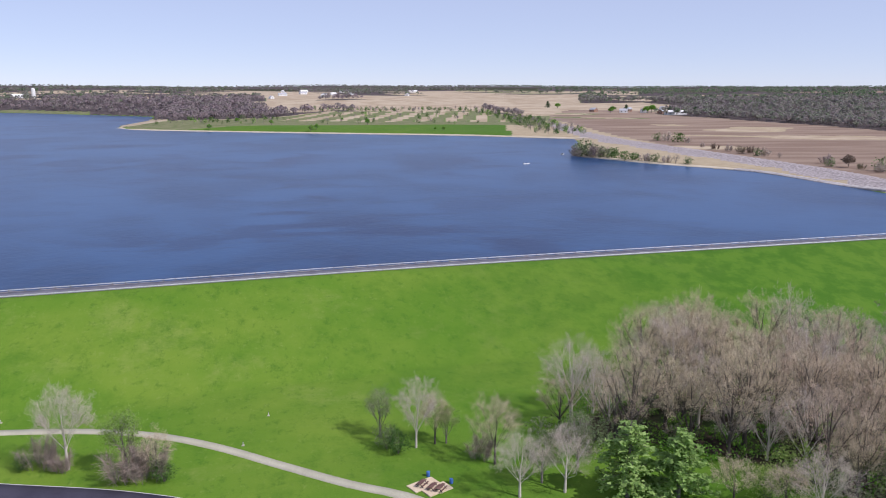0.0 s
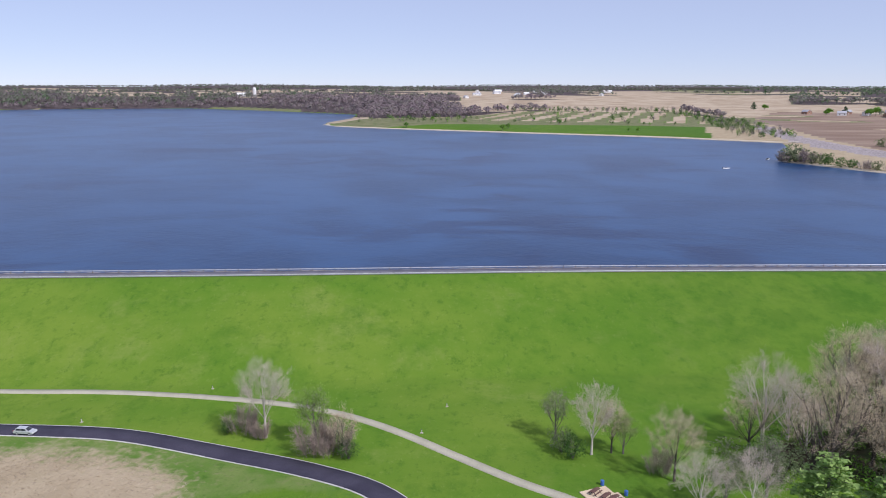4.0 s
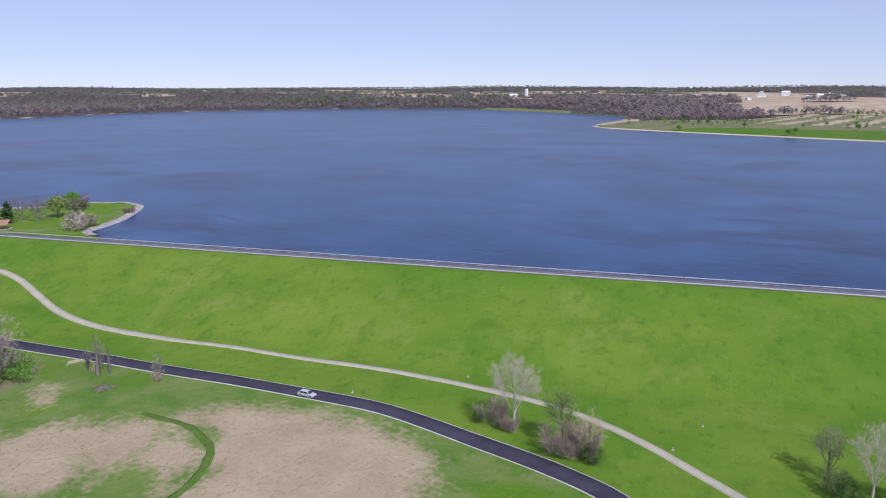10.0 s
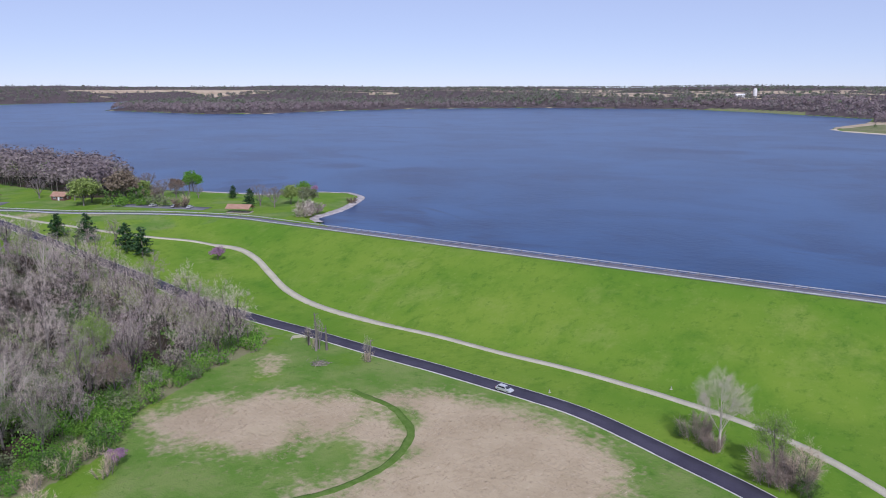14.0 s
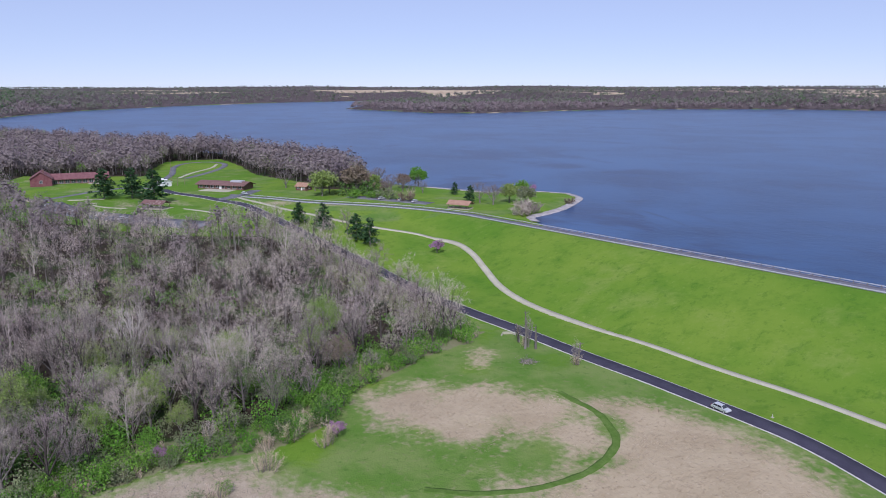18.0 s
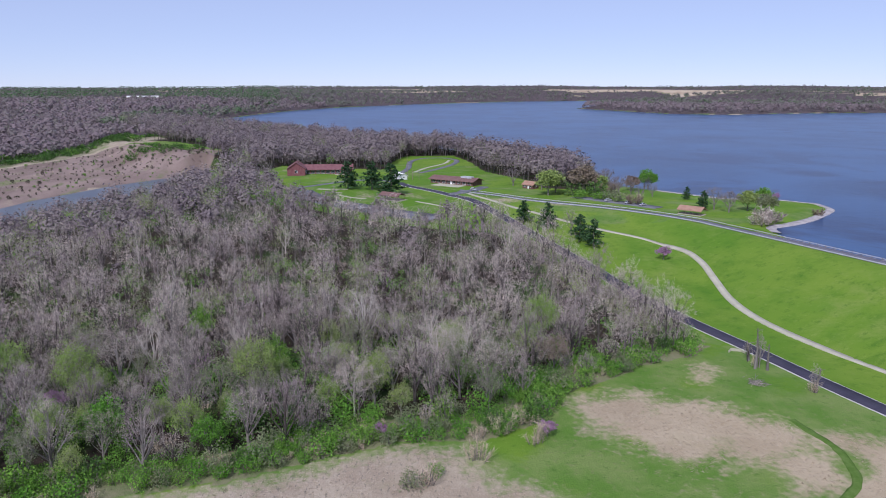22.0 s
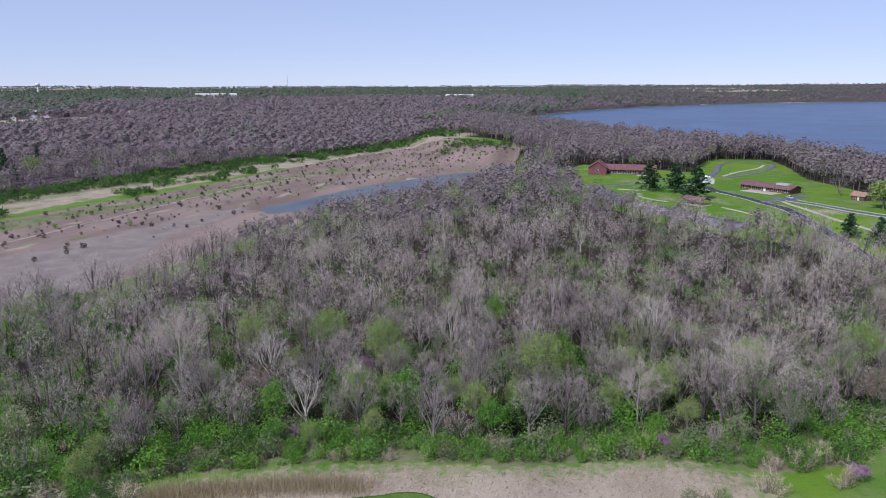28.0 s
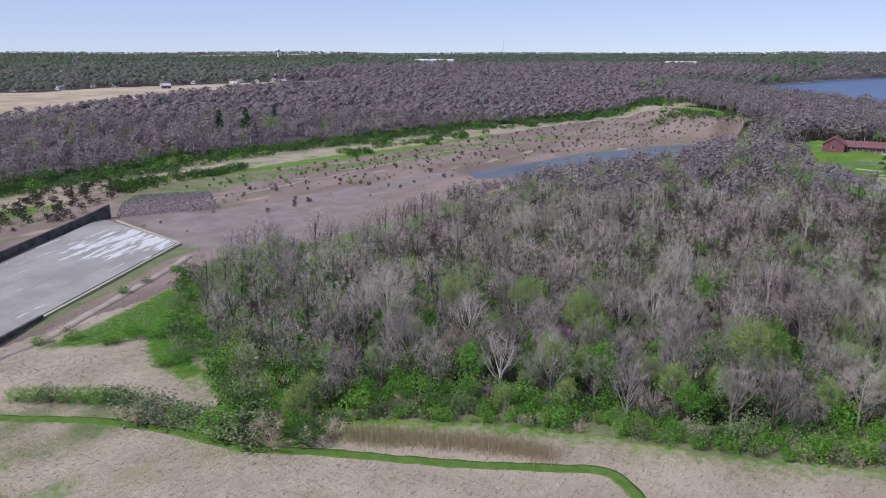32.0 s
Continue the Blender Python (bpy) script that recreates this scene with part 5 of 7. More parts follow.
def plant_far():
    rng = np.random.default_rng(202)
    kinds = [Kind("far", [("crown", far_crown(np.random.default_rng(k), 9, 12, 4.8), M_WOOD_FAR)], "", "", "") for k in range(5)]
    spots = []
    for r0, r1, gap, size in ((380, 800, 11, 1.0), (800, 1500, 14.5, 1.05), (1500, 2500, 25, 1.3), (2500, 3600, 44, 1.35), (3600, 4900, 52, 0.95)):
        n = int((math.radians(196) / 2) * (r1 * r1 - r0 * r0) / gap ** 2 * 2)
        r = np.sqrt(rng.uniform(r0 * r0, r1 * r1, n))
        a = np.radians(rng.uniform(-36, 160, n))
        x, y = -r * np.sin(a), r * np.cos(a)
        ok = wooded(x, y)
        x, y = x[ok], y[ok]
        s = size * rng.uniform(0.6, 1.15, len(x))
        spots.append(np.column_stack([x, y, s, rng.uniform(0, 6.28, len(x)), rng.integers(0, 5, len(x))]))
    spots = np.vstack(spots)
    x, y = spots[:, 0], spots[:, 1]
    az, r = np.degrees(np.arctan2(-x, y)), np.hypot(x, y)
    green = rng.normal(0.12, 0.14, len(spots)) + 0.45 * (wobble(x, y, 260, 71) > 0.9) + (0.55 + 0.3 * wobble(x, y, 160, 72)) * ((az > 95) & (inside(x, y, WEST_WOODS) < 0)) + 0.5 * (r > 2300) + 0.35 * (x > 300)
    near = (r < 830) & (x > -700)
    joined("distant_woods", kinds, spots[~near], "brown leafless woods on the far shores", "trees", np.clip(green, 0, 1)[~near])
    p = spots[near]
    p = p[rng.random(len(p)) < 0.66]
    p[:, 2] *= rng.uniform(0.8, 1.35, len(p))
    p[:, 4] = rng.choice(17, len(p), p=np.array([5] * 6 + [0.4] * 3 + [0.8] * 3 + [0.5] * 2 + [1.2] * 2 + [0.5]) / 37.5)
    joined("river_woods", FAR_TREES, p, "leafless woods beyond the river", "trees")
    # the green thicket along the front of those woods
    strip = [(-150, -400), (-262, -378), (-331, -360), (-448, -340), (-554, -328), (-716, -310), (-846, -270), (-960, -215), (-1000, -250), (-960, -300),
             (-838, -330), (-744, -360), (-640, -400), (-520, -430), (-430, -450), (-330, -460), (-240, -450), (-160, -470)]
    t = scatter(strip, 4.8, rng, lambda x, y: (wobble(x, y, 60, 66) + 1.1 * (inside(x, y, WEST_WOODS) > -20) > 0.3) & (inside(x, y, WEST_WOODS) < 22) | (x > -385) & (y < -402) & (inside(x, y, WEST_WOODS) < 34))
    t = np.vstack([t, scatter([(-745, -172), (-800, -142), (-846, -178), (-820, -225), (-745, -215)], 8, rng), scatter([(-262, -352), (-300, -364), (-360, -364), (-368, -380), (-300, -384), (-262, -376)], 4.2, rng), scatter([(-480, -352), (-560, -336), (-564, -346), (-484, -362)], 5, rng)])
    joined("thicket", HEDGE, np.column_stack([t, rng.uniform(0.5, 1.3, len(t)) * (1 + 0.45 * wobble(t[:, 0], t[:, 1], 34, 67)), rng.uniform(0, 6.28, len(t)), rng.choice(3, len(t), p=[0.45, 0.42, 0.13])]),
           "dense green thicket along the far woods", "shrubs")


plant_far()

# ---- things ----
def part(name, bm, material, parent, label=""):
    """Link a bmesh as one mesh object under a thing or a part."""
    me = bpy.data.meshes.new(name)
    bm.to_mesh(me)
    bm.free()
    me.materials.append(material)
    ob = new(name, me)
    ob.parent = parent
    return tagged(ob, label)


def box(x0, x1, y0, y1, z0, z1, bevel=0.0, bm=None):
    bm = bm or bmesh.new()
    v = [bm.verts.new((x, y, z)) for z in (z0, z1) for x, y in ((x0, y0), (x1, y0), (x1, y1), (x0, y1))]
    for f in ((3, 2, 1, 0), (4, 5, 6, 7), (0, 1, 5, 4), (1, 2, 6, 5), (2, 3, 7, 6), (3, 0, 4, 7)):
        bm.faces.new([v[i] for i in f])
    if bevel:
        bmesh.ops.bevel(bm, geom=bm.edges[:], offset=bevel, segments=2, affect="EDGES")
    return bm


def prism(profile, y0, y1, bm=None):
    """A profile in x and z, drawn out along y."""
    bm = bm or bmesh.new()
    a = [bm.verts.new((x, y0, z)) for x, z in profile]
    b = [bm.verts.new((x, y1, z)) for x, z in profile]
    n = len(profile)
    bm.faces.new(a)
    bm.faces.new(b[::-1])
    for i in range(n):
        bm.faces.new((a[i], b[i], b[(i + 1) % n], a[(i + 1) % n]))
    bmesh.ops.recalc_face_normals(bm, faces=bm.faces)
    return bm


def post(radius, h, sides=10, top=None, at=(0, 0, 0)):
    bm = bmesh.new()
    bmesh.ops.create_cone(bm, cap_ends=True, segments=sides, radius1=radius, radius2=radius if top is None else top, depth=h,
                          matrix=Matrix.Translation((at[0], at[1], at[2] + h / 2)))
    return bm


def stand(x, y, turn=0.0, lift=0.0):
    return pose(x, y, ground_z(x, y) + lift, 0, 0, turn)


def roof_gable(w, d, eave, ridge, over, thick=0.22):
    """Two slopes with thickness over a body w wide in x and d deep in y; the ridge runs along x."""
    s = (ridge - eave) / (d / 2)
    e = d / 2 + over
    pr = [(-e, eave - over * s), (0, ridge), (e, eave - over * s), (e, eave - over * s + thick), (0, ridge + thick), (-e, eave - over * s + thick)]
    bm = prism(pr, -w / 2 - over, w / 2 + over)
    bmesh.ops.rotate(bm, verts=bm.verts, cent=(0, 0, 0), matrix=Matrix.Rotation(radians(90), 3, "Z"))
    return bm


def body_gable(w, d, eave, ridge):
    bm = prism([(-d / 2, -1.0), (d / 2, -1.0), (d / 2, eave), (0, ridge), (-d / 2, eave)], -w / 2, w / 2)
    bmesh.ops.rotate(bm, verts=bm.verts, cent=(0, 0, 0), matrix=Matrix.Rotation(radians(90), 3, "Z"))
    return bm


def window(parent, x, y, z, w, h, along_x=True, material=None):
    """A window set on a wall: frame, sill and pane."""
    t = 0.08
    bm = bmesh.new()
    for a0, a1, z0, z1 in ((-w / 2, w / 2, h - t, h), (-w / 2, w / 2, 0, t), (-w / 2, -w / 2 + t, t, h - t), (w / 2 - t, w / 2, t, h - t), (-t / 2, t / 2, t, h - t)):
        if along_x:
            box(a0, a1, -0.06, 0.06, z0, z1, 0, bm)
        else:
            box(-0.06, 0.06, a0, a1, z0, z1, 0, bm)
    win = part("window", bm, M_WHITE, parent)
    win.location = (x, y, z)
    if along_x:
        pane = box(-w / 2 + t, w / 2 - t, -0.03, 0.03, t, h - t)
    else:
        pane = box(-0.03, 0.03, -w / 2 + t, w / 2 - t, t, h - t)
    part("pane", pane, material or M_GLASS, win)
    return win


def house(name, x, y, turn, w, d, eave, ridge, wall, roof, label, category="house", windows=4, door=True, chimney=False, over=0.6, group=""):
    ob = thing(name, label, category, group, stand(x, y, turn))
    part("wall", body_gable(w, d, eave, ridge), wall, ob)
    rf = part("roof", roof_gable(w, d, eave, ridge, over), roof, ob)
    if chimney:
        part("chimney", box(-0.5, 0.5, -0.4, 0.4, ridge - 1.0, ridge + 1.1, 0.03), M_BROWN_ROOF, rf)
        rf.children[-1].location = (w * 0.2, d * 0.12, 0)
    for i in range(windows):
        wx = -w / 2 + w * (i + 0.5) / windows
        window(ob, wx, -d / 2 - 0.03, eave * 0.38, min(1.6, w / windows * 0.6), eave * 0.42)
        window(ob, wx, d / 2 + 0.03, eave * 0.38, min(1.6, w / windows * 0.6), eave * 0.42)
    window(ob, w / 2 + 0.03, 0, eave * 0.38, min(1.8, d * 0.25), eave * 0.42, False)
    window(ob, -w / 2 - 0.03, 0, eave * 0.38, min(1.8, d * 0.25), eave * 0.42, False)
    if door:
        dr = part("door", box(-0.5, 0.5, -0.07, 0.07, 0, 2.05, 0.01), M_WHITE, ob)
        dr.location = (w * 0.06, -d / 2 - 0.04, 0.05)
    return ob


def shelter(x, y, turn, w, d, eave, ridge, roof, label, slab=1.2):
    """An open picnic shelter: slab, posts, beams and a gabled roof, with tables below."""
    ob = thing("picnic_shelter", label, "shelter", "picnic shelters", stand(x, y, turn, 0.05))
    part("slab", box(-w / 2 - slab, w / 2 + slab, -d / 2 - slab, d / 2 + slab, -0.6, 0.14, 0.03), M_CONCRETE, ob, "pale concrete slab")
    part("roof", roof_gable(w, d, eave, ridge, 0.7), roof, ob)
    for i in range(4):
        for s in (-1, 1):
            p = part("post", box(-0.11, 0.11, -0.11, 0.11, 0.14, eave, 0.015), M_POST, ob)
            p.location = (-w / 2 + 0.2 + (w - 0.4) * i / 3, s * (d / 2 - 0.2), 0)
    for s in (-1, 1):
        part("beam", box(-w / 2, w / 2, s * (d / 2 - 0.2) - 0.1, s * (d / 2 - 0.2) + 0.1, eave - 0.02, eave + 0.24, 0.015), M_POST, ob)
    return ob


TABLE = {}


def picnic_table(x, y, turn, lift=0.0):
    if TABLE:
        return copy_thing(TABLE["first"], stand(x, y, turn, lift))
    ob = thing("picnic_table", "dark brown picnic table with fixed benches", "table", "picnic tables", stand(x, y, turn, lift))
    part("tabletop", box(-1.2, 1.2, -0.38, 0.38, 0.7, 0.77, 0.012), M_SIDING, ob)
    for s in (-1, 1):
        part("bench", box(-1.2, 1.2, s * 0.7 - 0.14, s * 0.7 + 0.14, 0.42, 0.48, 0.012), M_SIDING, ob)
        bm = prism([(-0.8, 0), (-0.68, 0), (-0.06, 0.62), (0.06, 0.62), (0.68, 0), (0.8, 0), (0.16, 0.7), (-0.16, 0.7)], -0.05, 0.05)
        bmesh.ops.rotate(bm, verts=bm.verts, cent=(0, 0, 0), matrix=Matrix.Rotation(radians(90), 3, "Z"))
        leg = part("leg_frame", bm, M_DARK, ob)
        leg.location = (s * 0.85, 0, 0)
    TABLE["first"] = ob
    return ob


# guard rails along the crest
def guard_rail(side, label):
    p = spline(CREST[1:10], 3.8)
    d = np.gradient(p, axis=0)
    d /= np.linalg.norm(d, axis=1)[:, None]
    q = p + np.stack([-d[:, 1], d[:, 0]], -1) * side
    z = height(q[:, 0], q[:, 1])
    ob = thing("guard_rail", label, "guard rail", "guard rails on the dam")
    prof = [(0.0, 0.43), (0.05, 0.47), (0.0, 0.55), (0.0, 0.6), (0.05, 0.68), (0.0, 0.74)]
    k = len(prof)
    nr = np.stack([-d[:, 1], d[:, 0]], -1) * np.sign(side)
    v = np.stack([np.column_stack([q + nr * o, z + h]) for o, h in prof] + [np.column_stack([q - nr * 0.03, z + h]) for o, h in prof[::-1]], 1)
    m, k = v.shape[:2]
    i, j = np.meshgrid(np.arange(m - 1), np.arange(k), indexing="ij")
    jn = (j + 1) % k
    f = np.stack([i * k + j, (i + 1) * k + j, (i + 1) * k + jn, i * k + jn], -1).reshape(-1, 4)
    link("rail", v.reshape(-1, 3), f, M_STEEL, ob)
    me = None
    for a in range(0, len(q)):
        if me is None:
            po = part("post", box(-0.075, 0.075, -0.09, 0.09, -0.4, 0.72, 0.01), M_POST, ob)
            me = po.data
        else:
            po = new("post", me)
            po.parent = ob
        po.location = (q[a, 0] - nr[a, 0] * 0.13, q[a, 1] - nr[a, 1] * 0.13, z[a])
        po.rotation_euler = (0, 0, math.atan2(d[a, 1], d[a, 0]))
    return ob


guard_rail(3.7, "galvanised guard rail on the grass side of the dam road")
guard_rail(-3.7, "galvanised guard rail on the water side of the dam road")


# buildings and grounds on the hill
vc = house("visitor_building", -533, -37, 0, 17, 12, 4.6, 8.6, M_RED_WALL, M_RED_ROOF, "maroon visitor building with a red gabled roof", "building", 3, True, True)
wing = thing("building_wing", "long maroon wing with a red roof and pale windows", "building", "", stand(-538, -15.5, 90))
part("wall", body_gable(32, 12, 3.8, 6.4), M_RED_WALL, wing)
part("roof", roof_gable(32, 12, 3.8, 6.4, 1.2), M_RED_ROOF, wing)
for wi in range(9):
    window(wing, -14 + wi * 3.4, -6.03, 0.7, 2.6, 2.3)
part("terrace", box(-14, 15, -10.5, -6.05, -1.0, 0.25, 0.03), M_CONCRETE, wing, "pale concrete terrace")
nature = thing("nature_centre", "low dark brown building with a brown shingle roof", "building", "", stand(-492, 68, 48))
part("wall", body_gable(33, 11, 2.9, 4.6), M_SIDING, nature)
part("roof", roof_gable(33, 11, 2.9, 4.6, 1.3), M_BROWN_ROOF, nature)
part("skylight", box(5, 13, -2.0, 2.0, 4.2, 5.2, 0.05), M_PLAIN_GREY, nature, "grey flat skylight box")
for wi in range(8):
    window(nature, -14 + wi * 4, -5.53, 0.7, 2.4, 1.7)
part("door", box(-0.9, 0.9, -5.62, -5.5, 0.02, 2.15, 0.01), M_WHITE, nature)
part("patio", box(-9, 12, -16, -5.6, -1.0, 0.16, 0.03), M_CONCRETE, nature, "pale concrete forecourt")
house("hut", -463, 111, 40, 8, 6, 2.6, 4.4, M_SIDING, M_TAN_ROOF, "small brown hut by the dam road", "hut", 2)
house("shed", -520, 34, 20, 8, 5.5, 2.8, 4.4, M_WHITE, M_WHITE, "small white shed beside the drive", "shed", 1)
shelter(-406, 21.5, 47, 12, 6.5, 2.6, 3.9, M_BROWN_ROOF, "open picnic shelter with a brown roof on a concrete slab")
shelter(-357, 168, 40, 11.5, 6, 2.5, 4.0, M_TAN_ROOF, "open picnic shelter with a tan shingle roof near the lake", 0.4)
ribbon("drive", [(-424, 54), (-432, 64), (-450, 70), (-474, 84)], 7, 0.12, M_OLD_ASPHALT, label="grey drive in front of the brown building", category="road")
ribbon("car_park", [(-352, 38), (-362, 24), (-376, 6), (-398, -12), (-427, -27), (-448, -33)], 15, 0.12, M_OLD_ASPHALT, offset=-3.0, label="grey car park at the edge of the wood", category="car park")
ribbon("loop_drive", [(-448, -33), (-462, -31), (-472, -22), (-484, -8), (-494, 8), (-490, 22), (-470, 32)], 4.2, 0.1, M_OLD_ASPHALT, label="grey drive round the lawn", category="road")
ribbon("upper_drive", [(-512, 28), (-535, 31), (-556, 36), (-590, 44), (-640, 50), (-668, 62), (-672, 80), (-652, 90), (-620, 84), (-585, 68), (-556, 50)], 4.5, 0.12,
       M_OLD_ASPHALT, label="grey loop drive on the hill", category="road")
ribbon("upper_walk", [(-560, 46), (-590, 58), (-622, 76), (-650, 84)], 2.5, 0.12, M_CONCRETE, label="pale concrete walk on the hill", category="path")
ribbon("lawn_walk", [(-412, 8), (-420, -2), (-428, -8)], 1.8, 0.1, M_CONCRETE, label="short concrete walk to the shelter", category="path")
ribbon("lawn_walk", [(-398, 34), (-386, 42), (-372, 50)], 1.8, 0.1, M_CONCRETE, label="short concrete walk over the lawn", category="path")
ribbon("lawn_pad", [(-456, -20), (-453, -12), (-451, -2)], 3.4, 0.1, M_CONCRETE, label="pale pad on the lawn by the car park", category="path")
ribbon("lawn_pad", [(-440, -14), (-434, -6)], 3.0, 0.1, M_CONCRETE, label="small pale pad on the lawn", category="path")
ribbon("spit_car_park", [(-424, 128), (-404, 142), (-390, 152), (-378, 160)], 9, 0.12, M_OLD_ASPHALT, label="grey car park behind the dam", category="car park")


def pole(x, y, h, label):
    ob = thing("utility_pole", label, "pole", "utility poles", stand(x, y, 20))
    part("shaft", post(0.17, h, 8, 0.1), M_POST, ob)
    if h > 9:
        part("crossarm", box(-1.2, 1.2, -0.06, 0.06, h - 0.9, h - 0.75, 0.01), M_POST, ob)
    return ob


pole(-544, 40, 15.5, "tall wooden utility pole by the drive")
pole(-517, 46, 7, "short wooden pole near the drive")
pole(-517, 41.5, 7, "short wooden pole near the drive")


# trees that stand by themselves
def plant(kind, x, y, h, base, turn=0.0, label="", wide=1.0):
    return kind.place(x, y, h / base, turn, label, wide=wide)


plant(LONE[0], -74.8, 139.2, 19.0, 17, 0.4, "tall leafless sycamore by the footpath")
plant(THICKET[0], -80.6, 139.8, 8.2, 8, 0.2, "leafless dark thicket under the sycamore")
plant(THICKET[1], -75.5, 138.4, 5.6, 8, 1.2, "leafless dark thicket under the sycamore")
plant(THICKET[1], -60.6, 134.8, 10.6, 8, 2.0, "leafless dark thicket by the footpath", 0.95)
plant(THICKET[0], -57.0, 134.6, 8.6, 8, 0.6, "leafless dark thicket by the footpath")
plant(BIG_SHRUB[2], -84.0, 139.2, 3.2, 5.4, 0.6, "low dark green shrub under the thicket", 1.2)
plant(GREY_LONE[1], -55.2, 134.8, 11.2, 15, 1.0, "small grey tree by the footpath")
plant(BUD[0], -62.6, 138.2, 13.5, 13, 0.0, "slender tree in bud by the footpath")
plant(BIG_SHRUB[2], -53.8, 134.3, 4.6, 5.4, 0.0, "green leafy shrub by the footpath")
plant(LONE[1], -5.7, 148.6, 16.0, 17, 2.0, "leafless sycamore with a crooked white limb")
plant(OLIVE[1], -13.7, 154.0, 11.5, 13, 0.0, "dark leafy tree beside the sycamore", 0.95)
plant(BIG_SHRUB[2], -9.3, 146.0, 5.4, 5.4, 0.0, "dark green shrub beside the sycamore")
plant(BIG_SHRUB[1], -11.8, 148.4, 5.4, 5.6, 1.0, "grey-green shrub beside the sycamore")
plant(BUD[1], 0.7, 150.7, 9.4, 14, 0.0, "small yellow-green tree beside the sycamore")
plant(GREY_LONE[0], -1.7, 150.4, 12.0, 15, 0.0, "small grey tree beside the sycamore")
plant(GREY_LONE[0], 10.5, 141.3, 15.6, 15, 0.7, "grey leafless tree near the picnic pad")
plant(THICKET[0], 7.6, 143.0, 7.5, 8, 0.0, "leafless brown thicket near the picnic pad", 0.8)
plant(LONE[2], 14.3, 129.0, 13.8, 17, 0.0, "low spreading sycamore near the picnic pad", 1.15)
plant(LONE[1], 23.0, 130.8, 13.6, 17, 2.6, "low spreading sycamore near the grove", 1.2)
plant(OLIVE[0], 19.1, 134.2, 10.5, 12, 0.0, "grey-green tree near the grove")
plant(OLIVE[1], 27.0, 140.0, 12.5, 13, 0.0, "grey-green tree near the grove")
plant(SOFT_PINE[0], 34.4, 129.2, 15.5, 13, 0.0, wide=1.5)
plant(SOFT_PINE[1], 43.8, 128.9, 14.0, 13, 0.0, wide=1.6)
plant(BIG_SHRUB[0], 67.8, 133.0, 8.6, 7, 0.0, "large round yellow-green shrub in the grove", 1.1)
plant(BIG_SHRUB[0], 60.0, 128.0, 6.5, 7, 2.0, "large round yellow-green shrub in the grove", 1.1)
plant(BIG_SHRUB[1], 30.5, 146.5, 7.5, 5.6, 2.0, "large grey-green shrub in the grove", 1.2)
plant(GREY_LONE[1], 53.0, 126.0, 10, 15, 2.0, "low spreading grey tree by the grove", 1.3)
plant(GREY_LONE[0], 76.0, 130.0, 13, 15, 1.0, "spreading grey tree by the grove", 1.2)
plant(LONE[2], 66.5, 121.0, 13.5, 17, 1.7, "low spreading pale tree before the grove", 1.25)
plant(GREY_LONE[0], 60.5, 122.0, 10.5, 15, 2.7, "low spreading tree before the grove", 1.2)
plant(LONE[0], 57.0, 158.0, 19.5, 17, 1.0, "tall white-limbed sycamore in the grove")
plant(REDBUD, -287.1, 124.4, 5.8, 5.2)
plant(PINE[0], -314.3, 97.7, 12.3, 12.5, wide=1.3)
plant(PINE[1], -306.4, 101.3, 12.6, 13.5, 1.0, wide=1.3)
plant(PINE[0], -343.2, 79.3, 11.0, 12.5, 2.0, wide=1.3)
plant(PINE[1], -333.6, 88.4, 12.5, 13.5, wide=1.3)
plant(BARE[4], -322.0, 96.0, 13, 15.2, 0.0, "pale grey tree among the pines")
for px, py, ph, pk in ((-453, -2, 17, 0), (-448, 12, 17.5, 1), (-423, 22, 18.5, 0)):
    plant(PINE[pk], px, py, ph, 12.5 + pk, px, "dark green pine on the lawn", 1.45)
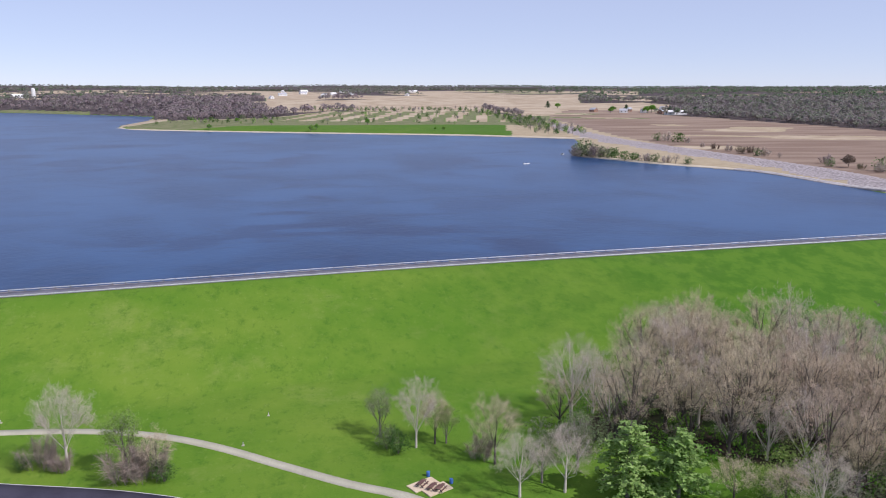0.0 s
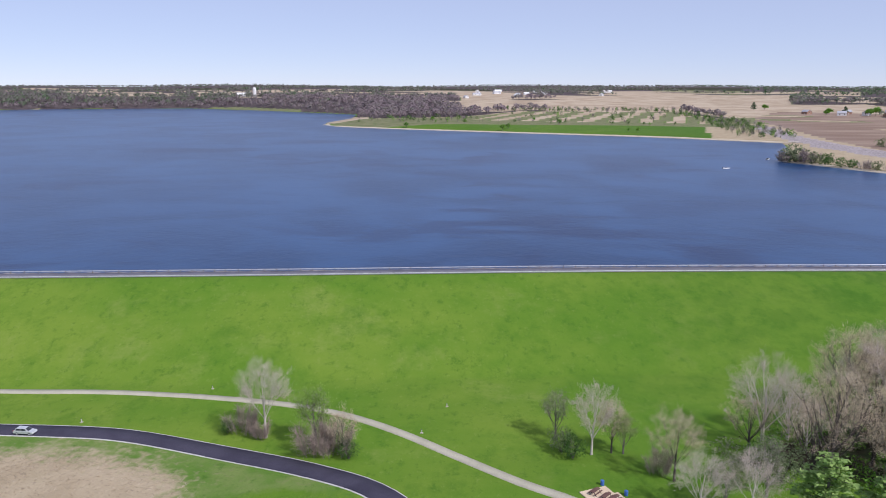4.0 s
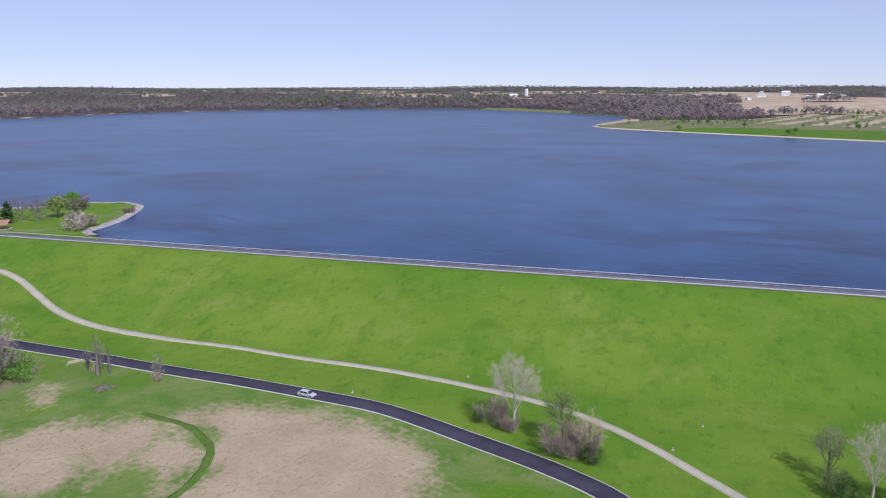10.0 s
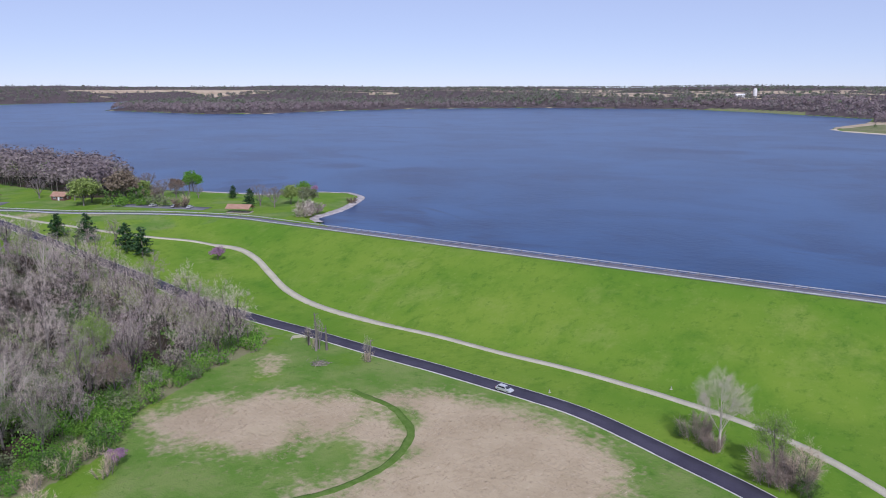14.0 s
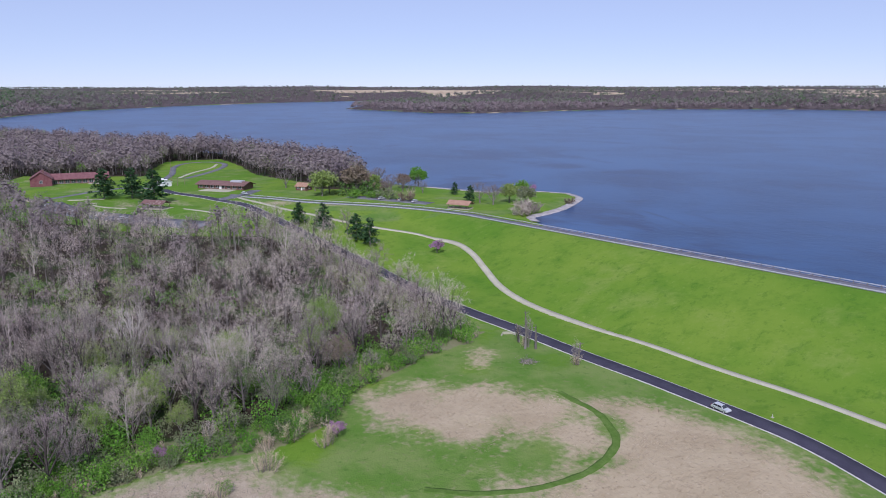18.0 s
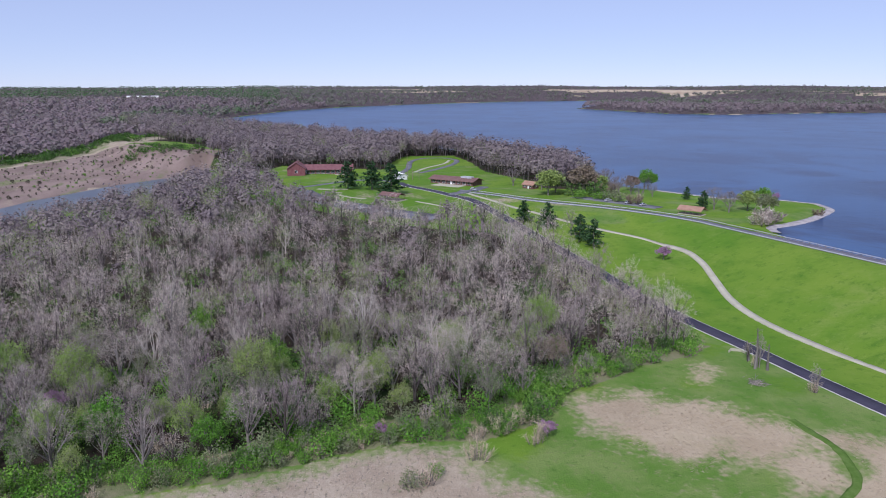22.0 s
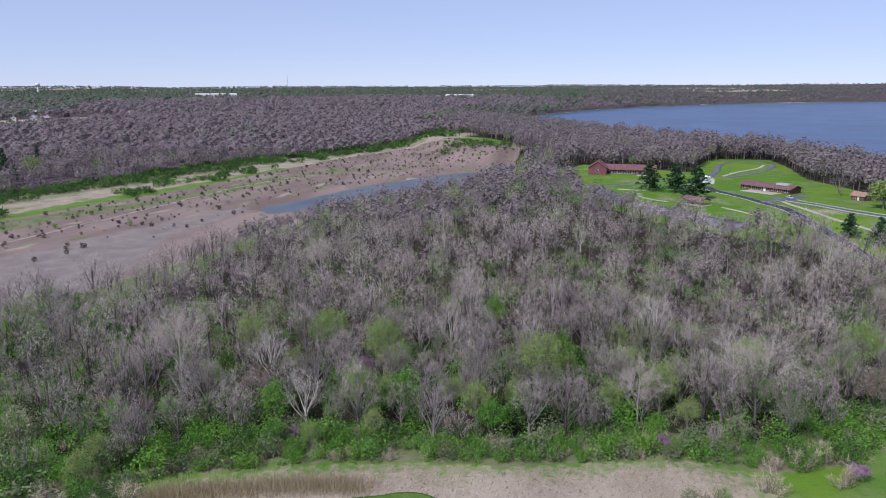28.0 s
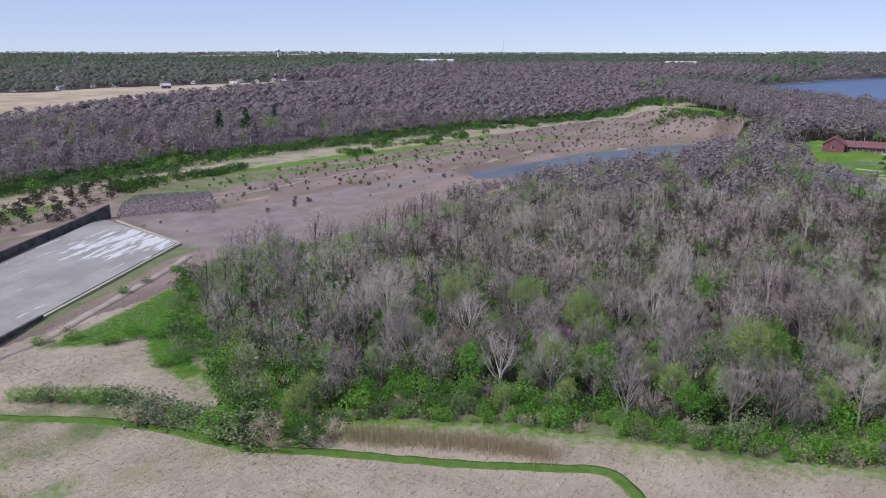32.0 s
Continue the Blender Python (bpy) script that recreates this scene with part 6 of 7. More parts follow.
for px, py, ph, kd, base in (
        (-327.6, 188, 10.5, BUSH[0], 8), (-332, 196, 8.5, BUSH[0], 8), (-364, 201, 10.5, ROUND[1], 12), (-370, 186, 12.9, SHORE[0], 13),
        (-368, 179, 10.5, PINE[0], 12.5), (-360, 189, 12, SHORE[2], 13), (-352, 204, 10.5, ROUND[2], 12), (-386, 222, 8.5, ROUND[3], 11), (-352, 232, 5.0, BUSH[1], 8),
        (-405, 187, 7.8, PINE[0], 12.5), (-452, 183, 12.2, ROUND[3], 11), (-445, 170, 9, ROUND[0], 11), (-418, 150, 12, SHORE[1], 13),
        (-432, 135, 17, ROUND[0], 11), (-431, 114, 15, ROUND[1], 12), (-441, 121, 13, ROUND[2], 12), (-393, 152, 7.6, BUSH[1], 8), (-402, 146, 6.4, BUSH[2], 8), (-408, 142, 6, BUSH[2], 8),
        (-399, 156, 6, BRUSH[1], 3.4), (-477, 103, 13, SHORE[2], 13), (-455, 116, 11, SHORE[0], 13), (-446, 141, 14, SHORE[1], 13), (-436, 152, 10, BUSH[1], 8), (-424, 140, 9, BUSH[3], 8), (-428, 128, 8, BUSH[3], 8),
        (-412, 138, 4.5, SHRUB[0], 3.2), (-420, 131, 4.5, SHRUB[1], 3.8), (-416, 128, 5, SHRUB[0], 3.2), (-375, 197, 10, SHORE[2], 13), (-460, 172, 9, SHORE[2], 13),
        (-440, 160, 11, SHORE[0], 13), (-428, 163, 10, SHORE[1], 13), (-456, 150, 13, SHORE[2], 13), (-466, 160, 12, SHORE[0], 13), (-448, 179, 9, SHORE[1], 13),
        (-478, 165, 12, SHORE[2], 13), (-418, 172, 9, SHORE[0], 13), (-409, 161, 8, SHORE[1], 13), (-462, 148, 12, ROUND[2], 12), (-444, 150, 10, ROUND[1], 12),
        (-344, 60, 9, SHORE[0], 13), (-352, 62, 7, SHORE[1], 13)):
    plant(kd, px, py, ph, base, px * 1.7, "tree beside the car park behind the dam" if ph > 7 else "shrub beside the car park behind the dam", 1.2)
plant(REDBUD, -398, 236, 4.6, 5.2, 1.0, "redbud in pink blossom on the lake shore")
for px, py, ph in ((-136.9, -71.1, 3.6), (-154.1, 4.8, 3.6), (-150, 41, 3.8), (-101, -104, 3.4), (-176, -70, 6), (-196, -40, 6)):
    plant(REDBUD, px, py, ph, 5.2, py, "redbud in pink blossom at the wood's edge")
plant(LONE[0], -156.3, -111.5, 22.5, 17, 0.0, "very tall pale tree above the wood")
plant(LONE[1], -261.1, -120.8, 19, 17, 1.0, "tall pale tree above the wood")
plant(LONE[2], -165.2, -0.6, 16, 17, 3.0, "white-trunked sycamore at the wood's edge")
plant(GROVE_TREE[3], -179.1, 26.6, 19.5, 17, 2.0, "broad pale tree above the wood", 1.15)
plant(GROVE_TREE[3], -183.5, 21.0, 18.0, 17, 4.0, "broad pale tree above the wood", 1.1)
for px, py, ph, kd, base in (
        (-83.7, -160.9, 3.2, SHRUB[0], 3.2), (-87.3, -154.1, 4.0, SHRUB[1], 3.8), (-89.5, -151, 3.6, SHRUB[2], 4.4), (-91.3, -147.8, 3.8, SHRUB[0], 3.2),
        (-94.2, -141.0, 4.4, SHRUB[1], 3.8), (-92.5, -130, 6.4, BRUSH[0], 3.4), (-93.5, -126.5, 5.4, SAGE[0], 3.4), (-96.0, -122.2, 3.8, SHRUB[2], 4.4),
        (-95.9, -110, 6.0, SHRUB[0], 3.2), (-97.5, -105, 6.4, SAGE[1], 3.4), (-99.0, -99.6, 7.0, BRUSH[1], 3.4), (-102.6, -93.9, 5.6, SHRUB[1], 3.8),
        (-105, -91, 5.6, BRUSH[0], 3.4), (-98, -115, 3.6, SHRUB[0], 3.2), (-133.7, 13.0, 5.4, BRUSH[0], 3.4), (-132, 10, 3.6, SAGE[0], 3.4),
        (-135.5, 15, 3.2, SHRUB[2], 4.4), (-141.2, 24.1, 5.6, BRUSH[1], 3.4), (-153.1, 31.6, 6.4, BRUSH[0], 3.4), (-147.5, 38.0, 6.0, BRUSH[1], 3.4),
        (-137.3, -72.6, 4.6, SAGE[0], 3.4), (-107.7, -188.7, 2.4, BRUSH[0], 3.4), (-121.8, -170.3, 3.2, SHRUB[0], 3.2), (-126, -167, 3.0, SHRUB[1], 3.8),
        (-117, -172, 2.8, SHRUB[2], 4.4), (-131.5, -163.8, 3.2, SAGE[1], 3.4), (-116.1, -192, 2.6, BRUSH[1], 3.4), (-117.3, -147.2, 3.4, SHRUB[0], 3.2),
        (-106, -189, 2.6, SHRUB[2], 4.4), (-113, -185, 2.4, SHRUB[0], 3.2), (-115, -173, 2.8, SHRUB[1], 3.8), (-124, -175, 2.6, SHRUB[0], 3.2),
        (-85.5, -157.5, 3.6, SHRUB[2], 4.4), (-92.9, -144.3, 3.6, SHRUB[0], 3.2), (-94.6, -137.5, 3.8, SHRUB[1], 3.8), (-93.6, -133.5, 4.6, SAGE[1], 3.4),
        (-97, -118.5, 4.0, SAGE[0], 3.4), (-113, -149.4, 2.8, SHRUB[1], 3.8), (-120, -151, 3.0, SAGE[0], 3.4), (-205.9, 94.1, 5.5, SHRUB[0], 3.2), (-200, 88, 5.0, SHRUB[1], 3.8),
        (-210, 99, 5.0, SHRUB[2], 4.4), (-172, -214, 2.2, SHRUB[0], 3.2), (-158, -212, 2.0, SAGE[0], 3.4), (-146, -208, 2.4, SHRUB[1], 3.8)):
    if kd in SHRUB and ph > 3:
        kd, base = (BIG_SHRUB[2], 5.4) if kd is SHRUB[1] else (BIG_SHRUB[3], 5.4)
    plant(kd, px, py, ph, base, px * 2.3, "shrub beside the mown track" if py < -90 else "shrub at the meadow's edge", 1.55 if py < -90 else 1.0)
for px, py, ph in ((-475, -516, 20), (-485, -494, 22), (-569, -540, 16), (-480, -478, 12)):
    plant(PINE[0], px, py, ph * 1.2, 12.5, px, "tall dark conifer in the river woods", 0.75)
for px, py, ph in ((-497, -478, 19), (-330, -404, 9), (-360, -440, 10)):
    plant(BUD[0], px, py, ph, 13, px, "yellow-green tree at the edge of the river woods", 1.3)


def bank_plants():
    rng = np.random.default_rng(55)
    q = scatter(BANK, 8.5, rng, lambda x, y: (rng.random(len(x)) < 0.42 + 0.5 * wobble(x, y, 55, 81)) & (inside(x, y, RIVER) < -8) & (inside(x, y, CHUTE) < -4) & (inside(x, y, ROCK) < -3))
    q = q[rng.permutation(len(q))]
    for i in range(min(len(q), 290)):
        kd = CEDAR[i % 2] if rng.random() < 0.6 else (BRUSH[i % 2] if rng.random() < 0.6 else SHRUB[i % 3])
        kd.place(q[i, 0], q[i, 1], rng.uniform(0.35, 1.3) * (0.6 if kd not in CEDAR else 1.0), rng.uniform(0, 6.28))
    scrub = scatter(BANK, 5.5, rng, lambda x, y: (rng.random(len(x)) < 0.3 + 0.4 * wobble(x * 0.5 + y * 0.2, y * 1.5, 24, 82)) & (inside(x, y, RIVER) < -6) & (inside(x, y, CHUTE) < -4)
                    & (inside(x, y, ROCK) < -3) & (inside(x, y, GRAVEL) < -6) & (x < -230))
    joined("bank_scrub", CEDAR + LOW[1:], np.column_stack([scrub, rng.uniform(0.25, 0.8, len(scrub)), rng.uniform(0, 6.28, len(scrub)), rng.choice(4, len(scrub), p=[0.36, 0.34, 0.08, 0.22])]),
           "low dark scrub on the dry river bank", "shrubs")
    # cedars on the slope above the chute
    q = scatter([(-172, -322), (-195, -318), (-228, -336), (-262, -362), (-290, -386), (-283, -402), (-235, -400), (-185, -372)], 6, rng, lambda x, y: rng.random(len(x)) < 0.8)
    for i in range(len(q)):
        (CEDAR[i % 2] if i % 4 else BRUSH[i % 2]).place(q[i, 0], q[i, 1], rng.uniform(0.8, 1.7) if i % 4 else 1.0, rng.uniform(0, 6.28), wide=1.4,
                                                        label="dark cedar on the slope above the spillway")


bank_plants()


# spillway chute
def spillway():
    ob = thing("spillway", "broad concrete spillway chute with white lime stains", "spillway", "", pose(0, 0, 0))
    a, b = np.array([-199.0, -245.5]), np.array([-50.0, -177.5])
    c, d = np.array([-212.5, -313.0]), np.array([-50.0, -224.0])
    nu, nv = 12, 5
    for i in range(nu):
        for j in range(nv):
            bm = bmesh.new()
            pts = []
            for u, v in ((i, j), (i + 1, j), (i + 1, j + 1), (i, j + 1)):
                p = (a + (b - a) * u / nu) * (1 - v / nv) + (c + (d - c) * u / nu) * (v / nv)
                pts.append(p)
            cen = np.mean(pts, 0)
            pts = [cen + (p - cen) * 0.992 for p in pts]
            top = [bm.verts.new((p[0], p[1], 0.38)) for p in pts]
            low = [bm.verts.new((p[0], p[1], -0.3)) for p in pts]
            bm.faces.new(top)
            for k in range(4):
                bm.faces.new((low[k], low[(k + 1) % 4], top[(k + 1) % 4], top[k]))
            bmesh.ops.recalc_face_normals(bm, faces=bm.faces)
            part("concrete_panel", bm, M_CHUTE, ob)

    def wall(p, q, h0, h1, name, label):
        p, q = np.array(p, float), np.array(q, float)
        n = np.array([-(q - p)[1], (q - p)[0]])
        n = n / np.linalg.norm(n) * 0.45
        bm = bmesh.new()
        v = [bm.verts.new((*w, z)) for w, z in ((p - n, -0.5), (q - n, -0.5), (q + n, -0.5), (p + n, -0.5), (p - n, h0), (q - n, h1), (q + n, h1), (p + n, h0))]
        for f in ((0, 3, 2, 1), (4, 5, 6, 7), (0, 1, 5, 4), (1, 2, 6, 5), (2, 3, 7, 6), (3, 0, 4, 7)):
            bm.faces.new([v[k] for k in f])
        bmesh.ops.recalc_face_normals(bm, faces=bm.faces)
        # tall walls take the concrete with shade in its colour; kerb and sill stay plain
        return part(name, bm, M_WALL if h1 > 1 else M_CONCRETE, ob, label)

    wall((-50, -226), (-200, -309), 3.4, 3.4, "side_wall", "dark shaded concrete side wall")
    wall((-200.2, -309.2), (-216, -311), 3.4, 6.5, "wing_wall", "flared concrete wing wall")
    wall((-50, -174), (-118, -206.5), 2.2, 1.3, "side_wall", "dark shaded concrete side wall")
    wall((-118, -206.5), (-199, -243.5), 0.75, 0.75, "kerb", "low concrete kerb of the chute")
    wall((-199.5, -245), (-213, -302), 0.55, 0.55, "sill", "low end sill of the chute")


spillway()


def riprap():
    """Loose dark stones below the chute."""
    rng = np.random.default_rng(31)
    q = scatter(ROCK, 1.25, rng)
    n = len(q)
    d = np.array([(1, 0, 0), (-1, 0, 0), (0, 1, 0), (0, -1, 0), (0, 0, 1), (0, 0, -1)], float)
    f = np.array([(0, 2, 4), (2, 1, 4), (1, 3, 4), (3, 0, 4), (2, 0, 5), (1, 2, 5), (3, 1, 5), (0, 3, 5)])
    a = rng.uniform(0, 6.28, n)
    sc = rng.uniform(0.22, 0.7, (n, 1, 1)) * rng.uniform(0.6, 1.3, (n, 6, 1)) * (1, 1, 0.7)
    v = d[None] * sc
    v = np.stack([v[..., 0] * np.cos(a)[:, None] - v[..., 1] * np.sin(a)[:, None], v[..., 0] * np.sin(a)[:, None] + v[..., 1] * np.cos(a)[:, None], v[..., 2]], -1)
    v += np.column_stack([q, height(q[:, 0], q[:, 1]) + 0.12])[:, None]
    fs = (f[None] + (np.arange(n) * 6)[:, None, None]).reshape(-1, 3)
    tagged(link("riprap", v.reshape(-1, 3), fs, M_ROCKS), "dark purple-grey riprap stones below the spillway", "stones", kind="stuff")


riprap()


# reeds in front of the wood
def reeds():
    rng = np.random.default_rng(77)
    line = spline([(-109, -88), (-114, -78), (-118, -69), (-121, -60), (-123, -50)], 1.0)
    n = 7000
    k = rng.integers(0, len(line), n)
    at = line[k] + rng.normal(0, 1.9, (n, 2))
    b = np.column_stack([at, height(at[:, 0], at[:, 1])])
    t = b + np.column_stack([rng.normal(0, 0.4, (n, 2)), rng.uniform(0.9, 2.5, n)])
    v, f = blades(b, t, np.full(n, 0.035), rng)
    tagged(link("reeds", v, f, M_REED), "stand of dry tan reeds in the meadow", "reeds", kind="stuff")


reeds()


def dry_grass():
    """Flattened tussocks of last year's grass on the tan meadows."""
    rng = np.random.default_rng(78)
    spots = np.vstack([scatter(p, 0.95, rng, lambda x, y: (rng.random(len(x)) < 0.62 + 0.4 * wobble(x, y, 14, 79)) & (np.hypot(x, y) > 92)
                               & (np.abs(line_distance(x, y, spline(TRACK, 4))) > 2.2) & (np.abs(line_distance(x, y, spline(LOOP, 4))) > 2.0) & (inside(x, y, FOREST) < -1))
                       for p in (TAN_BIG, TAN_DISK, TAN_SOUTH, TAN_WEST)])
    n, k = len(spots), 5
    at = np.repeat(spots, k, 0) + rng.normal(0, 0.22, (n * k, 2))
    lay = np.repeat(wobble(spots[:, 0], spots[:, 1], 30, 80) * 2.2 + rng.normal(0, 0.6, n), k) + rng.normal(0, 0.5, n * k)
    b = np.column_stack([at, height(at[:, 0], at[:, 1]) - 0.05])
    ln = rng.uniform(0.35, 0.85, n * k)
    t = b + np.column_stack([np.cos(lay) * ln, np.sin(lay) * ln, ln * rng.uniform(0.25, 0.75, n * k)])
    v, f = blades(b, t, np.full(n * k, 0.045), rng)
    tagged(link("dry_grass", v, f, M_STRAW), "flattened tussocks of pale dry grass on the meadow", "grass", kind="stuff")


dry_grass()


# snags, brush heap and small things by the road
def snag(x, y, h, seed, label):
    rng = np.random.default_rng(seed)
    ob = thing("dead_tree", label, "tree", "dead trees by the road", stand(x, y, rng.uniform(0, 360)))
    bend = rng.normal(0, 0.04 * h, 2)
    pts = [(0, 0, -0.2), (bend[0] * 0.4, bend[1] * 0.4, h * 0.35), (bend[0], bend[1], h * 0.7), (bend[0] * 1.6, bend[1] * 1.6, h)]
    v, f = tube(pts, [0.42, 0.32, 0.22, 0.1], 8)
    link("trunk", v, f, M_BARK, ob)
    for i in range(7):
        z = h * rng.uniform(0.25, 0.95)
        a, ln = rng.uniform(0, 6.28), rng.uniform(0.6, 1.7)
        p = np.array([bend[0] * z / h, bend[1] * z / h, z])
        e = p + np.array([math.cos(a) * ln, math.sin(a) * ln, rng.uniform(0.2, 0.9)])
        v, f = tube([p, (p + e) / 2 + rng.normal(0, 0.08, 3), e], [0.13, 0.08, 0.03], 5)
        link("stub_branch", v, f, M_BARK, ob)
    return ob


snag(-184.5, 108.4, 11, 1, "tall dead tree with broken limbs by the road")
snag(-181.9, 110.0, 7.5, 2, "broken dead trunk by the road")
snag(-183.2, 107.2, 6.0, 5, "broken dead trunk by the road")
snag(-189.5, 108.7, 5.7, 3, "short dead trunk by the road")
snag(-166.1, 113.9, 6.4, 4, "short dead tree by the road")
plant(BARE[0], -184.0, 108.9, 10.5, 14, 0.3, "small leafless tree beside the dead trunks", 0.55)
plant(BARE[1], -188.5, 107.9, 6.5, 15.2, 1.3, "small leafless tree beside the dead trunks", 0.7)
plant(BARE[2], -166.3, 113.5, 8.0, 16.4, 2.3, "small leafless tree by the road", 0.6)
plant(BRUSH[0], -166.8, 113.4, 4.4, 3.4, 0.3, "leafless brush round a dead tree", 0.8)
plant(BRUSH[1], -185.5, 108.0, 4.0, 3.4, 0.3, "leafless brush round the dead trees", 0.8)


def brush_heap(x, y, w, seed):
    rng = np.random.default_rng(seed)
    ob = thing("brush_heap", "heap of cut brown branches on the grass", "brush heap", "", stand(x, y))
    for i in range(60):
        a = rng.uniform(0, 6.28)
        c = np.array([rng.normal(0, w * 0.28), rng.normal(0, w * 0.22), 0])
        c[2] = max(0.1, 0.9 - np.hypot(c[0], c[1]) * 0.35) * rng.random()
        dv = np.array([math.cos(a), math.sin(a), rng.normal(0, 0.25)]) * rng.uniform(0.6, 1.6)
        v, f = tube([c - dv, c + rng.normal(0, 0.1, 3), c + dv], [0.07, 0.06, 0.02], 4)
        link("branch", v, f, M_BARK if i % 3 else M_TWIG, ob)
    return ob


brush_heap(-173.3, 102, 5.0, 9)
hw = thing("culvert_headwall", "pale concrete culvert headwall by the road", "culvert", "", stand(-197.4, 109.2, 70))
part("headwall", box(-1.6, 1.6, -0.2, 0.2, -0.6, 0.75, 0.03), M_CONCRETE, hw)
for sx in (-1, 1):
    wg = part("wing", box(-0.15, 0.15, -1.6, 0, -0.6, 0.55, 0.03), M_CONCRETE, hw)
    wg.location, wg.rotation_euler = (sx * 1.5, -0.15, 0), (0, 0, sx * 0.45)


# the picnic pad
pad = thing("picnic_pad", "stepped pad of pale concrete by the footpath", "pavement", "", stand(-2.4, 131.6, 0, 0.06))
for k, (px, py) in enumerate(((-2.4, 0.6), (-0.2, 2.2), (0.3, -0.8), (2.2, 0.4))):
    pb = part("concrete_panel", box(-1.55, 1.55, -1.55, 1.55, -0.4, 0.1, 0.02), M_PAD, pad)
    pb.location, pb.rotation_euler = (px, py, 0.004 * k), (0, 0, radians(38))
for px, py in ((-4.0, 132.6), (-1.9, 131.4), (-0.4, 131.0)):
    picnic_table(px, py, 62, 0.16)


def bin_at(x, y):
    ob = thing("litter_bin", "blue steel litter barrel beside the pad", "bin", "litter bins", stand(x, y))
    part("barrel", post(0.36, 0.95, 14), M_BLUE, ob)
    lid = part("lid", post(0.38, 0.1, 14, 0.2, (0, 0, 0.95)), M_BLUE, ob)
    return ob


bin_at(-2.9, 136.3)
bin_at(1.6, 133.6)


def marker(x, y):
    ob = thing("marker_post", "short white marker pipe on a concrete block", "post", "marker posts on the grass", stand(x, y))
    part("block", box(-0.3, 0.3, -0.3, 0.3, -0.2, 0.14, 0.03), M_CONCRETE, ob)
    part("pipe", post(0.08, 0.7, 10, None, (0, 0, 0.14)), M_LINE, ob)
    part("cap", post(0.1, 0.1, 10, 0.07, (0, 0, 0.84)), M_DARK, ob)
    return ob


for px, py in ((-40.5, 164.6), (-42.6, 149.8), (23.6, 178.7), (-100.5, 160.8), (-118.5, 135.3)):
    marker(px, py)


# car on the road
def car(x, y, turn, label, group=""):
    ob = thing("car", label, "car", group, stand(x, y, turn, 0.18))
    low = [(-2.3, 0.35), (2.2, 0.3), (2.32, 0.55), (2.2, 0.8), (1.2, 0.98), (-2.2, 1.02), (-2.36, 0.6)]
    bm = prism(low, -0.88, 0.88)
    bmesh.ops.bevel(bm, geom=bm.edges[:], offset=0.07, segments=2, affect="EDGES")
    body = part("body", bm, M_CAR, ob)
    bm = prism([(-2.1, 0.98), (1.25, 0.95), (0.45, 1.5), (-1.55, 1.55)], -0.8, 0.8)
    for v in bm.verts:
        if v.co.z > 1.3:
            v.co.y *= 0.82
    bmesh.ops.bevel(bm, geom=bm.edges[:], offset=0.05, segments=2, affect="EDGES")
    part("cabin", bm, M_CAR, ob)
    for s in (-1, 1):
        for x0, x1 in ((-1.5, -0.6), (-0.5, 0.55)):
            bm = bmesh.new()
            vs = [bm.verts.new((px, s * py, pz)) for px, py, pz in ((x0 - 0.2 * (x0 < -1), 0.802, 1.04), (x1 + 0.2 * (x1 > 0), 0.802, 1.04), (x1 - 0.12 * (x1 > 0), 0.7, 1.42), (x0, 0.7, 1.44))]
            ws = [bm.verts.new((v.co.x, v.co.y + s * 0.012, v.co.z)) for v in vs]
            bm.faces.new(ws)
            for i in range(4):
                bm.faces.new((vs[i], vs[(i + 1) % 4], ws[(i + 1) % 4], ws[i]))
            bmesh.ops.recalc_face_normals(bm, faces=bm.faces)
            part("side_window", bm, M_GLASS, ob)
    for (ax, az), (bx, bz), nm in (((1.2, 1.0), (0.52, 1.46), "windscreen"), ((-2.08, 1.04), (-1.64, 1.5), "rear_window")):
        sg = 0.02 if ax > 0 else -0.02
        bm = bmesh.new()
        vs = [bm.verts.new(p) for p in ((ax + sg, -0.68, az), (ax + sg, 0.68, az), (bx + sg, 0.58, bz), (bx + sg, -0.58, bz), (ax - sg, -0.68, az), (ax - sg, 0.68, az), (bx - sg, 0.58, bz), (bx - sg, -0.58, bz))]
        for f in ((0, 1, 2, 3), (7, 6, 5, 4), (0, 4, 5, 1), (1, 5, 6, 2), (2, 6, 7, 3), (3, 7, 4, 0)):
            bm.faces.new([vs[i] for i in f])
        bmesh.ops.recalc_face_normals(bm, faces=bm.faces)
        part(nm, bm, M_GLASS, ob)
    for wx in (-1.42, 1.42):
        for s in (-1, 1):
            wheel = new("wheel")
            wheel.parent = ob
            wheel.matrix_basis = pose(wx, s * 0.8, 0.33, 90, 0, 0)
            part("tyre", post(0.33, 0.22, 18, None, (0, 0, -0.11)), M_RUBBER, wheel)
            part("rim", post(0.2, 0.25, 12, None, (0, 0, -0.125)), M_STEEL, wheel)
    for s in (-1, 1):
        part("headlight", box(2.12, 2.3, s * 0.62 - 0.18, s * 0.62 + 0.18, 0.62, 0.76, 0.03), M_WHITE, ob)
        part("tail_light", box(-2.36, -2.22, s * 0.7 - 0.12, s * 0.7 + 0.12, 0.72, 0.98, 0.03), M_LAMP_RED, ob)
    return ob


car(-126.4, 127.4, 8, "silver hatchback car on the park road")
for px, py, pa in ((-394, 149, 120), (-386, 154, 125), (-404, 141, 118), (-429, -28, 60), (-377, 5, 130), (-458, 74, 20), (-391, -4, 130), (-409, -18, 135), (-367, 16, 128)):
    car(px, py, pa, "pale car parked in the car park", "parked cars")

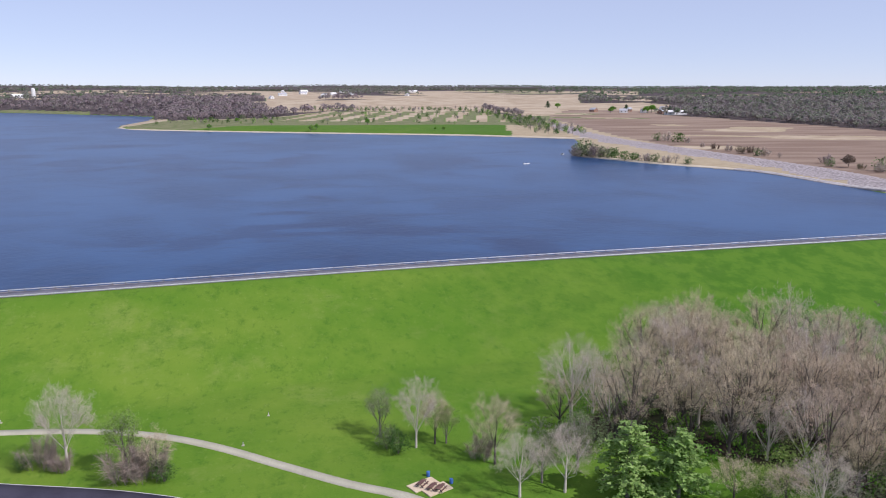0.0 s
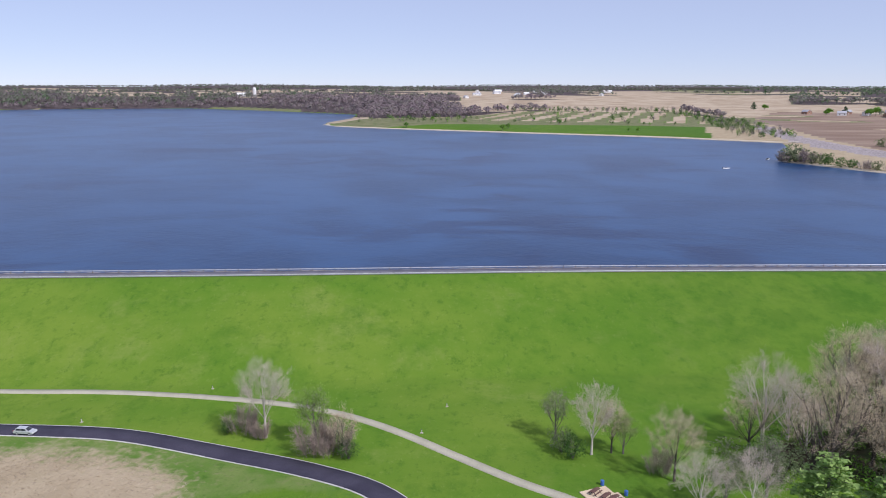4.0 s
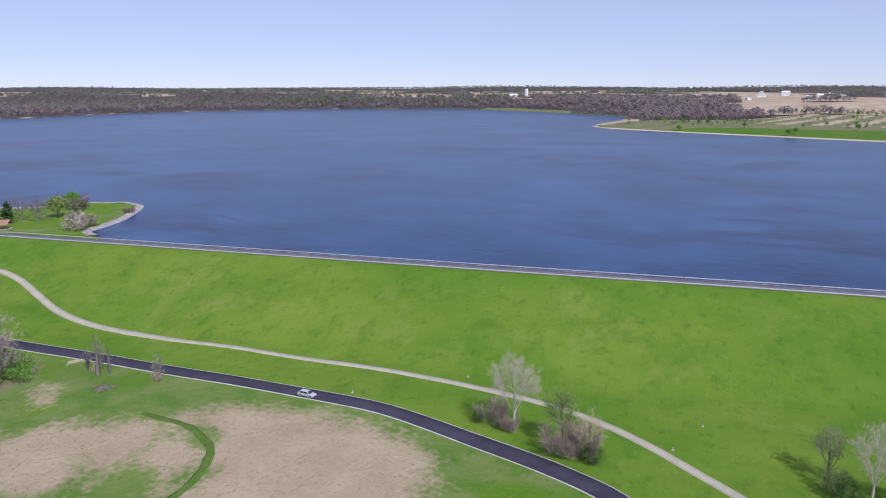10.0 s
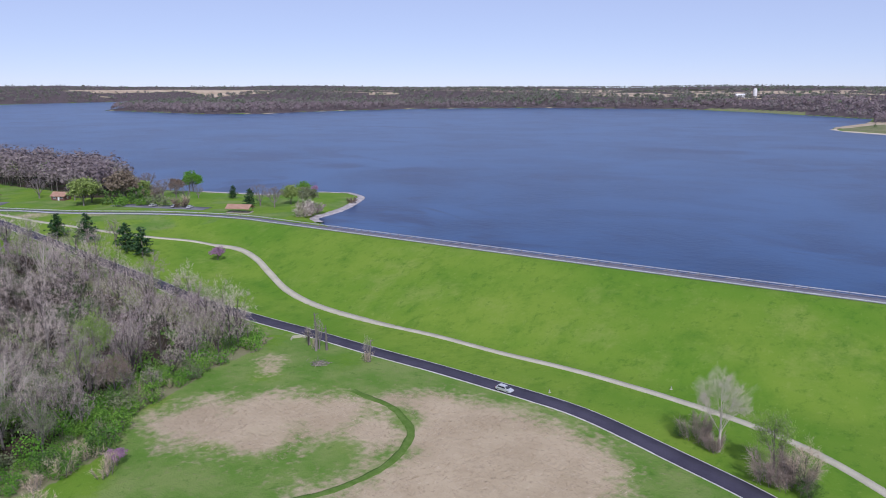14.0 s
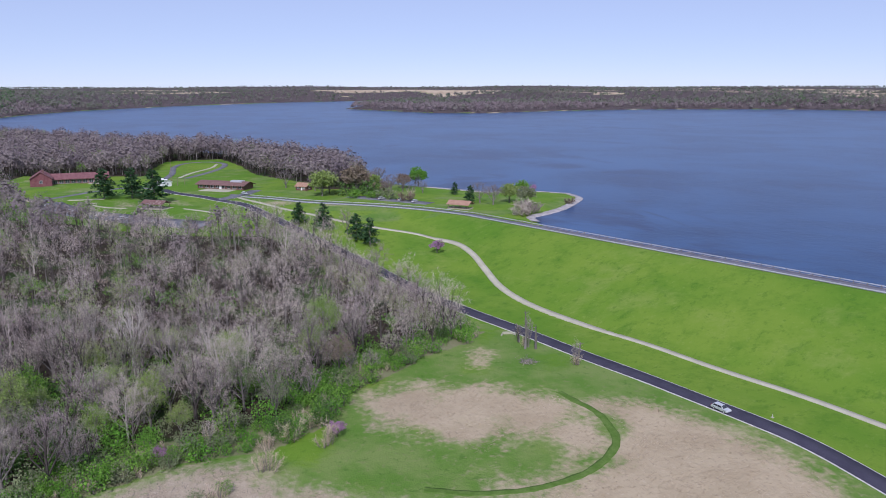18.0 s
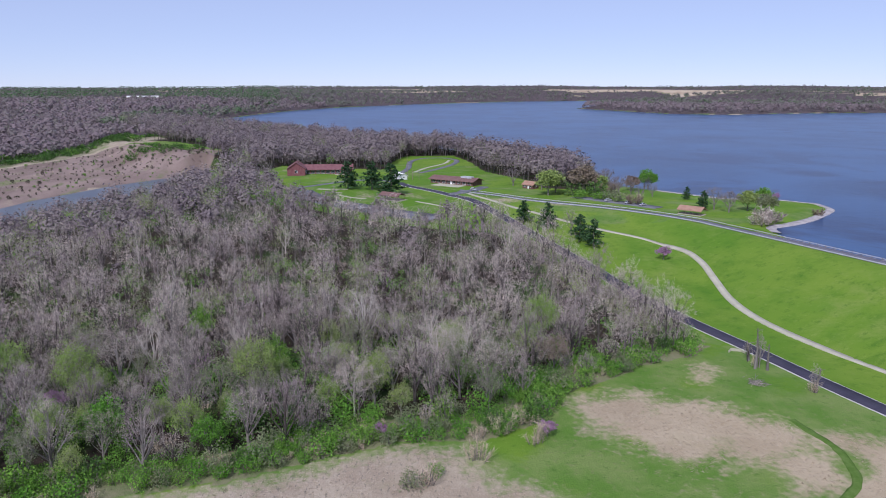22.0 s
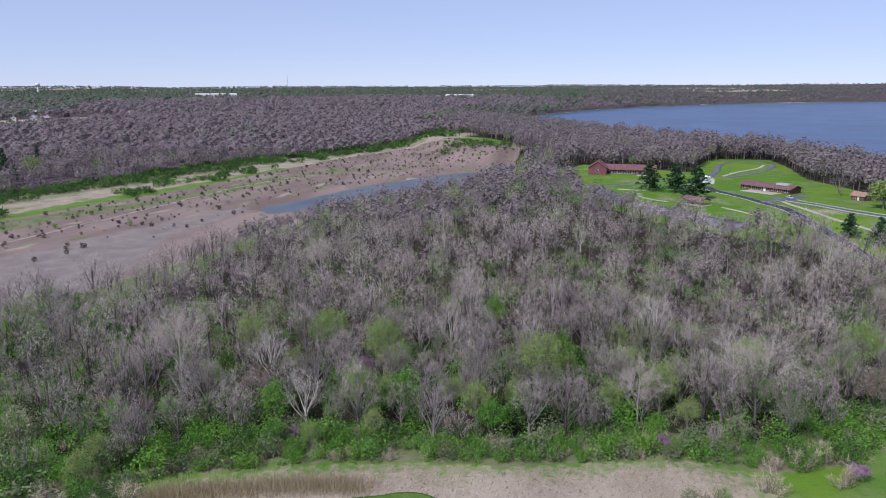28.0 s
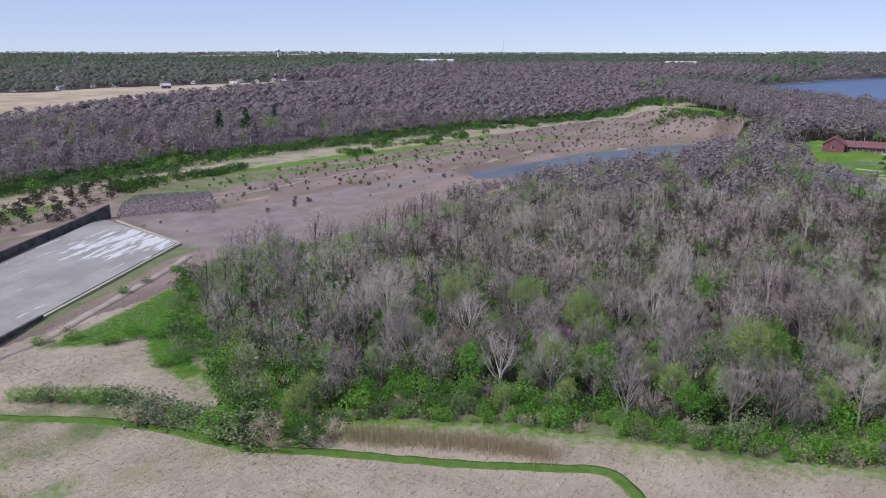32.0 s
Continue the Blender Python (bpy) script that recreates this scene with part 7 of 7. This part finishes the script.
# ---- far things ----
for px, py, ph, kd, base in (
        (124, 704, 14, BUSH[0], 8), (131, 697, 15, BUSH[2], 8), (138, 690, 14, BUSH[0], 8), (144, 684, 10, BUSH[2], 8), (150, 676, 7, BUSH[3], 8),
        (158, 664, 8, BUSH[3], 8), (165, 657, 7, BUSH[3], 8), (172, 648, 9, BUSH[0], 8), (178, 641, 7.5, BUSH[2], 8), (186, 634, 8, BUSH[0], 8),
        (192, 629, 8, SHORE[1], 13), (200, 622, 6, BUSH[2], 8), (140, 700, 12, BUSH[1], 8), (154, 690, 8, BUSH[3], 8), (128, 712, 11, BUSH[3], 8), (168, 664, 5, BUSH[2], 8), (148, 694, 9, BUSH[0], 8)):
    plant(kd, px, py, ph, base, px, "bush on the low spit by the dike", 1.15)
for px, py, ph, kd, base in (
        (256, 877, 12, BUSH[0], 8), (246, 882, 9, BUSH[2], 8), (264, 860, 11, BUSH[3], 8), (271, 850, 8, BUSH[0], 8), (271, 762, 9, BUSH[1], 8), (277, 742, 8, BUSH[0], 8),
        (280, 717, 10, BUSH[1], 8), (288, 712, 11, BUSH[1], 8), (291, 690, 9.5, BUSH[0], 8), (291, 661, 6.5, SHORE[0], 13), (284, 690, 7, BUSH[2], 8), (310, 618, 9.5, BUSH[0], 8),
        (315, 592, 10, ROUND[0], 11), (319, 580, 6.5, BUSH[1], 8), (328, 568, 11, BUSH[2], 8), (268, 790, 6, BUSH[0], 8), (305, 600, 7, BUSH[2], 8), (322, 560, 9, BUSH[0], 8)):
    plant(kd, px, py, ph, base, py, "round bush in a row behind the dike", 1.0)


def peninsula_trees():
    rng = np.random.default_rng(91)
    ks = [Kind("far", make_shrub(194 + i, 11.0, 4.4, m, 70, 1.3, 2), "", "", "") for i, m in enumerate((M_HEDGE, M_LEAF, M_SAGE))] + FAR_TREES[:2] + FAR_TREES[9:10] + FAR_TREES[14:15]
    for px, py, ph in ((-11, 1049, 6), (1, 1039, 8), (-182, 1058, 12), (-176, 1071, 11), (-163, 1246, 8), (-113, 1154, 13), (-334, 1099, 11), (-317, 1189, 11), (-254, 1141, 11)):
        plant(GREEN[0], px, py, ph * 0.75, 10, px, "dark leafy tree on the far lawn", 1.2)
    q = np.vstack([scatter([(120, 990), (150, 960), (182, 960), (190, 1080), (165, 1250), (90, 1560), (40, 1570), (95, 1300), (110, 1100)], 13, rng),
                   scatter([(-470, 1180), (-400, 1150), (-280, 1150), (-230, 1230), (-300, 1330), (-420, 1255)], 26, rng),
                   scatter([(-300, 1540), (60, 1560), (70, 1640), (-280, 1650)], 15, rng),
                   scatter([(-230, 1230), (60, 1230), (60, 1560), (-230, 1560)], 44, rng), scatter([(-470, 1150), (-200, 1180), (70, 1170), (70, 1235), (-240, 1235), (-440, 1200)], 30, rng)])
    w = rng.choice(len(ks), len(q), p=[0.34, 0.08, 0.2, 0.14, 0.1, 0.06, 0.08])
    joined("peninsula_trees", ks, np.column_stack([q, rng.uniform(0.4, 0.85, len(q)), rng.uniform(0, 6.28, len(q)), w]),
           "mixed trees and bushes on the far peninsula", "trees")


peninsula_trees()


def boat(x, y, turn):
    ob = thing("boat", "small pale motor boat on the lake", "boat", "boats", pose(x, y, LAKE_Z, 0, 0, turn))
    bm = prism([(-2.6, -0.1), (-2.6, 0.7), (2.2, 0.75), (3.2, 0.8), (2.2, -0.1)], -1.1, 1.1)
    for v in bm.verts:
        if v.co.x > 2.0:
            v.co.y *= 0.35
    part("hull", bm, M_WHITE, ob)
    part("windscreen", box(-0.1, 0.0, -0.8, 0.8, 0.75, 1.35, 0.02), M_GLASS, ob)
    part("outboard_motor", box(-2.95, -2.6, -0.22, 0.22, 0.1, 1.1, 0.05), M_DARK, ob)
    return ob


boat(69, 632, 15)
boat(113, 722, 60)

for px, py, w, ang in ((-640, -1172, 18, 10), (-672, -1166, 16, 35), (-705, -1186, 14, 20), (-742, -1160, 16, 5), (-805, -1164, 18, 40), (-835, -1148, 14, 15),
                       (-978, -1120, 20, 30), (-1036, -1064, 24, 12), (-1064, -1050, 15, 50), (-1098, -1040, 18, 22)):
    house("house", px, py, ang, w * 0.75, 8, 3.8, 6.4, M_WHITE, M_PLAIN_GREY if w > 15 else M_BROWN_ROOF, "pale house at the edge of the far town", "house", 3, True, False, 0.5, "houses of the far town")
rngv = np.random.default_rng(15)
for k in range(34):
    az, r = math.radians(rngv.uniform(126, 152)), rngv.uniform(1330, 1950)
    house("house", -r * math.sin(az), r * math.cos(az), rngv.uniform(0, 180), rngv.uniform(11, 17), 9.5, 4.6, 8.0, M_WHITE if k % 3 else M_SIDING, (M_PLAIN_GREY, M_BROWN_ROOF, M_TAN_ROOF)[k % 3],
          "pale house among the trees of the far town", "house", 2, True, False, 0.5, "houses of the far town")
house("warehouse", -2247, -1392, 122, 130, 60, 10, 13, M_WHITE, M_WHITE, "long white warehouse beyond the woods", "warehouse", 6, False, False, 0.4)
house("warehouse", -2440, -620, 104, 90, 30, 8, 10, M_WHITE, M_WHITE, "long white warehouse on the pale yards beyond the woods", "warehouse", 5, False, False, 0.4)
house("farm_shed", 438, 1455, 20, 40, 14, 5, 8, M_WHITE, M_WHITE, "long white farm shed beside the fields", "shed", 5, False)
house("farmhouse", 395, 1520, 60, 16, 11, 5.5, 9, M_WHITE, M_PLAIN_GREY, "white farmhouse among trees", "house", 3)
house("barn", -1250, 2290, 30, 46, 18, 7, 12, M_WHITE, M_WHITE, "long white barn beside a silo", "barn", 4, False)
silo = thing("silo", "tall white silo beside a barn", "silo", "", stand(-1199, 2274))
part("shaft", post(5.5, 24, 20), M_WHITE, silo)
bm = bmesh.new()
bmesh.ops.create_uvsphere(bm, u_segments=20, v_segments=8, radius=5.5, matrix=Matrix.Translation((0, 0, 24)))
part("dome", bm, M_WHITE, silo)
tower = thing("water_tower", "white water tower over the town", "water tower", "", stand(-2387, -2226))
part("column", post(4, 34, 12, 3), M_WHITE, tower)
bm = bmesh.new()
bmesh.ops.create_uvsphere(bm, u_segments=20, v_segments=10, radius=9, matrix=Matrix.Translation((0, 0, 40)) @ Matrix.Diagonal((1, 1, 0.75, 1)))
part("tank", bm, M_WHITE, tower)
for px, py, h in ((-3629, -1832, 74), (-1852, -1226, 44)):
    mast = thing("radio_mast", "thin steel lattice radio mast", "mast", "radio masts", stand(px, py))
    for k in range(3):
        lg = part("leg", post(0.55 if h > 60 else 0.35, h, 6, 0.3), M_PLAIN_GREY, mast)
        lg.location = (1.3 * math.cos(k * 2.094), 1.3 * math.sin(k * 2.094), 0)
    for k in range(int(h / 6)):
        part("brace", box(-1.3, 1.3, -0.12, 0.12, k * 6 + 2, k * 6 + 2.3), M_PLAIN_GREY, mast)
rngt = np.random.default_rng(5)
for px, py in ((350, 1500), (372, 1560), (420, 1490), (300, 1540), (460, 1620), (620, 1800), (700, 2050), (860, 2200)):
    house("farmhouse", px, py, px, 15, 10, 4.6, 8, M_WHITE if px % 3 else M_TAN_ROOF, M_PLAIN_GREY, "pale farmhouse beside the brown fields", "house", 2, True, False, 0.4, "far farm buildings")
for px, py, ph in ((338, 1540, 11), (360, 1520, 14), (392, 1490, 13), (410, 1520, 15), (452, 1470, 13), (325, 1500, 9), (470, 1440, 14), (440, 1500, 12), (230, 1700, 14), (250, 1690, 11)):
    plant(ROUND[3] if ph % 2 else PINE[0], px, py, ph, 11, px, "dark green tree beside the far farm", 1.3)
for k in range(16):
    az, r = math.radians(rngt.uniform(2, 14)), rngt.uniform(2300, 3300)
    house("farmhouse", -r * math.sin(az), r * math.cos(az), rngt.uniform(0, 180), rngt.uniform(14, 34), 12, 5, 9, M_WHITE, M_PLAIN_GREY if k % 2 else M_WHITE,
          "pale farm building among far fields", "house", 2, False, False, 0.4, "far farm buildings")
